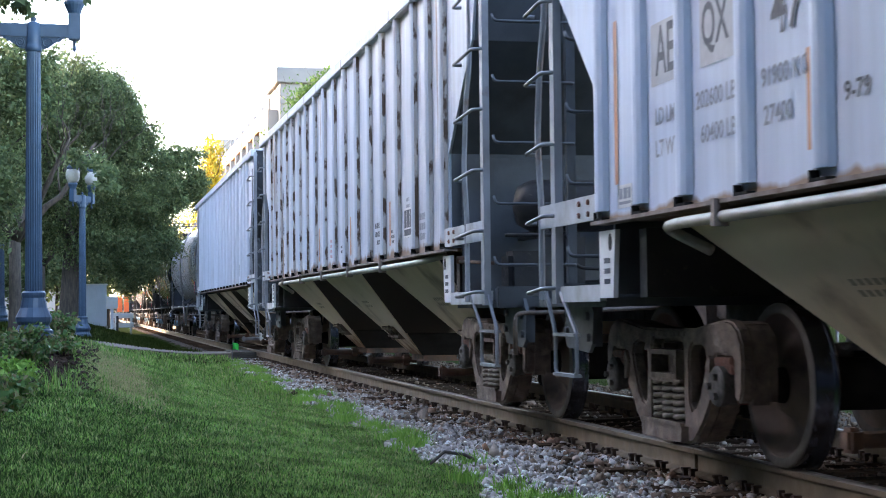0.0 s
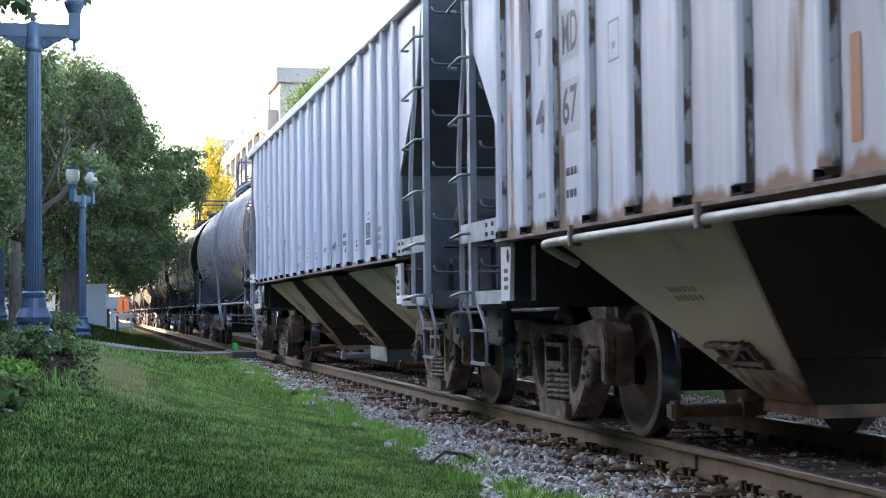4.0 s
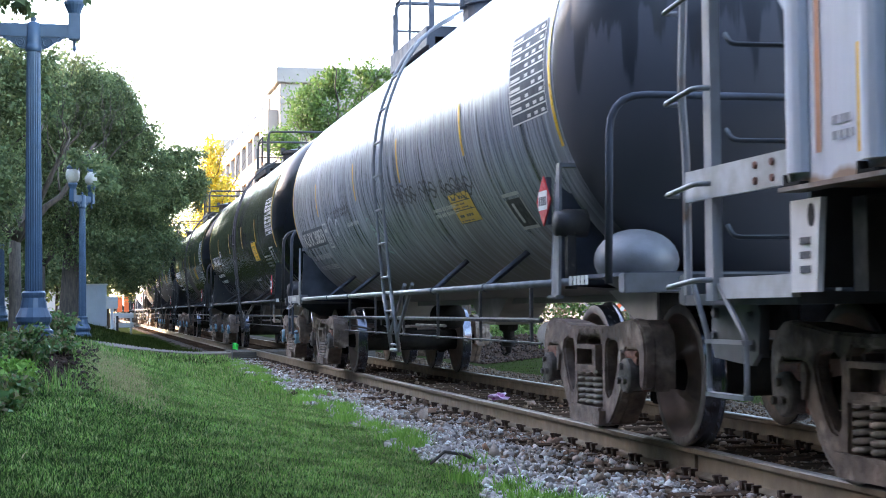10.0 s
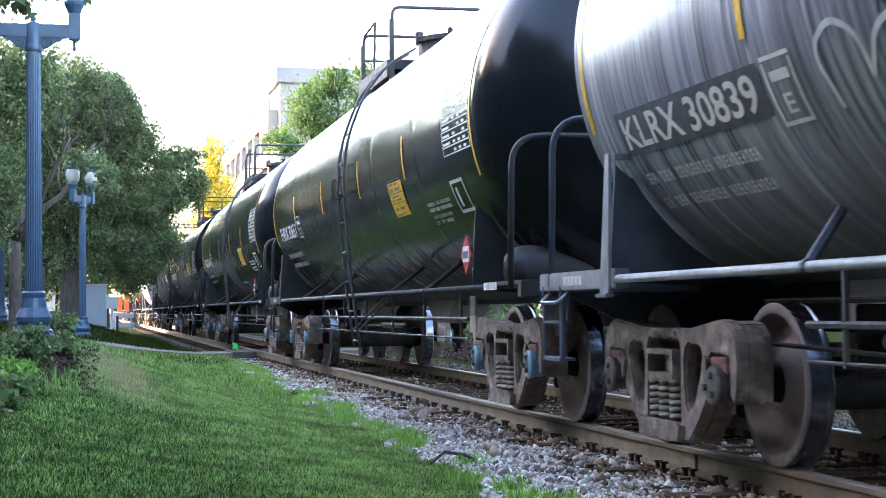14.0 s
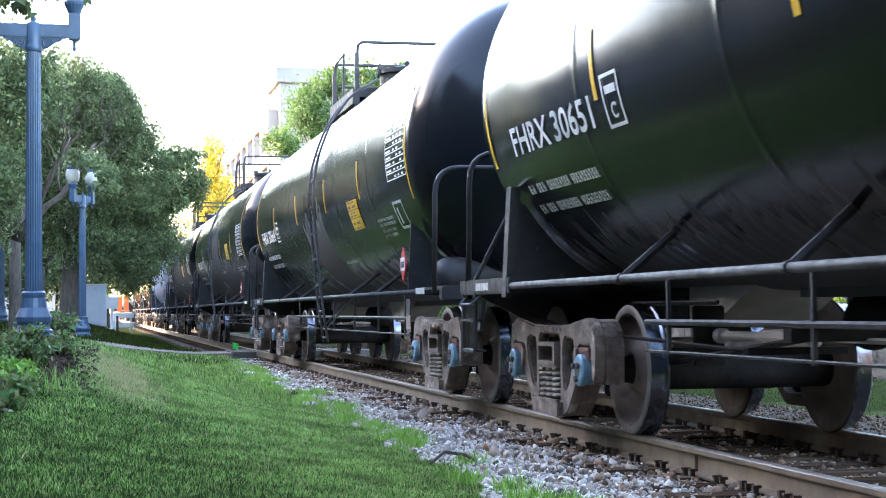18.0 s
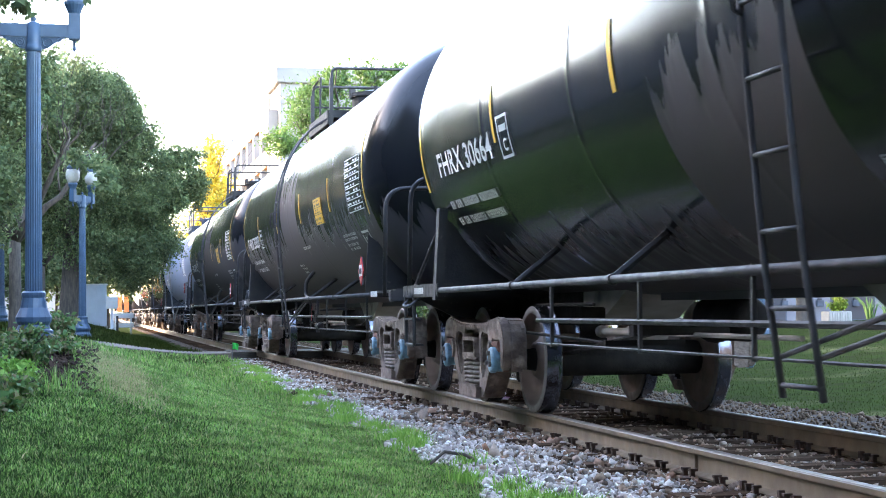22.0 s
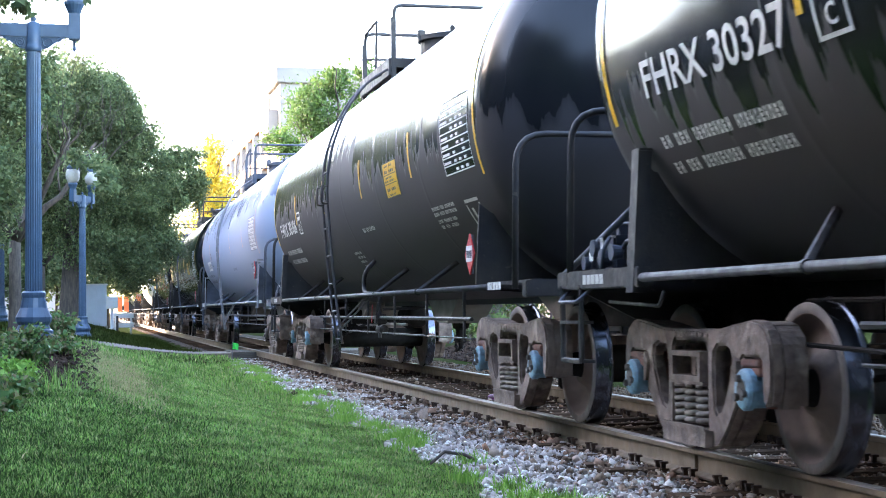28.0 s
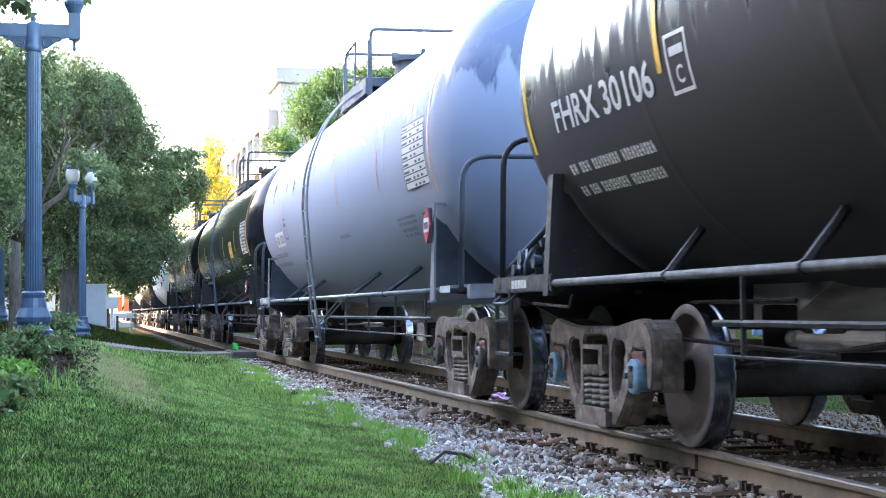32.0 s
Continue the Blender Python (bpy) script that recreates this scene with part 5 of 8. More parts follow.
def ladder_set(car, at, key, post, rod, edge, sill, steps):
    """Ladder, strip, plate and step of one corner, on the -x side. post, rod: their places along y; edge: where the side wall ends."""
    k = 1 if edge > 0 else -1

    def here(name, build, mat, lab="", smooth=False, m=None, parent=None):
        return placed(name, once((name, mat, key), lambda: simple(build, mat, smooth, name)), None, parent or car, (m if m is not None else at) if parent is None else m, lab)
    here("corner_post", lambda bm: (box(bm, -1.63, -1.578, post - 0.012, post + 0.003, 0.92, H_EAVE - 0.05), box(bm, -1.63, -1.615, post + 0.003, post + 0.08, 0.92, H_EAVE - 0.05)), "post_grey", "worn grey corner post of the ladder")
    here("side_stile", lambda bm: tube(bm, bend([(-1.62, rod, 0.95), (-1.62, rod, 1.6), (-1.635, rod + 0.02, 2.0), (-1.62, rod, 2.5), (-1.60, rod - 0.06, 2.85), (-1.60, rod - 0.06, H_EAVE - 0.3)], 0.1, 3), 0.021, 6), "post_grey", "worn grey bent ladder stile")
    here("end_stile", lambda bm: box(bm, -0.97, -0.90, post - 0.012, post + 0.05, 0.92, H_EAVE - 0.05), "end_grey")
    for z in (1.02, 1.48, 1.94, 2.40, 2.86, 3.32):
        here("side_rung", lambda bm: tube(bm, bend([(-1.62, post, 0.0), (-1.70, post + 0.03, 0.0), (-1.70, rod + 0.09, -0.03), (-1.63, rod + 0.07, -0.03)], 0.05, 3), 0.0135, 6), "pipe_grey", "", True, at @ pose(0, 0, z))
        here("end_rung", lambda bm: tube(bm, bend([(-1.55, post - 0.01, 0.06), (-1.55, post - 0.08, 0.0), (-0.93, post - 0.08, 0.0), (-0.93, post - 0.01, 0.0)], 0.04, 3), 0.012, 6), "end_grey", "", True, at @ pose(0, 0, z + 0.2))
    lo, hi = sorted((edge - k * 0.05, post + (0.03 if k < 0 else 0.33)))
    here("side_strip", lambda bm: box(bm, -1.632, -1.605, lo, hi, 1.41, 1.56), "gate", "pale drilled strip along the sill")
    for y in (edge + k * 0.12, edge + k * 0.30):
        for z in (1.45, 1.52):
            here("bolt", lambda bm: lathe(bm, [(-0.012, 0.001), (-0.012, 0.016), (0.0, 0.018)], "x", 8, False), "adapter", "", False, at @ pose(-1.632, y, z))
    pa, pb = edge + k * 0.02, edge - k * 0.27
    pl = here("jacking_plate", lambda bm: prism(bm, [(pb, H_SILL - 0.06), (pa, H_SILL - 0.06), (pa, 0.95), (pb + k * 0.05, 0.95)], -1.60, -1.57), "white", "white stencilled plate with a slot")
    pm = (pa + pb) / 2
    here("slot", lambda bm: prism(bm, [(pm - k * 0.06 + 0.03 * math.cos(a), 1.27 + 0.05 * math.sin(a)) for a in np.linspace(0, 6.0, 12)], -1.604, -1.6005), "black", "", False, None, pl)
    here("print", lambda bm: [box(bm, -1.604, -1.6005, pm - 0.05, pm + 0.05, z, z + 0.03) for z in (1.15, 1.09, 1.03)], "dark_ink", "", False, None, pl)
    here("sill_bar", lambda bm: box(bm, -1.60, -1.56, min(pa, post), max(pa, post), 0.93, 1.03), "gate", "pale lower sill bar")
    s0, s1 = steps
    here("stirrup_step", lambda bm: (tube(bm, bend([(-1.60, post, 1.0), (-1.58, s0, 0.74), (-1.58, s0, 0.47), (-1.58, s1, 0.47), (-1.58, s1, 0.74), (-1.60, rod - 0.02, 1.0)], 0.05, 3), 0.014, 6), box(bm, -1.60, -1.55, min(s0, s1), max(s0, s1), 0.715, 0.735), box(bm, -1.60, -1.55, min(s0, s1), max(s0, s1), 0.46, 0.48)), "pipe_grey", "pale stirrup step")


def hopper_ends(car):
    """Ladders at the four corners, and platforms, brake gear and levers at the two ends."""
    near, back = pose(0, 0, 0), pose(0, 0, 0, 0, 0, 180)
    for at in (near, back):
        ladder_set(car, pose(0, 0, 0) if at is near else pose(0, -0.33, 0) @ back @ pose(0, 0.33, 0), "right", -8.24, -7.66, -6.95, -8.3, (-8.42, -7.95))
        ladder_set(car, pose(0, 0, 0) if at is near else pose(0, -0.33, 0) @ back @ pose(0, 0.33, 0), "left", 7.16, 7.50, 6.32, 7.8, (6.88, 7.34))

    def here(name, build, mat, lab="", smooth=False):
        return placed(name, once((name, mat, "hend"), lambda: simple(build, mat, smooth, name)), None, car, None, lab)
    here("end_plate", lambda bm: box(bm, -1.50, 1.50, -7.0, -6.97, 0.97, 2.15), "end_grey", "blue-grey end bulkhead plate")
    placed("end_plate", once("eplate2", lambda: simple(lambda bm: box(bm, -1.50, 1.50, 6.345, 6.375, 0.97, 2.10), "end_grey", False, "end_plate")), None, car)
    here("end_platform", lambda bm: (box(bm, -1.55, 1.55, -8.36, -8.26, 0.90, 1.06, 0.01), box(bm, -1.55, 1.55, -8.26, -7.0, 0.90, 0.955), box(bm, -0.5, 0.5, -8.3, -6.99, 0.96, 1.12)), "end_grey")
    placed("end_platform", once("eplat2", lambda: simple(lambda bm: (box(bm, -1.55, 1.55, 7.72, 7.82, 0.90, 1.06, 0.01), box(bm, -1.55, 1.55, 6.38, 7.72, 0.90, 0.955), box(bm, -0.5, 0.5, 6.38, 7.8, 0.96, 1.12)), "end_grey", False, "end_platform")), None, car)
    lever = once("lever", lambda: simple(lambda bm: tube(bm, bend([(-1.45, -0.10, 0.55), (-1.45, -0.10, 0.86), (-1.2, -0.10, 0.86), (-0.2, -0.10, 0.90)], 0.06, 3), 0.017, 6), "cast", True, "uncoupling_lever"))
    placed("uncoupling_lever", lever, None, car, pose(0, -8.36, 0))
    placed("uncoupling_lever", lever, None, car, pose(0, 7.82, 0, 0, 0, 180))
    gus = once("gusset", lambda: simple(lambda bm: (prism(bm, [(-0.30, 0.66), (-0.33, 0.86), (-0.20, 1.02), (0.10, 1.03), (0.28, 0.90), (0.31, 0.70), (0.26, 0.63), (-0.22, 0.60)], -1.36, -1.335), prism(bm, [(-0.22, 1.03), (0.22, 1.03), (0.20, 0.64), (-0.20, 0.64)], -1.335, -1.26)), "end_grey", False, "bolster_gusset"))
    stud = once("stud", lambda: simple(lambda bm: lathe(bm, [(-0.024, 0.001), (-0.024, 0.024), (-0.004, 0.028), (0.0, 0.034)], "x", 8, False), "end_grey", False, "bolt"))
    for y in (-8.12, 7.55):
        g = placed("bolster_gusset", gus, None, car, pose(0, y, 0), "grey shield-shaped plate bolted over the bolster")
        for dy, z in ((0.22, 0.86), (0.24, 0.74), (-0.22, 0.84), (-0.24, 0.70), (-0.08, 0.99), (0.06, 0.99)):
            placed("bolt", stud, None, g, pose(-1.36, dy, z))
    # train line and its clamps along the end bulkhead
    here("train_line", lambda bm: (tube(bm, [(-1.53, -6.75, 1.30), (-1.53, -8.15, 1.24)], 0.014, 6), box(bm, -1.55, -1.49, -7.02, -6.96, 1.27, 1.33)), "gate_rust", "", True)
    here("end_pipe", lambda bm: tube(bm, bend([(-1.45, -8.20, 1.45), (-0.95, -8.20, 1.45), (-0.90, -8.20, 1.20), (-0.4, -8.20, 1.18)], 0.08, 4), 0.014, 6), "frame_black", "", True)
    here("air_reservoir", lambda bm: (lathe(bm, [(-0.95, 0.02), (-0.9, 0.16), (-0.8, 0.21), (0.8, 0.21), (0.9, 0.16), (0.95, 0.02)], "x", 24), bmesh.ops.translate(bm, verts=bm.verts, vec=(-0.25, -7.5, 1.72))), "frame_black", "", True)
    here("brake_valve", lambda bm: box(bm, -1.3, -1.0, -7.75, -7.45, 0.955, 1.35, 0.04), "frame_black")
    here("brake_cylinder", lambda bm: box(bm, -0.85, -0.65, -7.7, -7.5, 0.955, 1.5, 0.04), "frame_black")
    for x in (-1.0, 0.3):
        placed("reservoir_bracket", once("rbr", lambda: simple(lambda bm: box(bm, -0.03, 0.03, -7.75, -7.0, 1.46, 1.52), "frame_black", False, "reservoir_bracket")), None, car, pose(x, 0, 0))
    here("brake_wheel", lambda bm: (tube(bm, [(-0.45 + 0.27 * math.cos(a), 7.92, 2.05 + 0.27 * math.sin(a)) for a in np.linspace(0, 2 * math.pi, 25)], 0.016, 6), [tube(bm, [(-0.45, 7.90, 2.05), (-0.45 + 0.27 * math.cos(a), 7.92, 2.05 + 0.27 * math.sin(a))], 0.013, 5) for a in (0.3, 1.56, 2.8, 4.0, 5.3)]), "frame_black")
    here("brake_housing", lambda bm: (box(bm, -0.62, -0.28, 7.72, 7.88, 1.8, 2.25, 0.04), box(bm, -0.50, -0.40, 7.72, 7.80, 0.95, 1.85)), "frame_black")


def side_bars(car, mat, name, rects, lift=0.004, label=""):
    """Flat marks on the near side wall between the ribs: (y, z, width, height), y at the far edge."""
    bm = bmesh.new()
    for y, z, w, h in rects:
        v = [bm.verts.new((-H_SIDE - lift, a, b)) for a, b in ((y, z), (y - w, z), (y - w, z + h), (y, z + h))]
        bm.faces.new(v)
    return part(name, bm, M[mat], car, label)


def side_text(car, body, y, z, w, h, mat):
    placed("lettering", lettering(body, w, h, lambda u, v: Vector((-H_SIDE - 0.005, y - u, z + v))), M[mat], car, None, "dark stencilled lettering")


def small_print(y, z, w, rows, rnd, h=0.035, gap=0.028):
    out = []
    for r in range(rows):
        x = 0.0
        wid = w * rnd.uniform(0.7, 1.0)
        while x < wid:
            k = rnd.uniform(0.03, 0.09)
            out.append((y - x, z - r * (h + gap), min(k, wid - x), h))
            x += k + 0.015
    return out


def hopper_marks(car, marks):
    rnd = random.Random(len(CARS) + 5)
    ink = "fade_ink"
    for m in marks:
        what, a = m[0], m[1:]
        if what == "text":
            side_text(car, *a)
        elif what == "print":
            tagged(side_bars(car, a[4] if len(a) > 4 else ink, "stencil_block", small_print(a[0], a[1], a[2], a[3], rnd, a[5] if len(a) > 5 else 0.035), 0.005, "block of small dark stencil"), kind="stuff")
        elif what == "ground":
            side_bars(car, "worn_patch", "worn_patch", [a], 0.0035, "worn grey patch behind the marks")
        elif what == "box":
            y, z, w, h = a
            side_bars(car, "fade_ink", "stencil_box", [(y, z, w, 0.015), (y, z + h - 0.015, w, 0.015), (y, z, 0.015, h), (y - w + 0.015, z, 0.015, h), (y - w * 0.35, z + h * 0.3, w * 0.3, 0.04)], 0.005, "small outlined stencil box")
        elif what == "ytape":
            side_bars(car, "yellow", "tape_strip", [(a[0], a[1], a[3], a[2])], 0.006, "yellow reflective tape strip")
        elif what == "tape":
            side_bars(car, "orange", "tape_strip", [(a[0], a[1], a[3] if len(a) > 3 else 0.07, a[2])], 0.005, "faded orange tape strip")
        elif what == "panel":
            side_bars(car, a[4], "marking_panel", [a[:4]], 0.005, "dark framed marking panel")
            w, h = a[2], a[3]
            side_bars(car, "white", "panel_frame", [(a[0], a[1], w, 0.02), (a[0], a[1] + h - 0.02, w, 0.02), (a[0], a[1], 0.02, h), (a[0] - w + 0.02, a[1], 0.02, h), (a[0], a[1] + h * 0.28, w, 0.014), (a[0] - w * 0.34, a[1] + h * 0.28, 0.012, h * 0.7), (a[0] - w * 0.68, a[1] + h * 0.28, 0.012, h * 0.7)], 0.007, "white lines of the framed panel")
        elif what == "spray":
            bm = bmesh.new()
            flat_stroke(bm, a[0], a[2])
            part("sprayed_tag", bm, M[a[1]], car, "dark sprayed tag")


def flat_stroke(bm, pts, w):
    c = bend([Vector((0, y, z)) for y, z in pts], 0.2, 4)
    last = None
    for i, p in enumerate(c):
        d = (c[min(i + 1, len(c) - 1)] - c[max(i - 1, 0)]).normalized()
        n = Vector((0, -d.z, d.y)) * w / 2
        now = [bm.verts.new((-H_SIDE - 0.0055, (p + n * k).y, (p + n * k).z)) for k in (1, -1)]
        if last:
            bm.faces.new((last[0], now[0], now[1], last[1]))
        last = now

# ---- the ground ----
E_MAT = dict(
    soil=shade("lawn soil", (0.028, 0.040, 0.012), (0.026, 0.026, 0.013), 2.5, 0.8, 0.95, 0.03, bump=0.6, bump_scale=25, stain=(0.09, 0.09, 0.04), stain_scale=0.5, stain_at=(0.58, 0.75), spec=0.0),
    bed=shade("gritty ballast bed", (0.10, 0.085, 0.07), (0.055, 0.045, 0.037), 12, 0.9, 0.95, 0.03, bump=0.8, bump_scale=45, spec=0.0),
    mulch=shade("brown bark mulch", (0.060, 0.040, 0.029), (0.03, 0.021, 0.016), 9, 0.9, 0.95, 0.03, bump=0.8, bump_scale=30, spec=0.0),
    concrete=shade("worn concrete path", (0.36, 0.34, 0.31), (0.26, 0.245, 0.22), 3, 0.8, 0.85, bump=0.2, bump_scale=40),
    path_dirt=shade("dirt-stained concrete path", (0.17, 0.138, 0.108), (0.11, 0.088, 0.07), 3, 0.8, 0.9, bump=0.2, bump_scale=40),
    timber=shade("weathered crossing timber", (0.075, 0.062, 0.05), (0.045, 0.037, 0.032), 4, 0.9, 0.85, stretch=(1, 8, 8), bump=0.4, bump_scale=20),
    tie=shade("creosoted tie wood", (0.095, 0.062, 0.042), (0.04, 0.027, 0.02), 3, 0.9, 0.95, 0.03, stretch=(0.6, 9, 9), bump=0.5, bump_scale=25, hue=0.3, spec=0.0),
    rail=shade("rusted rail steel", (0.20, 0.148, 0.09), (0.13, 0.095, 0.06), 5, 0.8, 0.75, 0.1, bump=0.1, stain=(0.12, 0.085, 0.06), stain_scale=1.6, stain_at=(0.55, 0.75), stain_stretch=(1, 0.3, 1)),
    rail_top=shade("rail head steel", (0.17, 0.145, 0.12), (0.12, 0.10, 0.082), 6, 0.7, 0.42, 0.08, metal=0.3),
    spike=shade("rusty track spike", (0.085, 0.05, 0.034), (0.05, 0.034, 0.026), 20, 0.9, 0.85, bump=0.3),
    lamp=shade("blue-grey lamp paint", (0.036, 0.074, 0.122), (0.024, 0.050, 0.085), 5, 0.7, 0.42, 0.08, bump=0.06),
    globe=shade("milky lamp globe", (0.40, 0.385, 0.34), (0.34, 0.325, 0.28), 4, 0.5, 0.25),
    bark=shade("furrowed bark", (0.085, 0.066, 0.05), (0.04, 0.032, 0.026), 6, 0.9, 0.9, 0.03, stretch=(3, 3, 0.7), bump=0.9, bump_scale=18),
    concrete_wall=shade("pale precast concrete", (0.36, 0.335, 0.32), (0.30, 0.28, 0.27), 0.6, 0.7, 0.85, bump=0.05, bump_scale=3),
    house_wall=shade("lilac-grey rendered wall", (0.19, 0.18, 0.20), (0.16, 0.15, 0.168), 0.8, 0.7, 0.9, bump=0.05, bump_scale=3),
    # The tower's shaded side is put into this darker concrete tone.
    tower_wall=shade("precast concrete darkened for shade", (0.25, 0.235, 0.225), (0.20, 0.19, 0.185), 0.6, 0.7, 0.85, bump=0.05, bump_scale=3),
    brick=shade("orange brick cladding", (0.50, 0.30, 0.17), (0.40, 0.23, 0.13), 1.5, 0.7, 0.85),
    dull_brick=shade("dull brown brick", (0.10, 0.075, 0.06), (0.07, 0.055, 0.045), 1.5, 0.7, 0.85),
    dull_green=shade("dull grey render", (0.058, 0.058, 0.066), (0.036, 0.036, 0.042), 1.5, 0.7, 0.9),
    deck=shade("shaded parking deck", (0.10, 0.085, 0.075), (0.07, 0.06, 0.055), 1.0, 0.7, 0.9),
    cabinet=shade("pale blue-grey cabinet paint", (0.68, 0.74, 0.82), (0.58, 0.64, 0.71), 3, 0.6, 0.5),
    barrier_white=shade("white barricade board", (0.75, 0.75, 0.74), (0.65, 0.65, 0.63), 6, 0.6, 0.5),
    barrier_orange=shade("orange barricade stripe", (0.80, 0.14, 0.03), (0.70, 0.13, 0.03), 6, 0.6, 0.45),
    flag=shade("fluorescent green flag", (0.03, 0.72, 0.12), (0.03, 0.60, 0.10), 9, 0.4, 0.5),
    stones=island("crushed grey ballast", [(0.067, 0.055, 0.049), (0.448, 0.392, 0.358), (0.627, 0.566, 0.526), (0.224, 0.168, 0.134), (0.85, 0.84, 0.784), (0.403, 0.358, 0.336), (0.302, 0.258, 0.235), (0.627, 0.532, 0.459), (0.134, 0.11, 0.096)], 0.85, 60, spec=0.06),
    far_stones=island("mixed brown-grey ballast", [(0.0204, 0.0133, 0.0087), (0.068, 0.0459, 0.0298), (0.1062, 0.074, 0.0496), (0.0382, 0.0252, 0.0161), (0.17, 0.1221, 0.0856), (0.0553, 0.037, 0.0242)], 0.9, 60, spec=0.03),
    dark_stones=island("rust-stained ballast", [(0.067, 0.047, 0.035), (0.213, 0.146, 0.101), (0.302, 0.218, 0.159), (0.134, 0.084, 0.056), (0.448, 0.358, 0.291), (0.28, 0.151, 0.095), (0.381, 0.314, 0.263)], 0.9, 60, spec=0.03),
    blades=island("lawn grass", [(0.0361, 0.0796, 0.0172), (0.133, 0.2805, 0.0568), (0.2375, 0.4284, 0.086), (0.0874, 0.1887, 0.0482), (0.3135, 0.4182, 0.1204), (0.1805, 0.3009, 0.1204), (0.475, 0.4386, 0.1978)], 0.6, 14, 0.3, patch=0.42, spec=0.04),
    # Darker copy of the lawn grass; the shade is in its tones.
    shade_blades=island("lawn grass with shade in its green", [(0.0232, 0.0348, 0.0088), (0.0319, 0.0468, 0.0121), (0.0435, 0.0576, 0.0154), (0.0348, 0.0504, 0.0121)], 0.95, 2, 0.25, patch=0.3, spec=0.0),
    coarse_blades=island("coarse grass and clover darkened for tree shade", [(0.0136, 0.0326, 0.0073), (0.0258, 0.0607, 0.0134), (0.0422, 0.0925, 0.0202), (0.0218, 0.0488, 0.0134), (0.0748, 0.1258, 0.0325)], 0.6, 14, 0.25, patch=0.3, spec=0.05),
    weeds=island("bright weeds", [(0.12, 0.27, 0.04), (0.20, 0.39, 0.06), (0.27, 0.44, 0.09)], 0.5, 3, 0.3),
    dry=island("dry grass", [(0.34, 0.29, 0.145), (0.50, 0.42, 0.23), (0.19, 0.20, 0.075)], 0.8, 3, 0.2),
    leaf_dark=island("dark green leaves", [(0.075, 0.112, 0.050), (0.115, 0.155, 0.066), (0.17, 0.21, 0.085), (0.09, 0.135, 0.07), (0.23, 0.245, 0.11)], 0.55, 1.0, 0.45, patch=0.34, spec=0.12),
    leaf_light=island("fresh green leaves", [(0.065, 0.125, 0.03), (0.10, 0.18, 0.042), (0.135, 0.215, 0.06), (0.055, 0.105, 0.032)], 0.5, 1.0, 0.35, patch=0.15),
    leaf_fresh=island("yellow-green leaves", [(0.20, 0.26, 0.03), (0.30, 0.36, 0.05), (0.16, 0.22, 0.03)], 0.5, 1.0, 0.4),
    leaf_yellow=island("yellow autumn leaves", [(0.52, 0.36, 0.03), (0.62, 0.46, 0.04), (0.42, 0.34, 0.04), (0.24, 0.26, 0.04)], 0.5, 1.0, 0.35, patch=0.15),
    leaf_bush=island("shrub leaves", [(0.045, 0.10, 0.028), (0.075, 0.155, 0.045), (0.12, 0.21, 0.055), (0.17, 0.13, 0.07), (0.15, 0.24, 0.05)], 0.5, 1.0, 0.25),
    chips=island("bark chips", [(0.0375, 0.0211, 0.0129), (0.0225, 0.0132, 0.0084), (0.055, 0.033, 0.0198), (0.015, 0.0097, 0.0068)], 0.9, 20),
    wrapper=shade("purple and white foil wrapper", (0.55, 0.50, 0.56), (0.30, 0.05, 0.22), 14, 1.0, 0.35, stain=(0.55, 0.08, 0.08), stain_scale=9, stain_at=(0.58, 0.6)),
)
M.update(E_MAT)


def ease(a, b, x):
    t = np.clip((x - a) / (b - a), 0.0, 1.0)
    return t * t * (3 - 2 * t)


RISE_Y = (0.0, 4.0, 10.0, 15.0, 18.0, 20.5, 26.0, 36.0, 42.0, 52.0, 60.0, 90.0)
RISE_A = (0.10, 0.12, 0.36, 0.66, 0.84, 0.84, 0.58, 0.28, 0.50, 0.82, 0.74, 0.34)


def gz(x, y):
    """Height of the ground."""
    x, y = np.asarray(x, float), np.asarray(y, float)
    left = ease(2.7, -0.9, x) * np.interp(y, RISE_Y, RISE_A)
    right = ease(7.2, 22.0, x) * 0.8 * (1 - 0.8 * ease(37.0, 45.0, y))
    right = right + 0.34 * ease(28.5, 34.5, y) * ease(44.0, 37.0, y) * ease(7.4, 9.2, x) * ease(0.43, 0.38, x / np.maximum(y, 1.0))
    left = left + 0.13 * ease(32.5, 36.3, y) * ease(43.0, 39.0, y) * ease(3.35, 2.75, x)
    bumps = 0.004 * np.sin(x * 2.1 + 1.3 * np.sin(y * 0.7)) * np.cos(y * 1.3 + x) * ((x < 2.5) | (x > 8.2))
    return BED - 0.01 + left + right + bumps


def sheet(name, xs, ys, lift, mat):
    gx, gy = np.meshgrid(xs, ys, indexing="ij")
    pts = np.stack([gx, gy, gz(gx, gy) + lift], -1).reshape(-1, 3)
    n, k = len(xs), len(ys)
    i, j = np.meshgrid(np.arange(n - 1), np.arange(k - 1), indexing="ij")
    a = (i * k + j).ravel()
    me = bpy.data.meshes.new(name)
    me.from_pydata(pts.tolist(), [], np.stack([a, a + k, a + k + 1, a + 1], -1).tolist())
    return placed(name, me, M[mat], None, None, "", True)


tagged(sheet("ground", [-2500, -600, -120, -60, -30, -16] + list(np.arange(-10, 20, 0.33)) + [22, 26, 34, 60, 150, 600, 2500],
             [-2500, -300, -60, -15, -4] + list(np.arange(0, 52, 0.5)) + [56, 62, 72, 90, 130, 200, 400, 1000, 3500], 0.0, "soil"), "grassy ground sloping up from the railway", "ground", kind="structure")


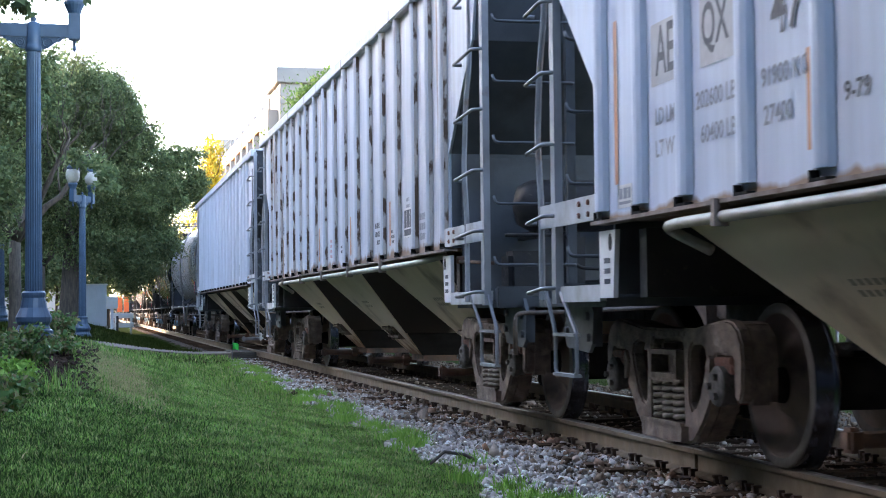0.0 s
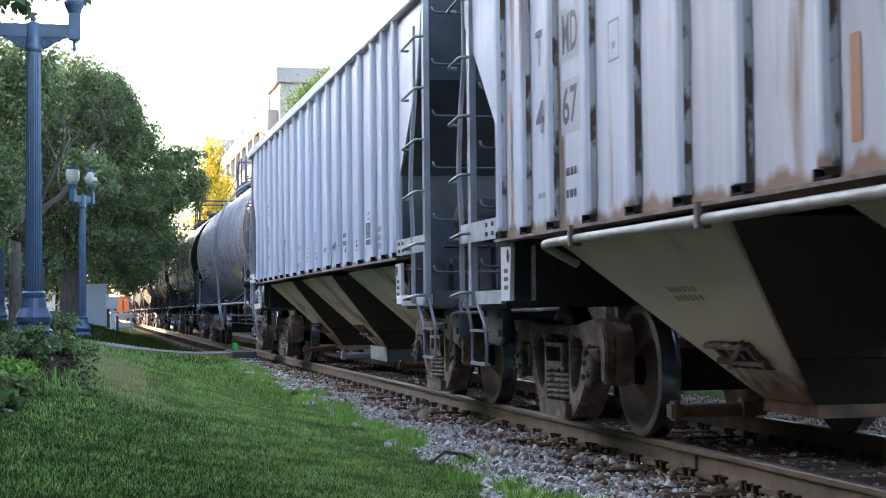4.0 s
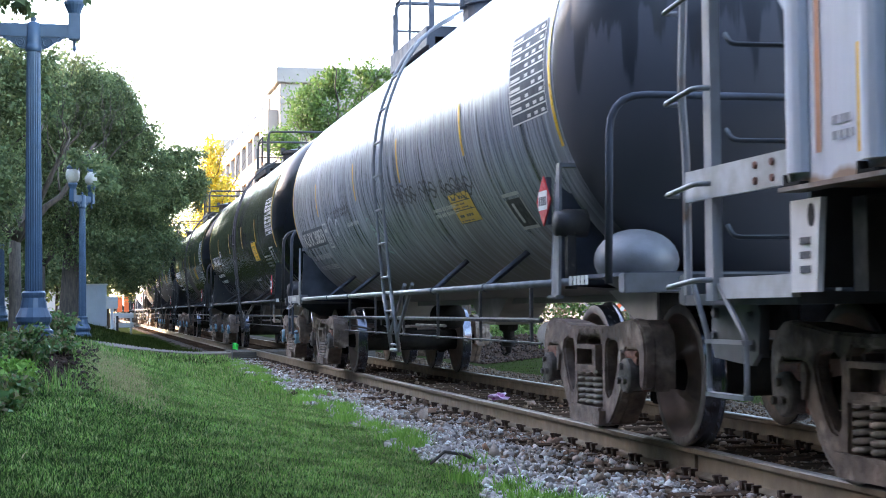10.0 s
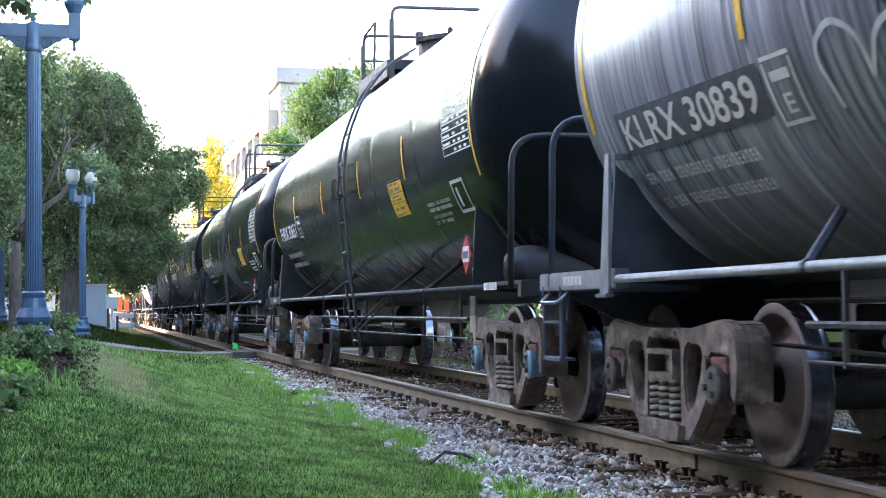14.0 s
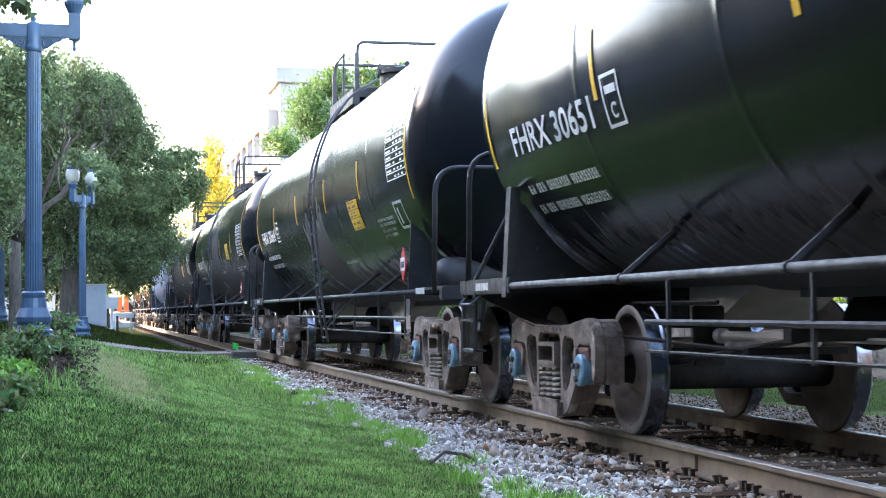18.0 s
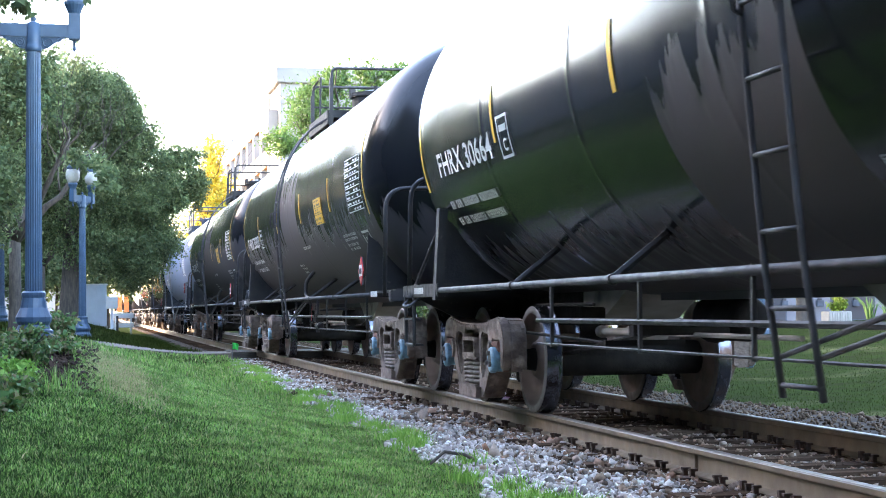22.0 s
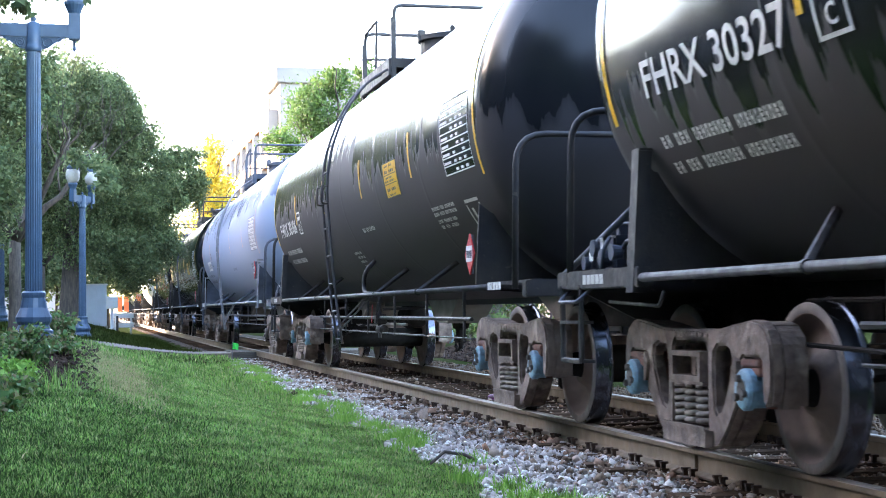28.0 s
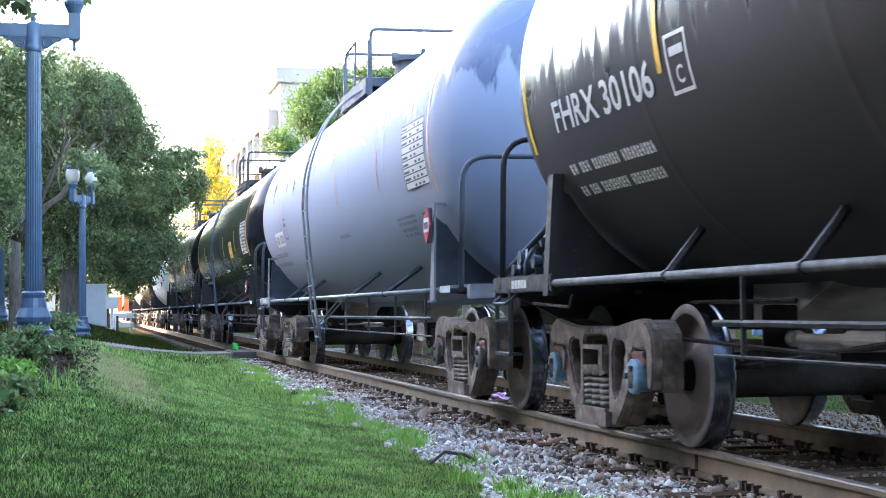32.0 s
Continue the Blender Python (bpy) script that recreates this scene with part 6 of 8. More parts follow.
def edge_x(y):
    """The ragged edge of the lawn beside the ballast."""
    y = np.asarray(y, float)
    return 2.50 + 0.10 * np.interp(y, (7, 14, 22, 34), (-1.0, 0.6, 1.6, 4.6)) + 0.07 * np.sin(y * 1.9) + 0.05 * np.sin(y * 5.3 + 1)


def far_edge(y):
    """The edge of the lawn beyond the track."""
    y = np.asarray(y, float)
    return np.interp(y, (14.0, 17.0, 22.0, 40.0), (7.55, 7.2, 7.0, 7.2)) + 0.06 * np.sin(y * 1.1)


def strip(name, xa, xb, y0, y1, dy, z, mat):
    ys = np.arange(y0, y1, dy)
    L, R = (xa(ys) if callable(xa) else np.full_like(ys, xa)), (xb(ys) if callable(xb) else np.full_like(ys, xb))
    v, f = [], []
    for i, y in enumerate(ys):
        v += [(L[i], y, z), (R[i], y, z), (L[i], y, z - 0.25), (R[i], y, z - 0.25)]
        if i:
            a = 4 * i
            f += [(a - 4, a - 3, a + 1, a), (a - 4, a, a + 2, a - 2), (a - 3, a - 1, a + 3, a + 1)]
    me = bpy.data.meshes.new(name)
    me.from_pydata(v, [], f)
    return placed(name, me, M[mat])


tagged(strip("track_bed", lambda y: edge_x(y) - 0.05, lambda y: far_edge(y) + 0.05, -30, 320, 0.5, BED + 0.004, "bed"), "bed of grey crushed stone under the track", "track bed", kind="structure")


# ---- rails, ties and fastenings ----
def rail(x, y0, y1):
    prof = [(-0.068, -0.175), (0.068, -0.175), (0.068, -0.163), (0.014, -0.143), (0.010, -0.135), (0.010, -0.052), (0.016, -0.043), (0.036, -0.036), (0.037, -0.008), (0.030, 0.0),
            (-0.030, 0.0), (-0.037, -0.008), (-0.036, -0.036), (-0.016, -0.043), (-0.010, -0.052), (-0.010, -0.135), (-0.014, -0.143), (-0.068, -0.163)]
    bm = bmesh.new()
    prism(bm, [(x + a, b) for a, b in prof], y0, y1, "y")
    ob = part("rail", bm, M["rail"], track)
    ob.data.materials.append(M["rail_top"])
    for p in ob.data.polygons:
        if p.normal.z > 0.6 and p.center.z > -0.02:
            p.material_index = 1
    return ob


track = tagged(new("railway_track"), "single railway track of rusted rails on dark ties", "track", kind="structure")
JOINT = 9.66
for x, js in ((RAIL_X, (-25, JOINT, 34.0, 320)), (RAIL_X + GAUGE, (-25, 4.2, 28.0, 320))):
    for a, b in zip(js, js[1:]):
        rail(x, a + 0.004, b - 0.004)
rnd = random.Random(11)
TIE = [simple(lambda bm: box(bm, -1.28, 1.28, -0.115, 0.115, -0.17, 0, 0.012), "tie", False, "tie") for _ in range(1)][0]
PLATE = simple(lambda bm: (box(bm, -0.18, 0.18, -0.09, 0.09, 0.0, 0.014), [box(bm, sx - 0.014, sx + 0.014, sy - 0.012, sy + 0.012, 0.0, 0.055) for sx in (-0.095, 0.095) for sy in (-0.055, 0.055)],
                           [box(bm, sx - 0.03, sx + 0.02, sy - 0.017, sy + 0.017, 0.05, 0.066) for sx in (-0.085, 0.095) for sy in (-0.055, 0.055)]), "spike", False, "tie_plate")
ANCHOR = simple(lambda bm: (box(bm, -0.10, 0.10, -0.014, 0.014, -0.045, 0.0), box(bm, -0.105, -0.07, -0.016, 0.016, 0.0, 0.05), box(bm, 0.07, 0.10, -0.016, 0.016, 0.0, 0.04)), "spike", False, "rail_anchor")
y = 2.0
TIE_Y = []
while y < 120:
    TIE_Y.append(y)
    t = placed("tie", TIE, None, track, pose(MID_X + rnd.uniform(-0.06, 0.06), y, -0.166 - rnd.uniform(0, 0.010), rnd.uniform(-0.8, 0.8), rnd.uniform(-0.4, 0.4), rnd.uniform(-1.2, 1.2)))
    if y < 40:
        for x in (RAIL_X, RAIL_X + GAUGE):
            placed("tie_plate", PLATE, None, track, pose(x, y, -0.186, 0, 0, rnd.uniform(-3, 3)))
        if rnd.random() < 0.4:
            placed("rail_anchor", ANCHOR, None, track, pose(RAIL_X, y + 0.14, -0.163))
        if rnd.random() < 0.8:
            placed("rail_anchor", ANCHOR, None, track, pose(RAIL_X + GAUGE, y + 0.14, -0.163))
    y += 0.50 + rnd.uniform(-0.04, 0.04)
# bead of the welded joint round the rail's foot and web
jb = part("weld_bead", boxed(RAIL_X - 0.026, RAIL_X - 0.010, JOINT - 0.014, JOINT + 0.014, -0.150, -0.038, bevel=0.005), M["rail"], track)


# ---- loose stone ----
def stones(name, n, area, size, mat, label, seed, sink=0.3, keep=None):
    """Angular stones strewn by area(rng, n) -> x, y, z, joined in one mesh."""
    rng = np.random.default_rng(seed)
    x, y, z = area(rng, n)
    n = len(x)
    cube = np.array([(a, b, c) for a in (-1, 1) for b in (-1, 1) for c in (-1, 1)], float)
    s = size * rng.lognormal(0, 0.40, n)
    v = cube[None] * (0.35 + 0.65 * rng.random((n, 8, 3)))
    v *= (0.6 + 0.5 * rng.random((n, 1, 3))) * s[:, None, None] / 2
    q = rng.normal(size=(n, 4))
    q /= np.linalg.norm(q, axis=1)[:, None]
    w, a, b, c = q.T
    R = np.stack([np.stack([1 - 2 * (b * b + c * c), 2 * (a * b - c * w), 2 * (a * c + b * w)], -1),
                  np.stack([2 * (a * b + c * w), 1 - 2 * (a * a + c * c), 2 * (b * c - a * w)], -1),
                  np.stack([2 * (a * c - b * w), 2 * (b * c + a * w), 1 - 2 * (a * a + b * b)], -1)], 1)
    v = np.einsum("nij,nkj->nki", R, v)
    v += np.stack([x, y, z + s * (0.5 - sink) * 0.8], -1)[:, None]
    quads = np.array([(0, 1, 3, 2), (4, 6, 7, 5), (0, 4, 5, 1), (2, 3, 7, 6), (0, 2, 6, 4), (1, 5, 7, 3)])
    f = (quads[None] + 8 * np.arange(n)[:, None, None]).reshape(-1, 4)
    return tagged(soup(name, v.reshape(-1, 3), f, mat), label, name.replace("_", " "), kind="stuff")


def soup(name, v, f, mat):
    """A mesh from arrays of points and equal-sided faces."""
    me = bpy.data.meshes.new(name)
    k = f.shape[1]
    me.vertices.add(len(v))
    me.vertices.foreach_set("co", np.ascontiguousarray(v, np.float32).ravel())
    me.loops.add(f.size)
    me.loops.foreach_set("vertex_index", np.ascontiguousarray(f, np.int32).ravel())
    me.polygons.add(len(f))
    me.polygons.foreach_set("loop_start", np.arange(0, f.size, k, dtype=np.int32))
    me.polygons.foreach_set("loop_total", np.full(len(f), k, np.int32))
    me.update(calc_edges=True)
    return placed(name, me, M[mat])


def near_more(rng, n, y0, y1, p=1.6):
    """Distances that thin out with depth."""
    t = rng.random(n)
    return y0 + (y1 - y0) * t ** p


def verge(rng, n):
    y = near_more(rng, n, 6.5, 40, 1.8)
    a, b = edge_x(y) - 0.12, np.full(n, RAIL_X - 0.10)
    x = a + (b - a) * rng.random(n)
    ty = np.array(TIE_Y)
    i = np.clip(np.searchsorted(ty, y), 1, len(ty) - 1)
    over = (np.abs(ty[i] - y) < 0.11) | (np.abs(ty[i - 1] - y) < 0.11)
    bare = (x > RAIL_X - 0.58 + 0.25 * np.sin(y * 2.3)) & (rng.random(n) < np.where(over, 0.93, 0.55))
    x, y = x[~bare], y[~bare]
    n = len(x)
    return x, y, np.full(n, BED + 0.008) + 0.03 * np.sin(x * 9 + y * 3) * rng.random(n)


def between(rng, n):
    y = near_more(rng, n, 6.5, 45, 1.5)
    x = RAIL_X + 0.06 + (GAUGE - 0.12) * rng.random(n)
    ty = np.array(TIE_Y)
    near = np.abs(ty[np.clip(np.searchsorted(ty, y), 1, len(ty) - 1)] - y) < 0.11
    near |= np.abs(ty[np.clip(np.searchsorted(ty, y) - 1, 0, len(ty) - 1)] - y) < 0.11
    ok = ~near | (rng.random(n) < 0.16)
    x, y, near = x[ok], y[ok], near[ok]
    return x, y, np.where(near, -0.174, BED + 0.0)


def beyond(rng, n):
    y = near_more(rng, n, 9, 60, 1.4)
    x = RAIL_X + GAUGE + 0.10 + (far_edge(y) - 0.05 - RAIL_X - GAUGE) * rng.random(n)
    return x, y, np.full(n, BED + 0.006)


stones("grey_ballast", 56000, verge, 0.0235, "stones", "loose pale grey crushed stone beside the rail", 1)
stones("rusty_ballast", 26000, between, 0.028, "dark_stones", "dark rust-stained stone between the rails", 2, 0.5)
stones("far_ballast", 15000, beyond, 0.024, "far_stones", "loose brown-grey crushed stone beyond the track", 3)


def by_rail(rng, n):
    y = near_more(rng, n, 6.5, 34, 1.5)
    x = RAIL_X - 0.06 - np.abs(rng.normal(0, 0.42, n))
    return x, y, np.full(n, BED + 0.012)


stones("stained_ballast", 3800, by_rail, 0.034, "dark_stones", "brown-stained stone at the foot of the rail", 4, 0.3)


# ---- lawn ----
def blades(name, n, area, height, width, mat, label, seed, lean=0.5):
    """Grass blades, two triangles each, joined."""
    rng = np.random.default_rng(seed)
    x, y = area(rng, n)
    n = len(x)
    z = gz(x, y)
    h = height * rng.lognormal(0, 0.3, n)
    w = width * (0.7 + 0.6 * rng.random(n))
    a = rng.random(n) * 2 * np.pi
    d = np.stack([np.cos(a), np.sin(a), 0 * a], -1)
    b = rng.random(n) * 2 * np.pi
    tilt = np.stack([np.cos(b), np.sin(b), 0 * b], -1) * (h * lean * rng.random(n))[:, None]
    p = np.stack([x, y, z - 0.006], -1)
    up = np.array([0, 0, 1.0])
    mid = p + tilt * 0.35 + up * (h * 0.6)[:, None]
    tip = p + tilt + up * h[:, None]
    v = np.stack([p - d * w[:, None] / 2, p + d * w[:, None] / 2, mid + d * w[:, None] * 0.35, tip, mid - d * w[:, None] * 0.35], 1).reshape(-1, 3)
    k = 5 * np.arange(n)[:, None]
    faces = np.concatenate([k + [[0, 1, 2]], k + [[0, 2, 4]], k + [[4, 2, 3]]], 0)
    return tagged(soup(name, v, faces, mat), label, "grass", kind="stuff")


def in_view_left(x, y):
    return (x > 0.0 - 0.055 * y - 0.25) & (x < edge_x(y) + 0.06)


def lawn(y0, y1, p):
    def area(rng, n):
        y = y0 + (y1 - y0) * rng.random(n) ** p
        x = -2.6 + 5.6 * rng.random(n)
        bed_ = ((x < -0.08 - 0.03 * (y - 14)) & (y > 13.6) & (y < 21) & (x < 0.05 - 0.10 * np.abs(y - 17)))
        ok = in_view_left(x, y) & ~bed_
        return x[ok], y[ok]
    return area


blades("lawn", 165000, lawn(5.6, 11.0, 1.1), 0.023, 0.0055, "blades", "short mown green lawn beside the track", 21, 1.0)
blades("lawn", 125000, lawn(11.0, 18.5, 1.1), 0.026, 0.008, "blades", "short mown green lawn on the rise", 22, 1.3)
blades("lawn", 38000, lawn(18.5, 36.0, 1.2), 0.055, 0.014, "blades", "short mown green lawn towards the path", 23)


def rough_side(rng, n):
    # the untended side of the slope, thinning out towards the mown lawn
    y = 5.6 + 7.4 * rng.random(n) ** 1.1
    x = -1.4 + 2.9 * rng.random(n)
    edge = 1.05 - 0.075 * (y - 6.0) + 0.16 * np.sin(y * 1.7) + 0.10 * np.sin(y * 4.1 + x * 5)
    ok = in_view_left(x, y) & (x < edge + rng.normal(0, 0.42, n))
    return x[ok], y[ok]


# Coarse growth whose dark tones also carry the tree shade on this slope.
blades("coarse_grass", 110000, rough_side, 0.023, 0.0062, "coarse_blades", "coarse grass and clover, darkened for the slope's shade", 30, 1.2)


def far_lawn(rng, n):
    y = 14 + 38 * rng.random(n)
    x = far_edge(y) - 0.04 + 13.0 * rng.random(n)
    ok = (x / y > 0.25) & (x / y < 0.56) & ((y < 31.2 + 0.6 * np.sin(x * 1.7)) | (x / y > 0.405 + 0.008 * np.sin(y * 2))) & (y < 39)
    return x[ok], y[ok]


def back_lawn(rng, n):
    y = 37.8 + 34 * rng.random(n)
    x = -6 + 8.6 * rng.random(n)
    ok = x > -0.06 * y - 0.3
    return x[ok], y[ok]


# Shade on the two far lawns comes from the darker blade colour.
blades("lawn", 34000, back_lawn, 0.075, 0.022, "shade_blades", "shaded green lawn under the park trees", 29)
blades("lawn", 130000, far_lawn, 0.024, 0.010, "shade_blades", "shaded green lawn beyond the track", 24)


def dry_spots(rng, n):
    y = rng.normal(15.4, 1.3, n)
    x = rng.normal(0.30, 0.15, n) - 0.03 * (y - 15.0)
    ok = in_view_left(x, y) & (x > -0.1)
    return x[ok], y[ok]


blades("dry_grass", 9000, dry_spots, 0.030, 0.007, "dry", "sun-bleached dry grass on the rise", 25, 1.2)


def weed_edge(rng, n):
    c = rng.integers(0, 70, n)
    cy = np.random.default_rng(5).uniform(7.0, 34, 70)
    y = cy[c] + rng.normal(0, 0.10, n)
    x = edge_x(cy)[c] + np.random.default_rng(6).normal(0.0, 0.10, 70)[c] + rng.normal(0, 0.06, n)
    return x, y


blades("weeds", 16000, weed_edge, 0.075, 0.010, "weeds", "bright weeds along the edge of the ballast", 26, 0.9)


def bed_chips(rng, n):
    y = 13.2 + 8.5 * rng.random(n)
    x = -2.4 + 2.5 * rng.random(n)
    return x, y, gz(x, y) + 0.005


stones("bark_mulch", 5500, bed_chips, 0.024, "chips", "brown bark mulch round the lamp and the shrubs", 7, 0.2)
tagged(sheet("mulch_bed", np.arange(-2.6, 0.0, 0.2), np.arange(13.2, 21.6, 0.3), 0.008, "mulch"), "planting bed of brown bark mulch", "planting bed", kind="structure")
tagged(sheet("mulch_bed", np.arange(9.4, 34.0, 0.6), np.arange(39.0, 52, 0.8), 0.012, "mulch"), "planting bed of brown bark mulch", "planting bed", kind="structure")


def bank_sheet():
    """Mulch on the low bank, its edges following the lawn."""
    v, f, k = [], [], 14
    ys = np.arange(30.8, 38.0, 0.4)
    for y in ys:
        a, b = 7.6, 0.41 * y
        for i in range(k):
            x = a + (b - a) * i / (k - 1)
            v.append((x, y, float(gz(x, y)) + 0.015))
    for j in range(len(ys) - 1):
        for i in range(k - 1):
            f.append((j * k + i, j * k + i + 1, j * k + k + i + 1, j * k + k + i))
    me = bpy.data.meshes.new("mulch_bank")
    me.from_pydata(v, [], f)
    return placed("mulch_bank", me, M["mulch"], None, None, "", True)


tagged(bank_sheet(), "low bank of dark bark mulch beyond the track", "planting bed", kind="structure")


def bank_chips(rng, n):
    y = 30.7 + 6.5 * rng.random(n)
    x = 7.6 + (0.415 * y - 7.6) * rng.random(n)
    return x, y, gz(x, y) + 0.015


stones("bark_mulch", 4000, bank_chips, 0.05, "chips", "dark bark chips and stones on the low bank", 8, 0.2)

# ---- path and crossing ----
def path_sheet():
    """The path rises to the crossing on a low ramp."""
    xs, ys = np.arange(-12, 3.31, 0.3), np.arange(36.4, 38.8, 0.4)
    v = [(x, y, max(float(gz(x, y)) + 0.03, -0.045)) for x in xs for y in ys]
    k = len(ys)
    top = len(v)
    v += [(x, ys[0], -0.45) for x in xs]
    f = [(i * k + j, (i + 1) * k + j, (i + 1) * k + j + 1, i * k + j + 1) for i in range(len(xs) - 1) for j in range(k - 1)]
    f += [(top + i, top + i + 1, (i + 1) * k, i * k) for i in range(len(xs) - 1)]
    me = bpy.data.meshes.new("path")
    me.from_pydata(v, [], f)
    return placed("path", me, M["path_dirt"], None, None, "", False)


tagged(path_sheet(), "worn concrete path leading to the crossing", "path", kind="structure")
crossing = tagged(new("track_crossing"), "weathered timber crossing planks between the rails", "crossing", kind="structure")
for x0, x1 in ((3.15, 3.68), (3.88, 4.5), (4.54, 5.18), (5.40, 6.4)):
    part("plank", boxed(x0, x1, 36.3, 38.6, BED, -0.02, bevel=0.01), M["timber"], crossing)
tagged(strip("path_beyond", 12.0, 30, 35.2, 37.8, 1.2, -0.02, "concrete"), "worn concrete path beyond the track", "path", kind="structure")


# ---- foliage ----
def leaves(name, blobs, size, mat, parent=None, seed=0, flat=0.0, shell=0.75, core=0.0):
    """Many small folded leaves in loose clumps. blobs: x, y, z, rx, ry, rz, count."""
    rng = np.random.default_rng(seed)
    P = []
    for (x, y, z, rx, ry, rz, n) in blobs:
        k = max(4, int(n / 26))
        d = rng.normal(size=(k, 3))
        d /= np.linalg.norm(d, axis=1)[:, None]
        r = rng.random(k) ** 0.45
        R = np.array([rx, ry, rz])
        c = d * r[:, None] * R * (shell + 0.16)
        own = rng.integers(0, k, n)
        # each clump is a spray of leaves along its own twig, pointing out and a little down
        twig = d * R + rng.normal(size=(k, 3)) * R * 0.7
        twig[:, 2] -= 0.15 * rz
        twig /= np.linalg.norm(twig, axis=1)[:, None] + 1e-9
        reach = R.mean() * (0.25 + 0.5 * rng.random(k))
        P.append(np.array([x, y, z]) + c[own] + twig[own] * (reach[own] * (rng.random(n) - 0.4))[:, None] + rng.normal(size=(n, 3)) * R * (0.05 + 0.13 * rng.random((k, 1)))[own])
    P = np.concatenate(P)
    n = len(P)
    if core:
        # coarse leaves deep inside each clump close the crown
        Q = []
        for (x, y, z, rx, ry, rz, k) in blobs:
            d = rng.normal(size=(int(k * core), 3))
            d /= np.linalg.norm(d, axis=1)[:, None]
            Q.append(np.array([x, y, z]) + d * (rng.random(len(d)) ** 0.5)[:, None] * np.array([rx, ry, rz]) * 0.72)
        P = np.concatenate([P] + Q)
    m0, n = n, len(P)
    u = rng.normal(size=(n, 3))
    u[:, 2] -= 0.4
    u /= np.linalg.norm(u, axis=1)[:, None]
    t = rng.normal(size=(n, 3))
    t[:, 2] *= 1 - flat
    w = np.cross(u, t)
    w /= np.linalg.norm(w, axis=1)[:, None] + 1e-9
    s = size * rng.lognormal(0, 0.25, n) * np.where(np.arange(n) < m0, 1.0, 1.7)
    nrm = np.cross(u, w) * 0.12
    a, b = P, P + u * s[:, None]
    m = P + u * (0.45 * s)[:, None]
    v = np.stack([a, m + (w * 0.30 + nrm) * s[:, None], b, m + (-w * 0.30 + nrm) * s[:, None]], 1).reshape(-1, 3)
    f = 4 * np.arange(n)[:, None] + np.array([[0, 1, 2, 3]])
    ob = soup(name, v, f, mat)
    ob.parent = parent
    return ob


def limb(bm, p0, p1, r0, r1, rnd, depth=0, ends=None):
    p0, p1 = Vector(p0), Vector(p1)
    n = 6
    L = (p1 - p0).length
    pts = [p0.lerp(p1, i / n) + Vector((rnd.uniform(-1, 1), rnd.uniform(-1, 1), rnd.uniform(-0.6, 0.6))) * (0.05 * L * math.sin(math.pi * i / n)) for i in range(n + 1)]
    tube(bm, pts, lambda t: r0 + (r1 - r0) * t, 9 if depth == 0 else 6)
    if depth < 2:
        for i in range(3 if depth == 0 else 2):
            q = pts[rnd.randint(3, n)]
            d = (p1 - p0).normalized() * L * 0.5 + Vector((rnd.uniform(-1, 1), rnd.uniform(-1, 1), rnd.uniform(-0.2, 0.8))) * L * 0.45
            limb(bm, q, q + d, r1 * 0.8, r1 * 0.25, rnd, depth + 1)


def tree(x, y, fork, top, r, blobs, size, mat, label, seed, limbs=5, lean=(0, 0), spread=2.2, many=2.2):
    """A tapered trunk with limbs, and a crown of leaf clumps."""
    t = tagged(new("tree"), label, "tree", "trees of the park")
    rnd = random.Random(seed)
    z0 = float(gz(x, y)) - 0.1
    bm = bmesh.new()
    f = Vector((x + lean[0], y + lean[1], fork))
    tube(bm, [(x, y, z0), (x, y, z0 + 0.25), Vector((x, y, z0)).lerp(f, 0.5), f], lambda k: r * (1.35 if k == 0 else 1.0 - 0.25 * k), 14)
    for i in range(limbs):
        a = 2 * math.pi * (i + rnd.random() * 0.6) / limbs
        limb(bm, f - Vector((0, 0, 0.15)), f + Vector((math.cos(a) * spread, math.sin(a) * spread, (top - fork) * rnd.uniform(0.35, 0.8))), r * (0.55 if many < 3 else 0.34), r * (0.2 if many < 3 else 0.08), rnd)
    part("trunk", bm, M["bark"], t, "", True)
    if mat == "leaf_dark":
        blobs, size = [(*b[:6], int(b[6] * many)) for b in blobs], size * 0.95 / many ** 0.36
    leaves("crown", blobs, size, mat, t, seed, core=0.2 if mat == "leaf_dark" else 0.0)
    return t


# trees of the park beside the path
tree(-0.6, 50, 2.9, 9.0, 0.34, [(-1.62, 50, 6.97, 1.71, 1.60, 1.80, 4600), (-0.12, 50, 7.34, 1.35, 1.35, 1.44, 4300), (0.81, 50, 6.48, 0.81, 0.81, 1.08, 1900), (1.30, 50, 7.0, 0.45, 0.45, 0.95, 420), (1.15, 50, 6.0, 0.80, 0.80, 1.2, 1500), (0.75, 50, 7.6, 0.6, 0.6, 0.8, 800), (2.2, 50, 5.5, 0.75, 0.7, 0.5, 380), (-0.63, 50, 4.74, 1.98, 1.60, 1.62, 4800),
                                (1.23, 50, 4.41, 1.44, 1.44, 1.08, 3600), (2.42, 50, 4.59, 0.90, 0.90, 0.76, 1500), (2.85, 50, 5.65, 0.70, 0.6, 0.50, 330), (3.25, 50, 4.77, 0.45, 0.45, 0.80, 420), (1.9, 50, 6.3, 0.5, 0.5, 0.6, 170), (0.55, 50, 2.95, 1.62, 1.60, 0.80, 2200), (1.90, 50, 3.02, 0.99, 0.99, 0.81, 1500),
                                (1.45, 49.5, 2.15, 0.76, 0.76, 0.58, 800), (-1.79, 50, 3.40, 1.26, 1.26, 0.60, 900)], 0.15, "leaf_dark", "broad dark green park tree beside the path", 31, 7, (0.1, 0), 1.3, 5.0)
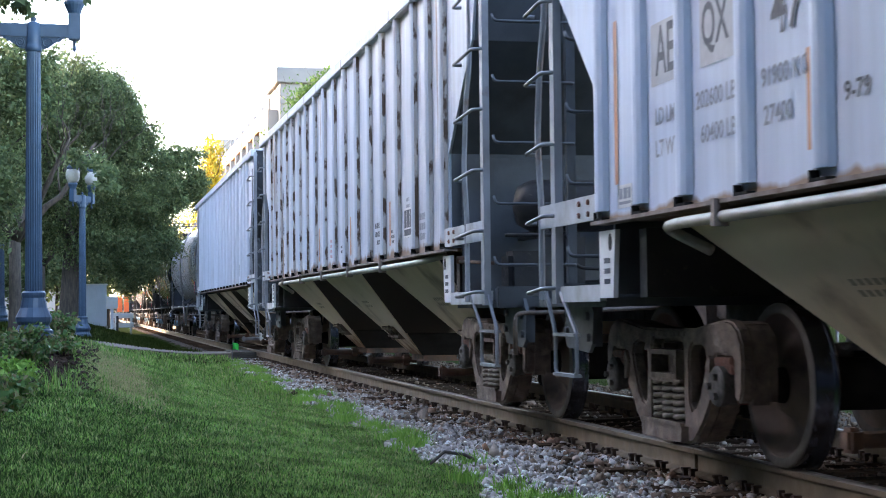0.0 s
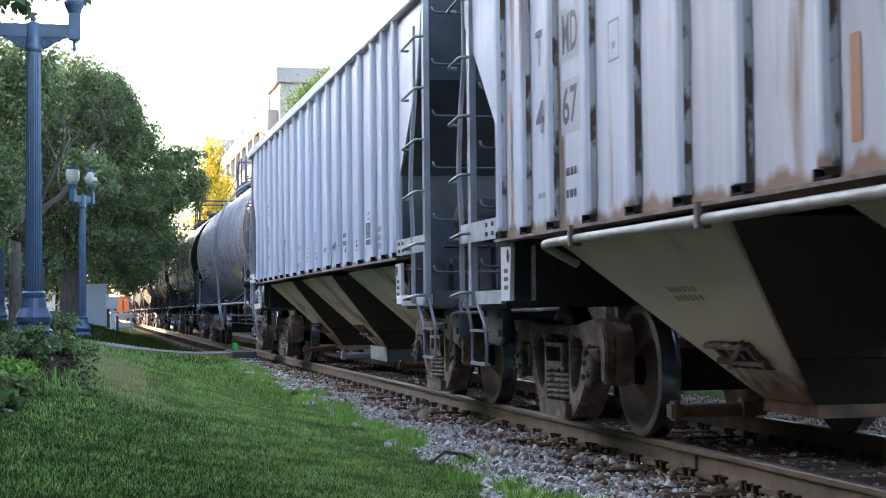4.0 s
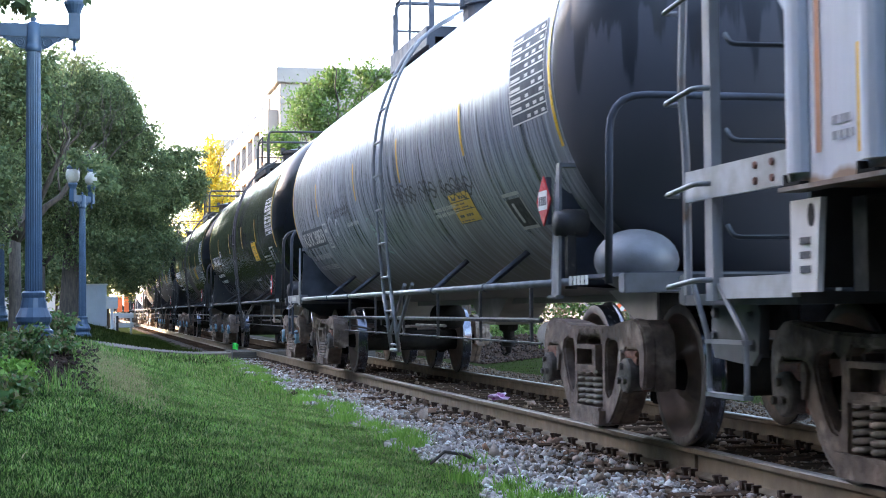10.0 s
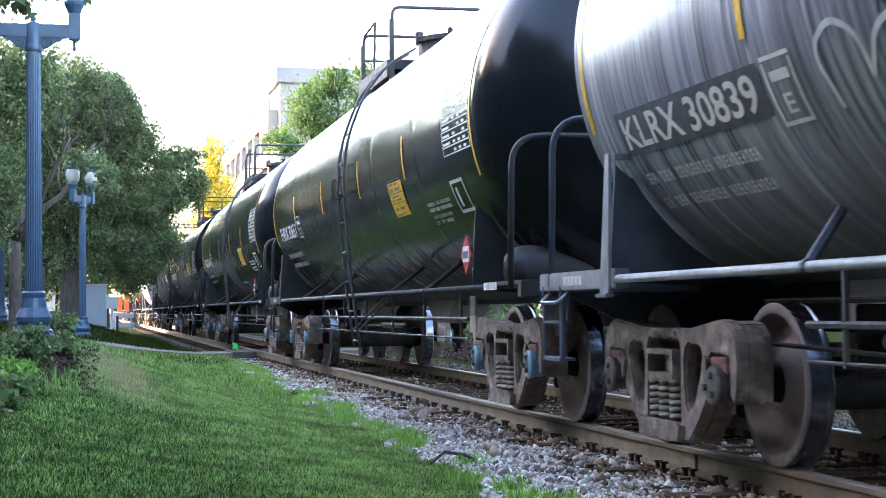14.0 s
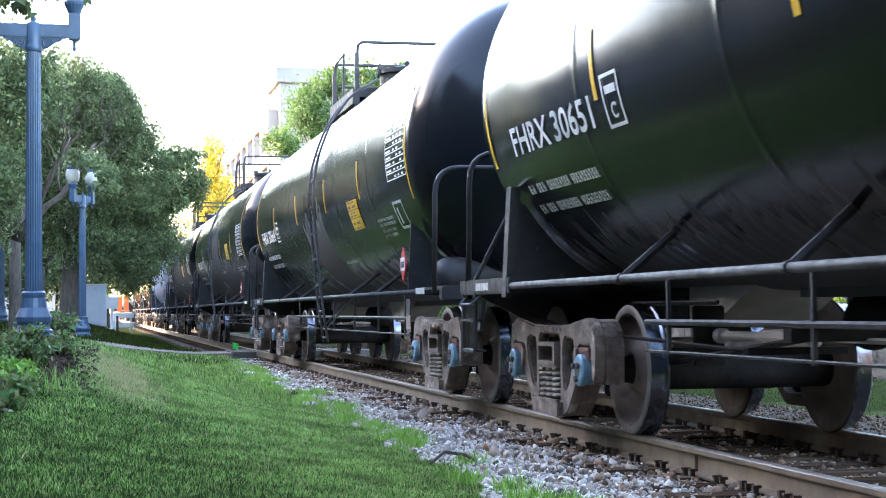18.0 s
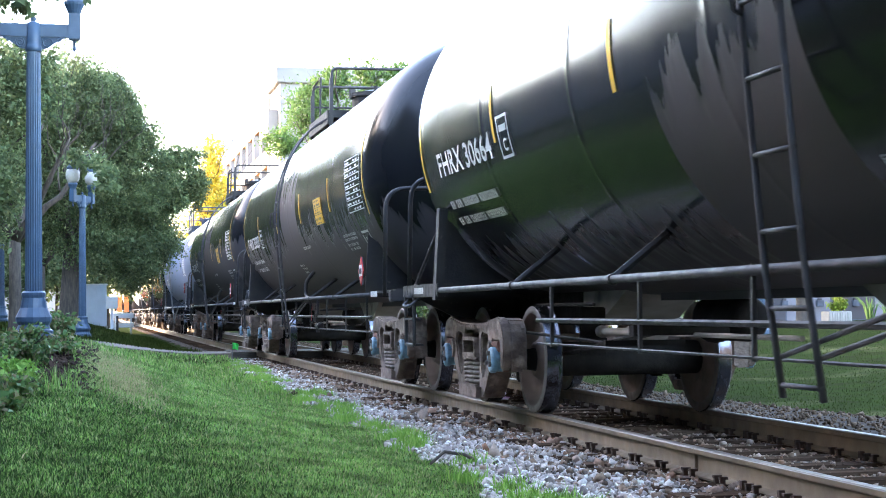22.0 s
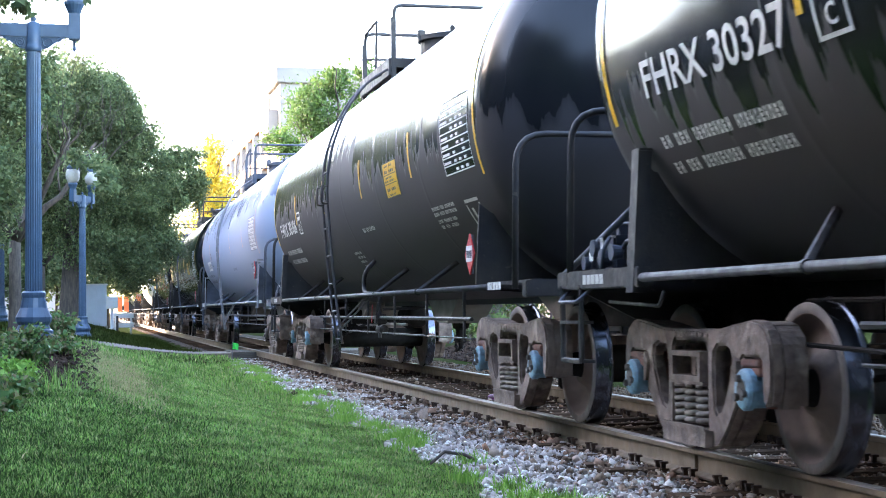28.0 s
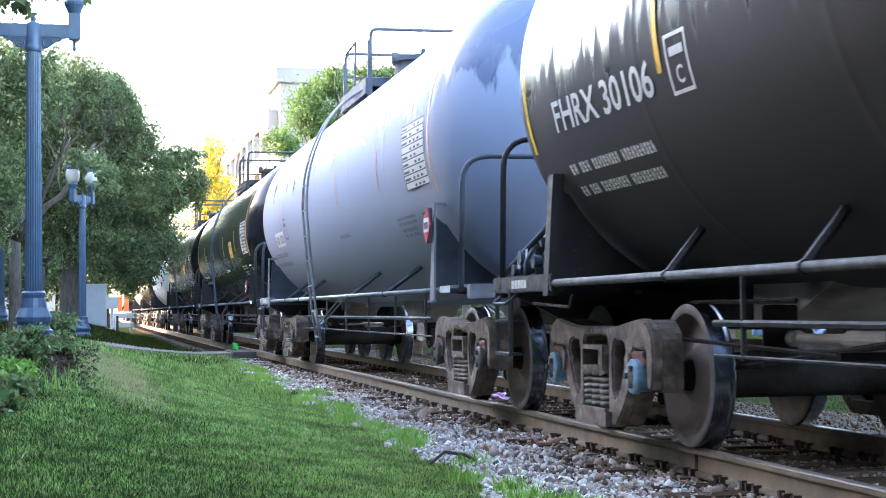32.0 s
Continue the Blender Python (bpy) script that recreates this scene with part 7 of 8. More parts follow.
tree(-2.0, 46, 3.0, 9.0, 0.20, [(-3.0, 44, 6.5, 2.0, 2.0, 2.6, 4200), (-1.6, 44, 7.0, 1.2, 1.4, 1.5, 1700), (-3.6, 43, 3.6, 1.3, 1.3, 1.0, 1100), (-2.4, 43, 4.2, 0.9, 0.8, 1.6, 1400), (0.45, 41.0, 4.35, 0.55, 0.5, 0.45, 130), (-0.1, 41.2, 4.7, 0.5, 0.4, 0.35, 110)], 0.16, "leaf_dark", "dark green park tree with low limbs", 32, 5)
tree(-2.0, 70, 3.0, 8.0, 0.24, [(-2.2, 70, 5.2, 2.4, 2.4, 2.4, 3200), (0.6, 71, 4.6, 2.0, 2.0, 1.7, 2600), (-4.6, 70, 4.4, 2.0, 2.0, 2.0, 2400), (2.6, 72, 4.0, 1.2, 1.4, 1.1, 1200)], 0.2, "leaf_dark", "dark green park tree farther along", 39, 5)
tree(0.9, 88, 2.4, 6.5, 0.2, [(1.2, 88, 3.3, 1.5, 1.2, 1.5, 1700), (2.0, 88, 2.6, 0.9, 1.0, 1.0, 800), (-0.4, 88, 4.2, 1.6, 1.4, 1.6, 1500)], 0.2, "leaf_dark", "dark green park tree by the far crossing", 38, 4, (0, 0), 1.2)
tree(-3.4, 62, 3.4, 8.0, 0.26, [(-3.4, 62, 5.6, 2.6, 2.4, 2.2, 3000), (-0.8, 62, 5.2, 2.4, 2.0, 1.6, 2600), (1.8, 64, 4.4, 1.8, 1.6, 1.4, 1800)], 0.2, "leaf_dark", "dark green park tree farther along", 33, 5)
tree(-3.3, 15.5, 3.3, 8.5, 0.20, [(-3.2, 15.5, 6.6, 2.6, 3.2, 2.4, 3600), (-1.6, 15.0, 5.2, 1.0, 1.6, 0.8, 1100), (-0.62, 14.0, 3.60, 0.20, 0.25, 0.13, 75), (-0.28, 14.1, 3.70, 0.26, 0.25, 0.10, 70), (0.0, 14.0, 3.66, 0.10, 0.15, 0.09, 22), (-0.9, 14.3, 3.9, 0.4, 0.4, 0.3, 200)], 0.085, "leaf_dark", "dark green park tree reaching over the lamp", 34, 6)
# Out of view; added so that its crown shades the near lawn and train.
tree(-4.6, 4.0, 3.6, 9.5, 0.26, [(-4.4, 4, 7.4, 3.6, 4.4, 2.0, 2600), (-2.2, 6.5, 7.0, 2.2, 3.0, 1.3, 1300), (-1.9, 6.6, 4.9, 1.8, 2.4, 0.8, 1500), (-0.6, 4.5, 4.6, 1.2, 2.0, 0.7, 900), (-2.4, 1.0, 7.2, 2.4, 3.0, 1.4, 1200)], 0.3, "leaf_dark", "unseen tall dark green tree of the park row", 36, 6)
tree(-5.2, 26, 3.4, 10, 0.26, [(-5.2, 26, 7.0, 3.0, 3.8, 3.2, 3600)], 0.2, "leaf_dark", "unseen tall dark green tree of the park row", 35, 5)
# autumn trees and the green tree behind the train
tree(7.0, 96, 3.2, 11, 0.2, [(7.1, 96, 9.7, 0.75, 0.9, 1.9, 2100), (6.8, 96, 6.4, 1.5, 1.5, 2.5, 4000), (7.6, 97, 7.6, 1.1, 1.0, 2.0, 2300)], 0.17, "leaf_yellow", "slender tree with yellow autumn leaves", 41, 5, (0, 0), 1.0)
tree(5.6, 118, 2.2, 7, 0.2, [(5.6, 118, 5.2, 1.6, 1.6, 2.6, 3200)], 0.2, "leaf_yellow", "small tree with yellow autumn leaves", 42, 4, (0, 0), 0.8)
tree(9.0, 62, 5.0, 10, 0.2, [(7.34, 62, 7.37, 0.85, 0.85, 0.63, 1500), (8.45, 62, 8.59, 1.07, 1.07, 1.23, 4200), (9.34, 62, 9.72, 0.78, 0.78, 0.78, 1900), (10.80, 62, 9.97, 0.85, 0.85, 0.80, 1700), (11.93, 62, 10.33, 0.63, 0.63, 0.45, 700), (10.2, 62, 8.2, 1.5, 1.2, 1.1, 2600)], 0.12, "leaf_light", "fresh green tree behind the track", 43, 5, (0, 0), 0.7)
tree(11.3, 48, 5.0, 9, 0.16, [(11.4, 48, 8.6, 0.34, 0.4, 0.6, 130), (11.2, 48, 7.3, 0.9, 1.0, 0.8, 300)], 0.15, "leaf_dark", "thin green tree behind the track", 44, 4, (0, 0), 0.7)
tree(15.0, 43.0, 3.0, 9, 0.20, [(15.2, 42.0, 6.6, 4.4, 5.0, 1.8, 6500)], 0.26, "leaf_light", "street tree on the bank beyond the track", 45, 5)
tree(17.75, 38, 3.0, 9, 0.21, [(18.0, 38, 6.8, 5.0, 5.0, 2.0, 4500)], 0.2, "leaf_dark", "street tree on the bank beyond the track", 46, 5)


def shrub(x, y, rx, ry, h, n, size, mat, label, seed, name="shrub"):
    s = tagged(new(name), label, "shrub", "shrubs")
    z = float(gz(x, y))
    rnd = random.Random(seed)
    bm = bmesh.new()
    for i in range(9):
        a = rnd.uniform(0, 6.28)
        tube(bm, [(x + 0.05 * math.cos(a), y + 0.05 * math.sin(a), z - 0.03), (x + rx * 0.4 * math.cos(a), y + ry * 0.4 * math.sin(a), z + h * 0.5), (x + rx * 0.8 * math.cos(a), y + ry * 0.8 * math.sin(a), z + h * rnd.uniform(0.7, 1.0))], lambda k: 0.008 - 0.005 * k, 5)
    part("stems", bm, M["bark"], s)
    leaves("foliage", [(x, y, z + h * 0.52, rx, ry, h * 0.5, n), (x + rx * 0.3, y, z + h * 0.75, rx * 0.5, ry * 0.5, h * 0.35, n // 4)], size, mat, s, seed)
    return s


shrub(-0.62, 15.0, 0.30, 0.40, 0.30, 2400, 0.05, "leaf_bush", "leafy green shrub in the mulch bed", 51)
shrub(-0.30, 16.4, 0.18, 0.3, 0.20, 1000, 0.05, "leaf_bush", "leafy green shrub in the mulch bed", 52)
shrub(-1.0, 14.4, 0.36, 0.4, 0.30, 1500, 0.05, "leaf_bush", "leafy green shrub in the mulch bed", 53)
shrub(-0.58, 13.5, 0.20, 0.25, 0.16, 600, 0.05, "weeds", "low bright plant at the edge of the mulch", 54)
shrub(-0.62, 12.4, 0.30, 0.40, 0.13, 900, 0.05, "leaf_bush", "low leafy weeds at the edge of the bed", 56)
shrub(-0.70, 11.3, 0.26, 0.40, 0.11, 700, 0.05, "leaf_bush", "low leafy weeds at the edge of the bed", 57)
shrub(-0.42, 20.2, 0.22, 0.3, 0.32, 800, 0.06, "leaf_bush", "leafy green shrub behind the lamp", 55)
for i, (x, y, r, h, n, m) in enumerate(((9.6, 41, 0.6, 0.7, 700, "leaf_bush"), (11.2, 44, 0.7, 0.8, 800, "leaf_light"), (12.6, 46, 0.7, 0.8, 800, "leaf_light"), (17.0, 46, 0.8, 0.9, 900, "leaf_bush"), (18.6, 46, 0.7, 0.9, 800, "leaf_bush"))):
    shrub(x, y, r, r, h, n, 0.09, m, "green shrub on the planted bank beyond the track", 60 + i)


bank = tagged(new("shrub_bank"), "dense green shrubs along the bank beyond the track", "shrubs")
leaves("foliage", [(9.0 + 1.6 * i, 53 + 0.6 * (i % 3), 1.2 + 0.5 * (i % 2), 1.4, 1.0, 1.5, 3200) for i in range(8)], 0.12, "leaf_bush", bank, 92)


def litter(rng, n):
    y = 6.0 + 14 * rng.random(n)
    x = -1.2 + 3.8 * rng.random(n)
    ok = in_view_left(x, y)
    return x[ok], y[ok]


blades("fallen_leaves", 420, litter, 0.026, 0.016, "dry", "dry brown leaves scattered on the lawn", 27, 1.6)


def tall_edge(rng, n):
    y = rng.normal(13.3, 0.45, n)
    x = rng.normal(-0.35, 0.22, n)
    return x, y


blades("tall_grass", 260, tall_edge, 0.13, 0.008, "blades", "long untrimmed grass at the edge of the bed", 28, 0.9)


# ---- street lamps ----
def fluted(bm, z0, z1, r0, r1, n=20):
    rows = []
    for z, r in ((z0, r0), (z1, r1)):
        row = []
        for i in range(n * 4):
            a = 2 * math.pi * i / (n * 4)
            k = r * (1.0 if i % 4 < 2 else 0.925)
            row.append(bm.verts.new((k * math.cos(a), k * math.sin(a), z)))
        rows.append(row)
    m = n * 4
    for i in range(m):
        bm.faces.new((rows[0][i], rows[0][(i + 1) % m], rows[1][(i + 1) % m], rows[1][i]))
    bm.faces.new(rows[0][::-1])
    bm.faces.new(rows[1])


LAMP_PARTS = {}


def street_lamp(x, y, z, turn, label):
    """A fluted post on a bell base, with a crossbar, scroll brackets and two globes."""
    lamp = tagged(new("street_lamp"), label, "street lamp", "street lamps")
    lamp.matrix_basis = pose(x, y, z, 0, 0, turn)

    def add(name, build, at=None, mat="lamp", smooth=False, lab=""):
        if name not in LAMP_PARTS:
            LAMP_PARTS[name] = simple(build, mat, smooth, name)
        return placed(name, LAMP_PARTS[name], None, lamp, at, lab)
    add("base", lambda bm: (lathe(bm, [(-0.05, 0.22), (0.10, 0.22), (0.11, 0.195), (0.16, 0.175), (0.20, 0.20), (0.25, 0.205), (0.29, 0.185), (0.36, 0.15), (0.47, 0.128), (0.50, 0.135), (0.53, 0.135), (0.55, 0.115)], "z", 16)), None, "lamp", False)
    add("shaft", lambda bm: fluted(bm, 0.54, 3.32, 0.098, 0.078))
    add("capital", lambda bm: lathe(bm, [(3.30, 0.080), (3.32, 0.095), (3.36, 0.098), (3.38, 0.085), (3.42, 0.082), (3.635, 0.082), (3.65, 0.045), (3.66, 0.025), (3.68, 0.036), (3.70, 0.034), (3.725, 0.01)], "z", 16), None, "lamp", True)
    add("crossbar", lambda bm: box(bm, -0.45, 0.45, -0.035, 0.035, 3.475, 3.63, 0.008))
    for k in (0, 180):
        at = pose(0, 0, 0, 0, 0, k)
        br = add("bracket", lambda bm: (prism(bm, [(0.08, 3.478), (0.37, 3.478), (0.30, 3.445), (0.22, 3.40), (0.16, 3.35), (0.10, 3.34), (0.08, 3.36)], -0.012, 0.012, "y"),
                                        [tube(bm, [(0.155 + 0.062 * (1 - i / 26) * math.cos(i * 0.6), sy, 3.41 + 0.062 * (1 - i / 26) * math.sin(i * 0.6)) for i in range(24)], 0.010, 5) for sy in (-0.02, 0.02)],
                                        [tube(bm, [(0.285 + 0.028 * (1 - i / 20) * math.cos(i * 0.7), sy, 3.452 + 0.028 * (1 - i / 20) * math.sin(i * 0.7)) for i in range(18)], 0.007, 5) for sy in (-0.02, 0.02)]), at)
        arm = add("arm", lambda bm: (box(bm, 0.39, 0.53, -0.07, 0.07, 3.45, 3.76, 0.012), lathe_at(bm, [(3.76, 0.072), (3.80, 0.085), (3.86, 0.115), (3.89, 0.12), (3.93, 0.105)], (0.46, 0)), lathe_at(bm, [(3.32, 0.01), (3.345, 0.024), (3.37, 0.022), (3.40, 0.012), (3.46, 0.03)], (0.46, 0))), at)
        add("globe", lambda bm: lathe_at(bm, [(3.92, 0.10), (3.99, 0.155), (4.09, 0.18), (4.19, 0.175), (4.27, 0.15)], (0.46, 0), 24), at, "globe", True, "milky white lamp globe")
        add("globe_cap", lambda bm: lathe_at(bm, [(4.27, 0.155), (4.30, 0.16), (4.36, 0.12), (4.41, 0.08), (4.45, 0.035), (4.48, 0.045), (4.52, 0.01)], (0.46, 0), 20), at, "lamp", True)
    return lamp


def lathe_at(bm, prof, at, n=16):
    before = set(bm.verts)
    lathe(bm, prof, "z", n)
    bmesh.ops.translate(bm, verts=[v for v in bm.verts if v not in before], vec=(at[0], at[1], 0))


street_lamp(-0.62, 19.0, 0.60, 0, "blue-grey cast street lamp on the mulch bed")
street_lamp(-0.165, 42.0, float(gz(-0.165, 42)), 60, "blue-grey cast street lamp beside the path")
street_lamp(-2.72, 53.0, float(gz(-2.72, 53)), 10, "blue-grey cast street lamp among the trees")
street_lamp(15.2, 34.8, float(gz(15.2, 34.8)), 20, "blue-grey cast street lamp beyond the track")


# ---- buildings ----
def garage():
    """Parking building along the track: open decks between brick-clad bands."""
    b = tagged(new("parking_garage"), "orange brick parking garage with open decks", "building")
    x0, y0, y1 = 12.0, 109.0, 170.0
    # A solid block; its dark colour stands for shade inside the open decks.
    part("core", boxed(x0 + 1.2, x0 + 30, y0 + 0.4, y1, 0, 14.2), M["deck"], b, "solid core coloured dark for the decks' inner shade")
    for i in range(5):
        z = 0.4 + i * 3.0
        part("spandrel", boxed(x0, x0 + 0.35, y0, y1, z + 1.5, z + 2.65, bevel=0.02), M["brick"], b)
        part("end_spandrel", boxed(x0 + 0.35, x0 + 30, y0, y0 + 0.35, z + 1.5, z + 2.65, bevel=0.02), M["concrete_wall"], b)
    for k in range(14):
        part("column", boxed(x0 - 0.06, x0 + 0.5, y0 + k * 5 - 0.02, y0 + k * 5 + 0.75, 0, 15.4, bevel=0.02), M["concrete_wall"], b)
    part("parapet_rail", tubed([(x0 + 0.2, y0, 16.1), (x0 + 0.2, y1, 16.1)], 0.05, 6), M["frame_grey"], b)
    for k in range(4):
        lp = part("roof_lamp_post", tubed([(x0 + 3, y0 + 4 + 15 * k, 14), (x0 + 3, y0 + 4 + 15 * k, 19.5)], 0.07, 6), M["pipe_grey"], b)
    return b


garage()
# Two unseen walls, added in the west to block low sun and sky.
tagged(part("wall_west", boxed(-15.4, -15.0, -24, 96, -1, 11.5), M["dull_green"]), "unseen dark wall added to keep the low sun off the train", "wall", kind="structure")
tagged(part("wall_west", boxed(-14.9, -14.4, -24, 11, -1, 20), M["dull_green"]), "unseen tall dark wall added to dim the near lawn and train", "wall", kind="structure")
# unseen walls added to cut skylight from behind the camera and the east, with a gap where the track runs through
for x0, x1, z0 in ((-15.4, 1.9, -1), (7.2, 60, -1)):
    tagged(part("wall_south", boxed(x0, x1, -24.5, -24.0, z0, 4.5), M["dull_brick"]), "unseen brick wall added behind the camera, open at the track", "wall", kind="structure")
# Added close behind the camera, out of view, to darken what faces it.
tagged(part("wall_south", boxed(-14.4, 1.5, -5.3, -5.0, -1, 11), M["dull_green"]), "unseen tall dark wall added to shade faces towards the camera", "wall", kind="structure")
tagged(part("wall_east", boxed(60, 60.5, -24, 76, -1, 15), M["dull_brick"]), "unseen brick wall added to cut skylight from the east", "wall", kind="structure")
hedge = tagged(new("hedge"), "dark clipped hedge behind the park trees", "hedge")
leaves("foliage", [(-10.5 + 1.1 * i, 84 + (i % 3), 3.0 + 0.6 * (i % 2), 1.4, 1.0, 1.7, 1900) for i in range(11)], 0.22, "leaf_dark", hedge, 91)
for i in range(11):
    part("stem", tubed([(-10.5 + 1.1 * i, 84 + (i % 3), -0.2), (-10.4 + 1.1 * i, 84 + (i % 3), 3.0)], 0.07, 6), M["bark"], hedge)


def block(name, x0, x1, y0, y1, h, label, rows, cols, ledge=True, mat="concrete_wall"):
    b = tagged(new(name), label, "building")
    part("wall", boxed(x0, x1, y0, y1, -0.5, h, bevel=0.05), M[mat], b)
    part("parapet", boxed(x0 - 0.25, x1 + 0.25, y0 - 0.25, y1 + 0.25, h + 0.004, h + 1.0, bevel=0.05), M[mat], b)
    if ledge:
        part("ledge", boxed(x0 - 0.7, x0 - 0.004, y0 + 1, y1, h - 3.2, h - 1.6, bevel=0.05), M[mat], b)
    for r in range(rows):
        for c in range(cols):
            xa = x0 + (c + 0.25) * (x1 - x0) / cols
            xb = x0 + (c + 0.75) * (x1 - x0) / cols
            z = h - 5.5 - r * 3.4
            w = part("window", boxed(xa, xb, y0 - 0.06, y0 - 0.004, z, z + 1.7), M["frame_grey"], b)
            part("pane", boxed(xa + 0.08, xb - 0.08, y0 - 0.09, y0 - 0.064, z + 0.08, z + 1.62), M["tank_black"], w)
    return b


tower = block("stair_tower", 12.05, 19.0, 103.0, 108.9, 15.6, "pale grey precast concrete stair tower of the garage", 0, 1, True, "tower_wall")
for x in (12.75, 13.9, 15.2, 16.6):
    part("pilaster", boxed(x, x + 0.22, 102.88, 102.996, -0.4, 14.2, bevel=0.02), M["tower_wall"], tower)
part("cornice", boxed(12.0, 19.05, 102.9, 102.996, 14.25, 14.5, bevel=0.02), M["tower_wall"], tower)
block("office_building", 19.6, 32, 250, 290, 26.6, "pale grey concrete office building far behind", 5, 4, False)
block("low_building", -46, -1.2, 130, 150, 4.4, "low pale building beyond the park trees", 0, 1, False)
block("street_building", 26, 70, 76, 100, 9.0, "pale building across the street beyond the track", 2, 9, False, "house_wall")


# ---- signal cabinets and street furniture at the far end ----
def cabinet(x, y, w, d, h, mat, label, name="signal_cabinet"):
    c = tagged(new(name), label, "cabinet", "trackside cabinets")
    z = float(gz(x, y)) - 0.02
    part("plinth", boxed(x - w / 2 - 0.05, x + w / 2 + 0.05, y - d / 2 - 0.05, y + d / 2 + 0.05, z - 0.1, z + 0.12), M["concrete"], c)
    part("body", boxed(x - w / 2, x + w / 2, y - d / 2, y + d / 2, z + 0.12, z + h, bevel=0.02), M[mat], c)
    part("door", boxed(x - w / 2 + 0.06, x - 0.01, y - d / 2 - 0.02, y - d / 2 - 0.002, z + 0.22, z + h - 0.1, bevel=0.006), M[mat], c)
    part("door", boxed(x + 0.01, x + w / 2 - 0.06, y - d / 2 - 0.02, y - d / 2 - 0.002, z + 0.22, z + h - 0.1, bevel=0.006), M[mat], c)
    part("cap", boxed(x - w / 2 - 0.06, x + w / 2 + 0.06, y - d / 2 - 0.06, y + d / 2 + 0.06, z + h + 0.002, z + h + 0.07, bevel=0.02), M["barrier_white"], c)
    return c


cabinet(0.32, 74, 0.90, 0.8, 1.95, "cabinet", "pale blue-grey signal cabinet beside the track")
case = tagged(new("signal_case"), "small white signal case on a grey post", "cabinet", "trackside cabinets")
cz = float(gz(0.98, 72))
part("post", tubed([(0.98, 72, cz - 0.1), (0.98, 72, 1.1)], 0.07, 10), M["cabinet"], case)
part("body", boxed(0.73, 1.23, 71.85, 72.15, 1.06, 1.60, bevel=0.02), M["barrier_white"], case)
part("door", boxed(0.77, 1.19, 71.83, 71.848, 1.10, 1.56, bevel=0.005), M["barrier_white"], case)
part("plinth", boxed(0.72, 1.24, 71.75, 72.25, cz - 0.05, cz + 0.14, bevel=0.02), M["barrier_white"], case)
bar = tagged(new("concrete_barrier"), "white two-rail barrier beside the crossing street", "barrier")
for z in (0.20, 0.64):
    part("rail", boxed(1.08, 2.02, 76.0, 76.12, z, z + 0.23, bevel=0.015), M["barrier_white"], bar)
for x in (1.2, 1.9):
    part("post", boxed(x - 0.05, x + 0.05, 76.125, 76.24, -0.25, 0.9, bevel=0.01), M["barrier_white"], bar)
wp = tagged(new("whistle_post"), "dark bollard beside the cabinets", "bollard")
part("post", tubed([(1.11, 66, float(gz(1.11, 66)) - 0.1), (1.11, 66, 0.76)], 0.05, 8), M["frame_black"], wp)
for x in (2.15, 2.62):
    sg = tagged(new("road_work_sign"), "plain orange road work sign on a post", "sign", "road work signs")
    part("panel", boxed(x - 0.17, x + 0.17, 117.9, 117.95, 0.95, 2.05, bevel=0.01), M["barrier_orange"], sg)
    part("post", tubed([(x, 118, -0.3), (x, 118, 2.05)], 0.03, 6), M["pipe_grey"], sg)


def barricade(x, y, turn, label):
    b = tagged(new("barricade"), label, "barricade", "road barricades")
    b.matrix_basis = pose(x, y, float(gz(x, y)), 0, 0, turn)
    for z in (0.26, 0.90):
        bd = part("board", boxed(-0.78, 0.78, -0.02, 0.02, z, z + 0.22), M["barrier_white"], b)
        for i in range(5):
            a = -0.76 + i * 0.30
            part("stripe", prismed([(a, z), (a + 0.15, z), (min(a + 0.31, 0.78), z + 0.22), (a + 0.16, z + 0.22)], -0.024, -0.021, "y"), M["barrier_orange"], bd)
    for x0 in (-0.62, 0.62):
        part("leg", boxed(x0 - 0.025, x0 + 0.025, 0.024, 0.06, 0.0, 1.15), M["pipe_grey"], b)
        part("foot", boxed(x0 - 0.03, x0 + 0.03, -0.4, 0.4, 0.0, 0.04), M["pipe_grey"], b)
    return b


barricade(15.8, 45.0, -18, "orange and white striped road barricade")


def planter(x, y, w, d, h, label):
    p = tagged(new("planter"), label, "planter")
    z = float(gz(x, y)) - 0.02
    part("box", boxed(x - w / 2, x + w / 2, y - d / 2, y + d / 2, z, z + h, bevel=0.015), M["concrete"], p)
    for i in range(9):
        a = x - w / 2 + (i + 0.5) * w / 9
        part("rib", boxed(a - 0.02, a + 0.02, y - d / 2 - 0.03, y - d / 2 - 0.002, z + 0.02, z + h - 0.03), M["concrete"], p)
    shrub(x + 0.05, y, w * 0.5, 0.25, 0.32, 900, 0.08, "leaf_fresh", "bright yellow-green plant in a ribbed planter", 81, "potted_plant").location = (0, 0, h - 0.02)
    return p


planter(18.65, 38.0, 0.62, 0.5, 0.30, "ribbed pale concrete planter beside the lawn")


def spiky(x, y, n, h, label, seed):
    """A clump of stiff sword leaves."""
    s = tagged(new("sword_plant"), label, "plant")
    rnd = random.Random(seed)
    z = float(gz(x, y))
    for i in range(n):
        a, l = rnd.uniform(0, 6.283), h * rnd.uniform(0.6, 1.0)
        out = rnd.uniform(0.1, 0.8) * l
        bm = bmesh.new()
        c, sn = math.cos(a), math.sin(a)
        tube(bm, [(x + 0.06 * c, y + 0.06 * sn, z - 0.03), (x + 0.4 * out * c, y + 0.4 * out * sn, z + 0.6 * l), (x + out * c, y + out * sn, z + l * 0.9)], lambda k: 0.022 * (1 - 0.9 * k), 4)
        part("blade", bm, M["leaf_bush"], s)
    return s


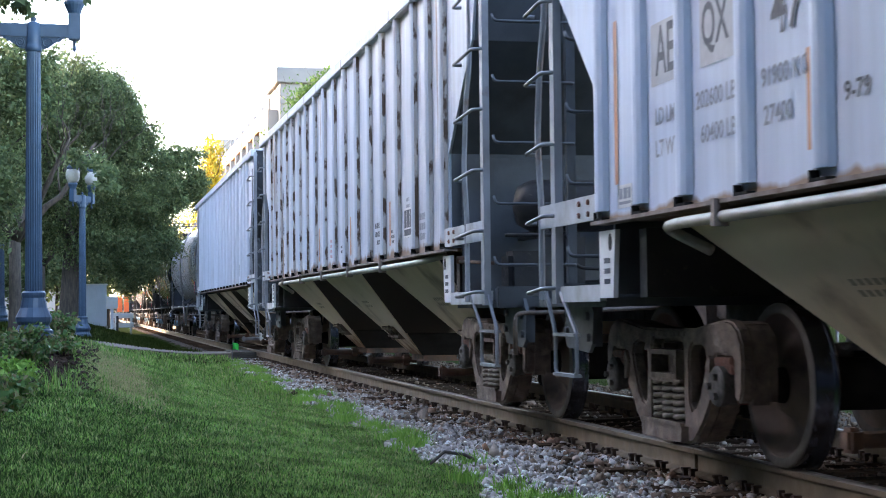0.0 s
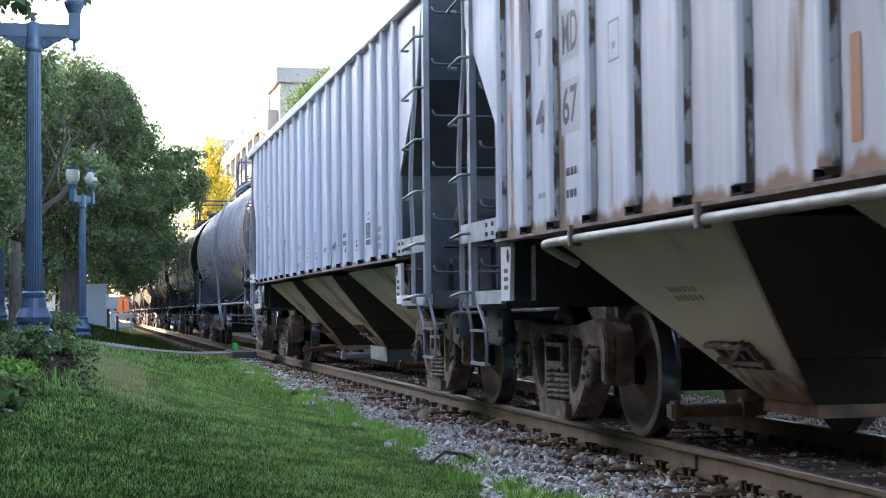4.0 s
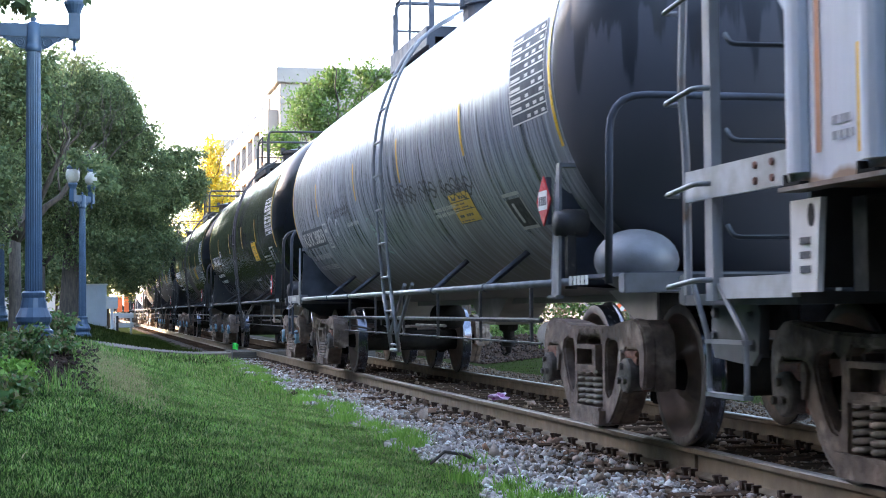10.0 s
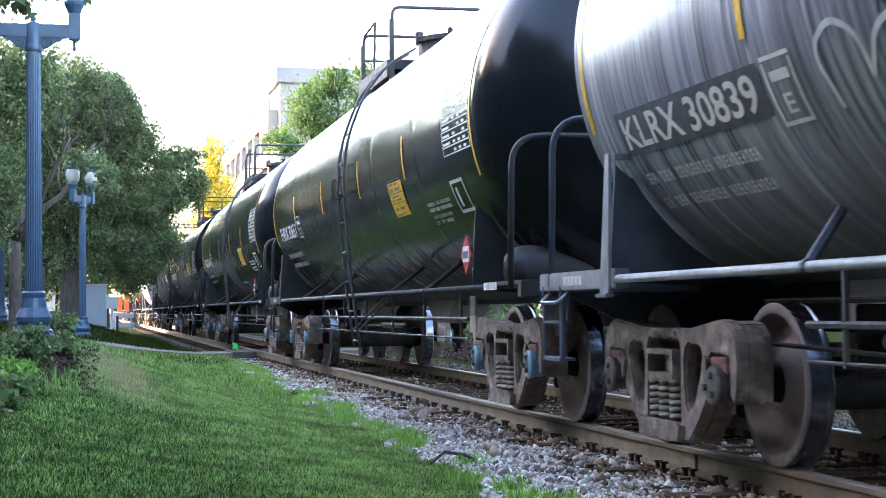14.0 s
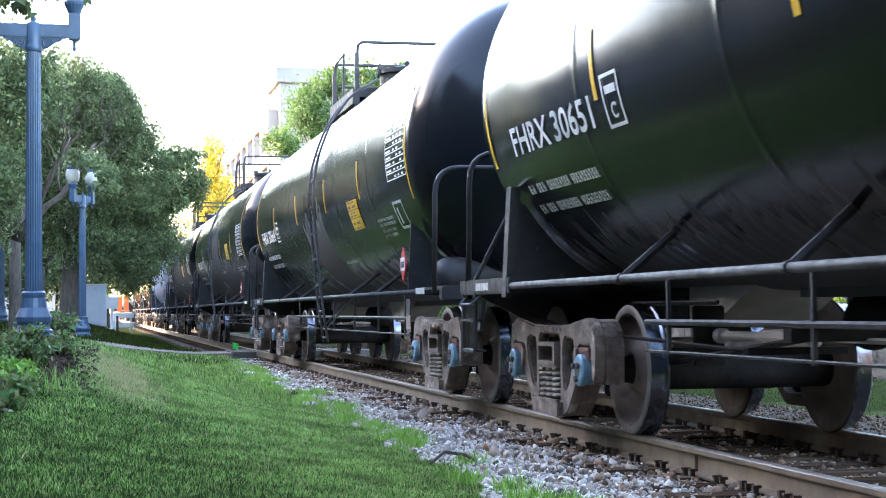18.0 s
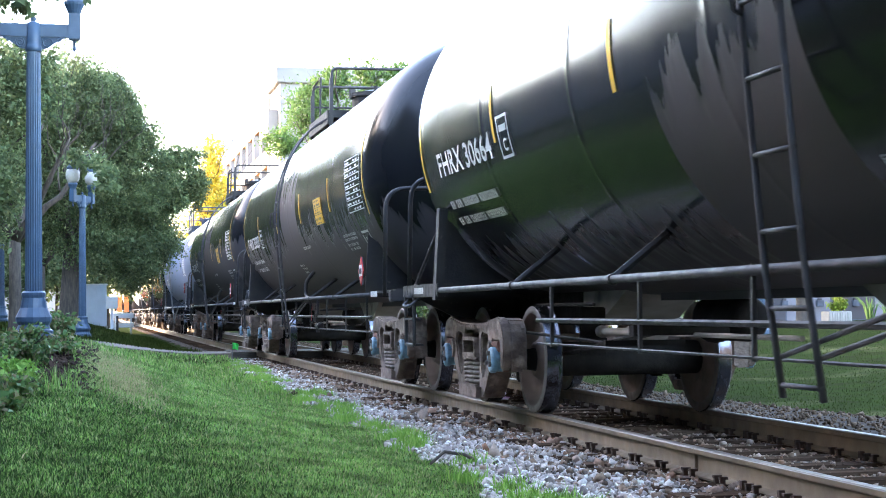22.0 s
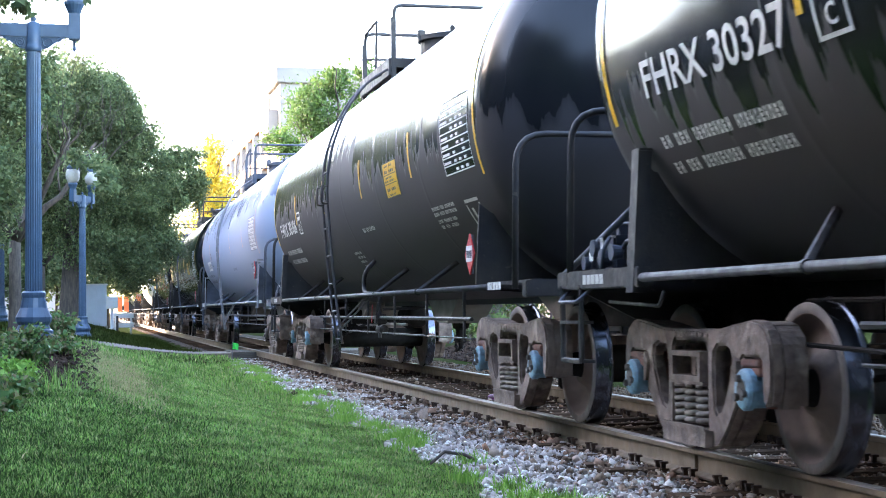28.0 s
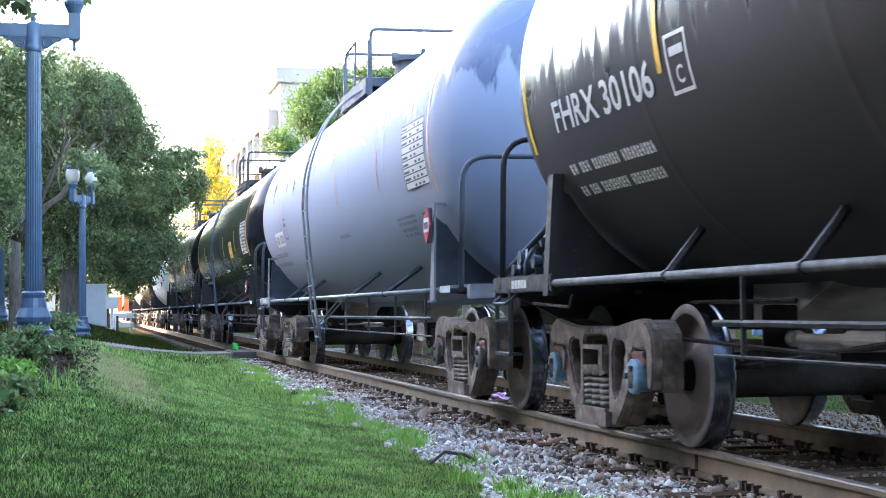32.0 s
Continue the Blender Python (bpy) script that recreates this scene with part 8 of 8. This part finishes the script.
spiky(19.7, 38.2, 26, 0.75, "clump of stiff green sword leaves by the planter", 82)
spiky(20.4, 38.6, 22, 0.65, "clump of stiff green sword leaves by the lawn", 83)
for x, y in ((9.75, 31.6), (10.5, 32.2), (11.2, 31.4), (9.1, 31.9), (9.6, 32.8)):
    shrub(x, y, 0.16, 0.16, 0.26, 160, 0.06, "leaf_light", "young green plant on the mulch bank", int(x * 100))
shrub(12.5, 33.2, 0.30, 0.3, 0.42, 420, 0.06, "leaf_bush", "white-flowering green bush on the mulch bank", 84)
shrub(13.2, 34.0, 0.30, 0.3, 0.36, 420, 0.06, "leaf_bush", "green bush on the mulch bank", 85)
for i, x in enumerate((32.55, 34.38, 36.33, 38.3)):
    lg = tagged(new("wall_lantern"), "dark square lantern on the pale wall", "wall lamp", "wall lanterns")
    part("case", boxed(x - 0.17, x + 0.17, 75.70, 75.99, 0.84, 1.16, bevel=0.02), M["frame_grey"], lg)
    part("cap", boxed(x - 0.10, x + 0.10, 75.75, 75.95, 1.162, 1.26, bevel=0.02), M["frame_black"], lg)

# ---- small things ----
flag = tagged(new("marker_flag"), "small fluorescent green marker flag on a wire", "flag")
flag.matrix_basis = pose(3.02, 35.0, BED)
part("wire", tubed([(0, 0, -0.05), (0.01, 0, 0.42)], 0.004, 5), M["frame_grey"], flag)
bm = bmesh.new()
gv = [[bm.verts.new((0.01 + 0.13 * i / 5, 0.018 * math.sin(i * 1.5 + j), 0.28 + 0.035 * j - 0.03 * (i / 5) ** 2)) for j in range(5)] for i in range(6)]
for i in range(5):
    for j in range(4):
        bm.faces.new((gv[i][j], gv[i + 1][j], gv[i + 1][j + 1], gv[i][j + 1]))
part("cloth", bm, M["flag"], flag, "fluorescent green cloth")

rnd = random.Random(3)
bm = bmesh.new()
bmesh.ops.create_icosphere(bm, subdivisions=3, radius=0.07)
for v in bm.verts:
    k = 0.55 + 0.6 * noise.noise(v.co * 22)
    v.co = Vector((v.co.x * 1.9 * k, v.co.y * 1.0 * k, max(v.co.z * 0.75 * k, -0.02)))
wrap = part("snack_wrapper", bm, M["wrapper"], None, "crumpled purple and white wrapper on the ballast")
wrap.matrix_basis = pose(4.72, 18.4, BED + 0.05, 0, 0, 25) @ Matrix.Scale(1.7, 4)
tagged(wrap, "", "litter")
stick = part("branch", tubed([(2.30, 10.9, BED + 0.03), (2.42, 11.0, BED + 0.10), (2.55, 10.95, BED + 0.08), (2.68, 10.98, BED + 0.02)], 0.012, 6), M["bark"], None, "", True)
tagged(stick, "weathered dead branch at the edge of the lawn", "branch")

# ---- the cars of the train, in order ----
H1, H2, H3 = "pale blue-grey ribbed covered hopper car with tan bays", "rust-streaked pale grey ribbed hopper car with tan bays", "pale grey ribbed hopper car with scrawled tags"
COMMON = [("print", -0.22, 1.73, 0.26, 4, "red_ink"), ("print", -1.06, 1.63, 0.36, 2, "dark_ink", 0.03), ("print", -3.42, 1.74, 0.44, 1, "dark_ink", 0.055), ("print", -3.42, 1.65, 0.44, 1, "dark_ink", 0.055), ("print", -3.52, 1.57, 0.24, 1, "dark_ink", 0.045),
          ("print", -4.33, 1.65, 0.10, 1, "dark_ink", 0.03), ("print", -4.33, 1.60, 0.24, 1, "dark_ink", 0.03), ("print", -4.36, 1.55, 0.16, 1, "dark_ink", 0.03), ("panel", -5.0, 1.57, 0.41, 0.28, "dark_ink"), ("print", -5.12, 1.91, 0.2, 2, "fade_ink")]
NUMBERS = [("print", -5.74, 1.70, 0.40, 1, "fade_ink", 0.06), ("print", -5.74, 1.61, 0.40, 1, "fade_ink", 0.06), ("print", -5.76, 1.52, 0.36, 1, "fade_ink", 0.06), ("print", -5.9, 1.45, 0.24, 1, "fade_ink")]
hopper_car(2.68, 17.07, "hopper_blue", "dark", True, [
    ("ground", 5.40, 2.06, 0.40, 0.33), ("ground", 4.70, 2.06, 0.42, 0.34), ("text", "AE", 5.33, 2.11, 0.28, 0.26, "dark_ink"), ("text", "QX", 4.67, 2.11, 0.34, 0.26, "dark_ink"), ("text", "47", 3.86, 2.07, 0.34, 0.24, "dark_ink"),
    ("text", "LD LMT", 5.34, 1.85, 0.36, 0.09, "fade_ink"), ("text", "LT WT", 5.34, 1.68, 0.34, 0.09, "fade_ink"), ("text", "202600 LB", 4.76, 1.86, 0.50, 0.09, "fade_ink"), ("text", "60400 LB", 4.70, 1.69, 0.44, 0.09, "fade_ink"), ("text", "91900 KG", 3.97, 1.86, 0.48, 0.09, "fade_ink"), ("text", "27400", 3.95, 1.69, 0.30, 0.09, "fade_ink"), ("text", "9-79", 3.17, 1.70, 0.22, 0.08, "dark_ink"),
    ("tape", 6.02, 1.59, 0.93, 0.06), ("tape", 3.51, 1.54, 0.43, 0.06), ("panel", 5.97, 1.45, 0.24, 0.13, "fade_ink")] + COMMON + NUMBERS, H1)
hopper_car(19.975, 17.07, "hopper_rust", "dark", True, [
    ("ground", 4.76, 2.44, 0.40, 0.34), ("ground", 4.76, 1.98, 0.40, 0.34), ("text", "T", 5.33, 2.50, 0.16, 0.24, "dark_ink"), ("text", "MD", 4.71, 2.49, 0.32, 0.25, "dark_ink"), ("text", "4", 5.34, 2.05, 0.2, 0.22, "dark_ink"), ("text", "67", 4.72, 2.04, 0.32, 0.24, "dark_ink"), ("box", 3.80, 2.30, 0.20, 0.24),
    ("print", 4.66, 1.72, 0.26, 1, "dark_ink", 0.05), ("print", 4.66, 1.58, 0.26, 1, "dark_ink", 0.05), ("print", 5.3, 1.62, 0.2, 1), ("tape", 6.02, 1.5, 0.93, 0.05), ("tape", 3.32, 1.54, 0.42, 0.05), ("tape", 0.80, 1.53, 0.43, 0.09), ("tape", -1.76, 1.52, 0.44, 0.09), ("tape", -4.23, 1.53, 0.44, 0.08)] + COMMON + NUMBERS, H2)
hopper_car(37.12, 17.07, "hopper", "dark", False, [
    ("ground", 5.40, 1.97, 0.40, 0.34), ("ground", 4.76, 1.97, 0.42, 0.34), ("text", "AE", 5.36, 2.42, 0.30, 0.23, "dark_ink"), ("text", "QX", 4.72, 2.44, 0.36, 0.22, "dark_ink"), ("text", "48", 5.36, 2.02, 0.30, 0.24, "dark_ink"), ("text", "52", 4.72, 2.02, 0.32, 0.26, "dark_ink"), ("box", 3.82, 2.20, 0.18, 0.22),
    ("print", 5.30, 1.72, 0.16, 1, "dark_ink", 0.05), ("print", 5.30, 1.60, 0.2, 1, "dark_ink", 0.05), ("print", 4.72, 1.76, 0.32, 1, "dark_ink", 0.05), ("print", 4.66, 1.62, 0.26, 1, "dark_ink", 0.05), ("print", 5.92, 1.62, 0.2, 2), ("panel", 5.36, 1.47, 0.22, 0.12, "fade_ink"),
    ("tape", 6.07, 1.52, 0.87, 0.05), ("ytape", 5.70, 1.49, 0.43, 0.06), ("tape", 2.87, 1.51, 0.44, 0.08), ("tape", -4.57, 1.52, 0.44, 0.06),
    ("spray", [(2.50, 1.88), (2.485, 1.76), (2.47, 1.62), (2.46, 1.43)], "dark_ink", 0.085), ("spray", [(2.54, 1.83), (2.50, 1.86), (2.44, 1.93)], "dark_ink", 0.07), ("spray", [(2.56, 1.80), (2.43, 1.93), (2.35, 1.98), (2.27, 1.92), (2.22, 1.68)], "dark_ink", 0.042), ("spray", [(2.22, 1.70), (2.19, 1.86), (2.07, 1.96), (2.0, 1.91), (1.95, 1.68), (2.12, 1.60)], "dark_ink", 0.042), ("spray", [(1.97, 1.97), (1.88, 2.01)], "dark_ink", 0.05),
    ("spray", [(3.05, 1.66), (2.99, 1.76), (2.95, 1.70), (2.85, 1.72)], "dark_ink", 0.028), ("spray", [(3.23, 1.5), (3.15, 1.61), (3.08, 1.5), (3.03, 1.6), (2.97, 1.46), (2.91, 1.58), (2.85, 1.45)], "dark_ink", 0.026), ("spray", [(3.9, 1.43), (3.77, 1.6), (3.7, 1.5), (3.6, 1.55), (3.5, 1.46)], "fade_ink", 0.028),
    ("spray", [(0.86, 1.46), (0.80, 1.6), (0.72, 1.5), (0.64, 1.6), (0.55, 1.48), (0.42, 1.55)], "dark_ink", 0.028), ("spray", [(0.75, 1.83), (0.72, 1.76)], "dark_ink", 0.05), ("spray", [(0.55, 1.82), (0.52, 1.74)], "dark_ink", 0.05), ("spray", [(-0.50, 1.88), (-0.60, 1.95), (-0.71, 1.95)], "dark_ink", 0.022), ("spray", [(-1.05, 1.92), (-1.08, 1.76)], "dark_ink", 0.022),
    ("spray", [(-1.85, 1.68), (-1.92, 1.62), (-2.0, 1.70), (-2.1, 1.62), (-2.2, 1.72), (-2.3, 1.6), (-2.4, 1.66)], "dark_ink", 0.036), ("spray", [(-2.0, 1.45), (-2.04, 1.6), (-2.14, 1.56), (-2.06, 1.52), (-2.2, 1.44), (-2.3, 1.5)], "dark_ink", 0.03),
    ("spray", [(-2.57, 1.68), (-2.62, 1.64), (-2.7, 1.7)], "dark_ink", 0.045), ("spray", [(-2.72, 1.66), (-2.8, 1.74), (-2.84, 1.57), (-2.92, 1.74), (-3.08, 1.78)], "dark_ink", 0.036), ("spray", [(-2.9, 1.62), (-3.08, 1.68)], "dark_ink", 0.03)] + COMMON + NUMBERS, H3)
DUSTY = "black tank car with a dusty lower half and yellow stripes"
BLACK = "glossy black tank car with yellow reflective stripes"
tank_car(54.30, 17.17, "tank_grey", "frame_grey", "pipe_grey", "dark", 2, "KLRX 30839", "K", "weathered grey tank car with sprayed tags and pale rails", ("reservoir",), rungs_at=-0.72)
tank_car(71.30, 17.44, "tank_black", number="FHRX 30651", kind="A", label=BLACK, extras=("reservoir",), low=0.05, rungs_at=-0.72)
tank_car(88.70, 17.44, "tank_spilt", number="FHRX 30664", kind="A", label=BLACK, extras=("reservoir",), rungs_at=-0.85)
tank_car(106.11, 17.44, "tank_dusty", number="FHRX 30327", kind="B", label=DUSTY, rungs_at=0.75, extras=("valves", "bent pipe"))
tank_car(123.55, 17.44, "tank_film", number="FHRX 30106", kind="B", label=DUSTY, rungs_at=0.75, extras=("valves", "bent pipe"))
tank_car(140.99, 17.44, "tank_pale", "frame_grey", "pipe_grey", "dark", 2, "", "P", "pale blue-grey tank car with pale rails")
far_label = "tank car farther back in the train, "
for i, (paint, word) in enumerate((("tank_black", "glossy black"), ("tank_black", "glossy black"), ("tank_white", "white"), ("tank_black", "black"), ("tank_brown", "dusty brown"), ("tank_black", "black"), ("tank_brown", "dusty brown"), ("tank_pale", "pale grey"))):
    tank_car(158.43 + 17.44 * i, 17.44, paint, "frame_black", "frame_grey", "dark", 1 if i < 2 else 0, label=word + " " + far_label.strip(", "))


def motions():
    """The train rolls past; its wheels turn; the marker flag stirs."""
    for car, u in CARS:
        walk(car, [(t, pose(MID_X, u - gone(t), 0)) for t in [0.5 * i for i in range(65)]])
    steps = [round(i * 4 / 30, 6) for i in range(241)]
    turns = [math.degrees(gone(t) / WHEEL_R) for t in steps]
    for ws, y in WHEELSETS:
        walk(ws, [(t, pose(0, y, WHEEL_R, a)) for t, a in zip(steps, turns)])
    base = flag.matrix_basis.copy()
    walk(flag, [(t, base @ pose(0, 0, 0, 0, 0, 18 * math.sin(t * 2.1) + 10 * math.sin(t * 5.3))) for t in [0.4 * i for i in range(81)]])


motions()
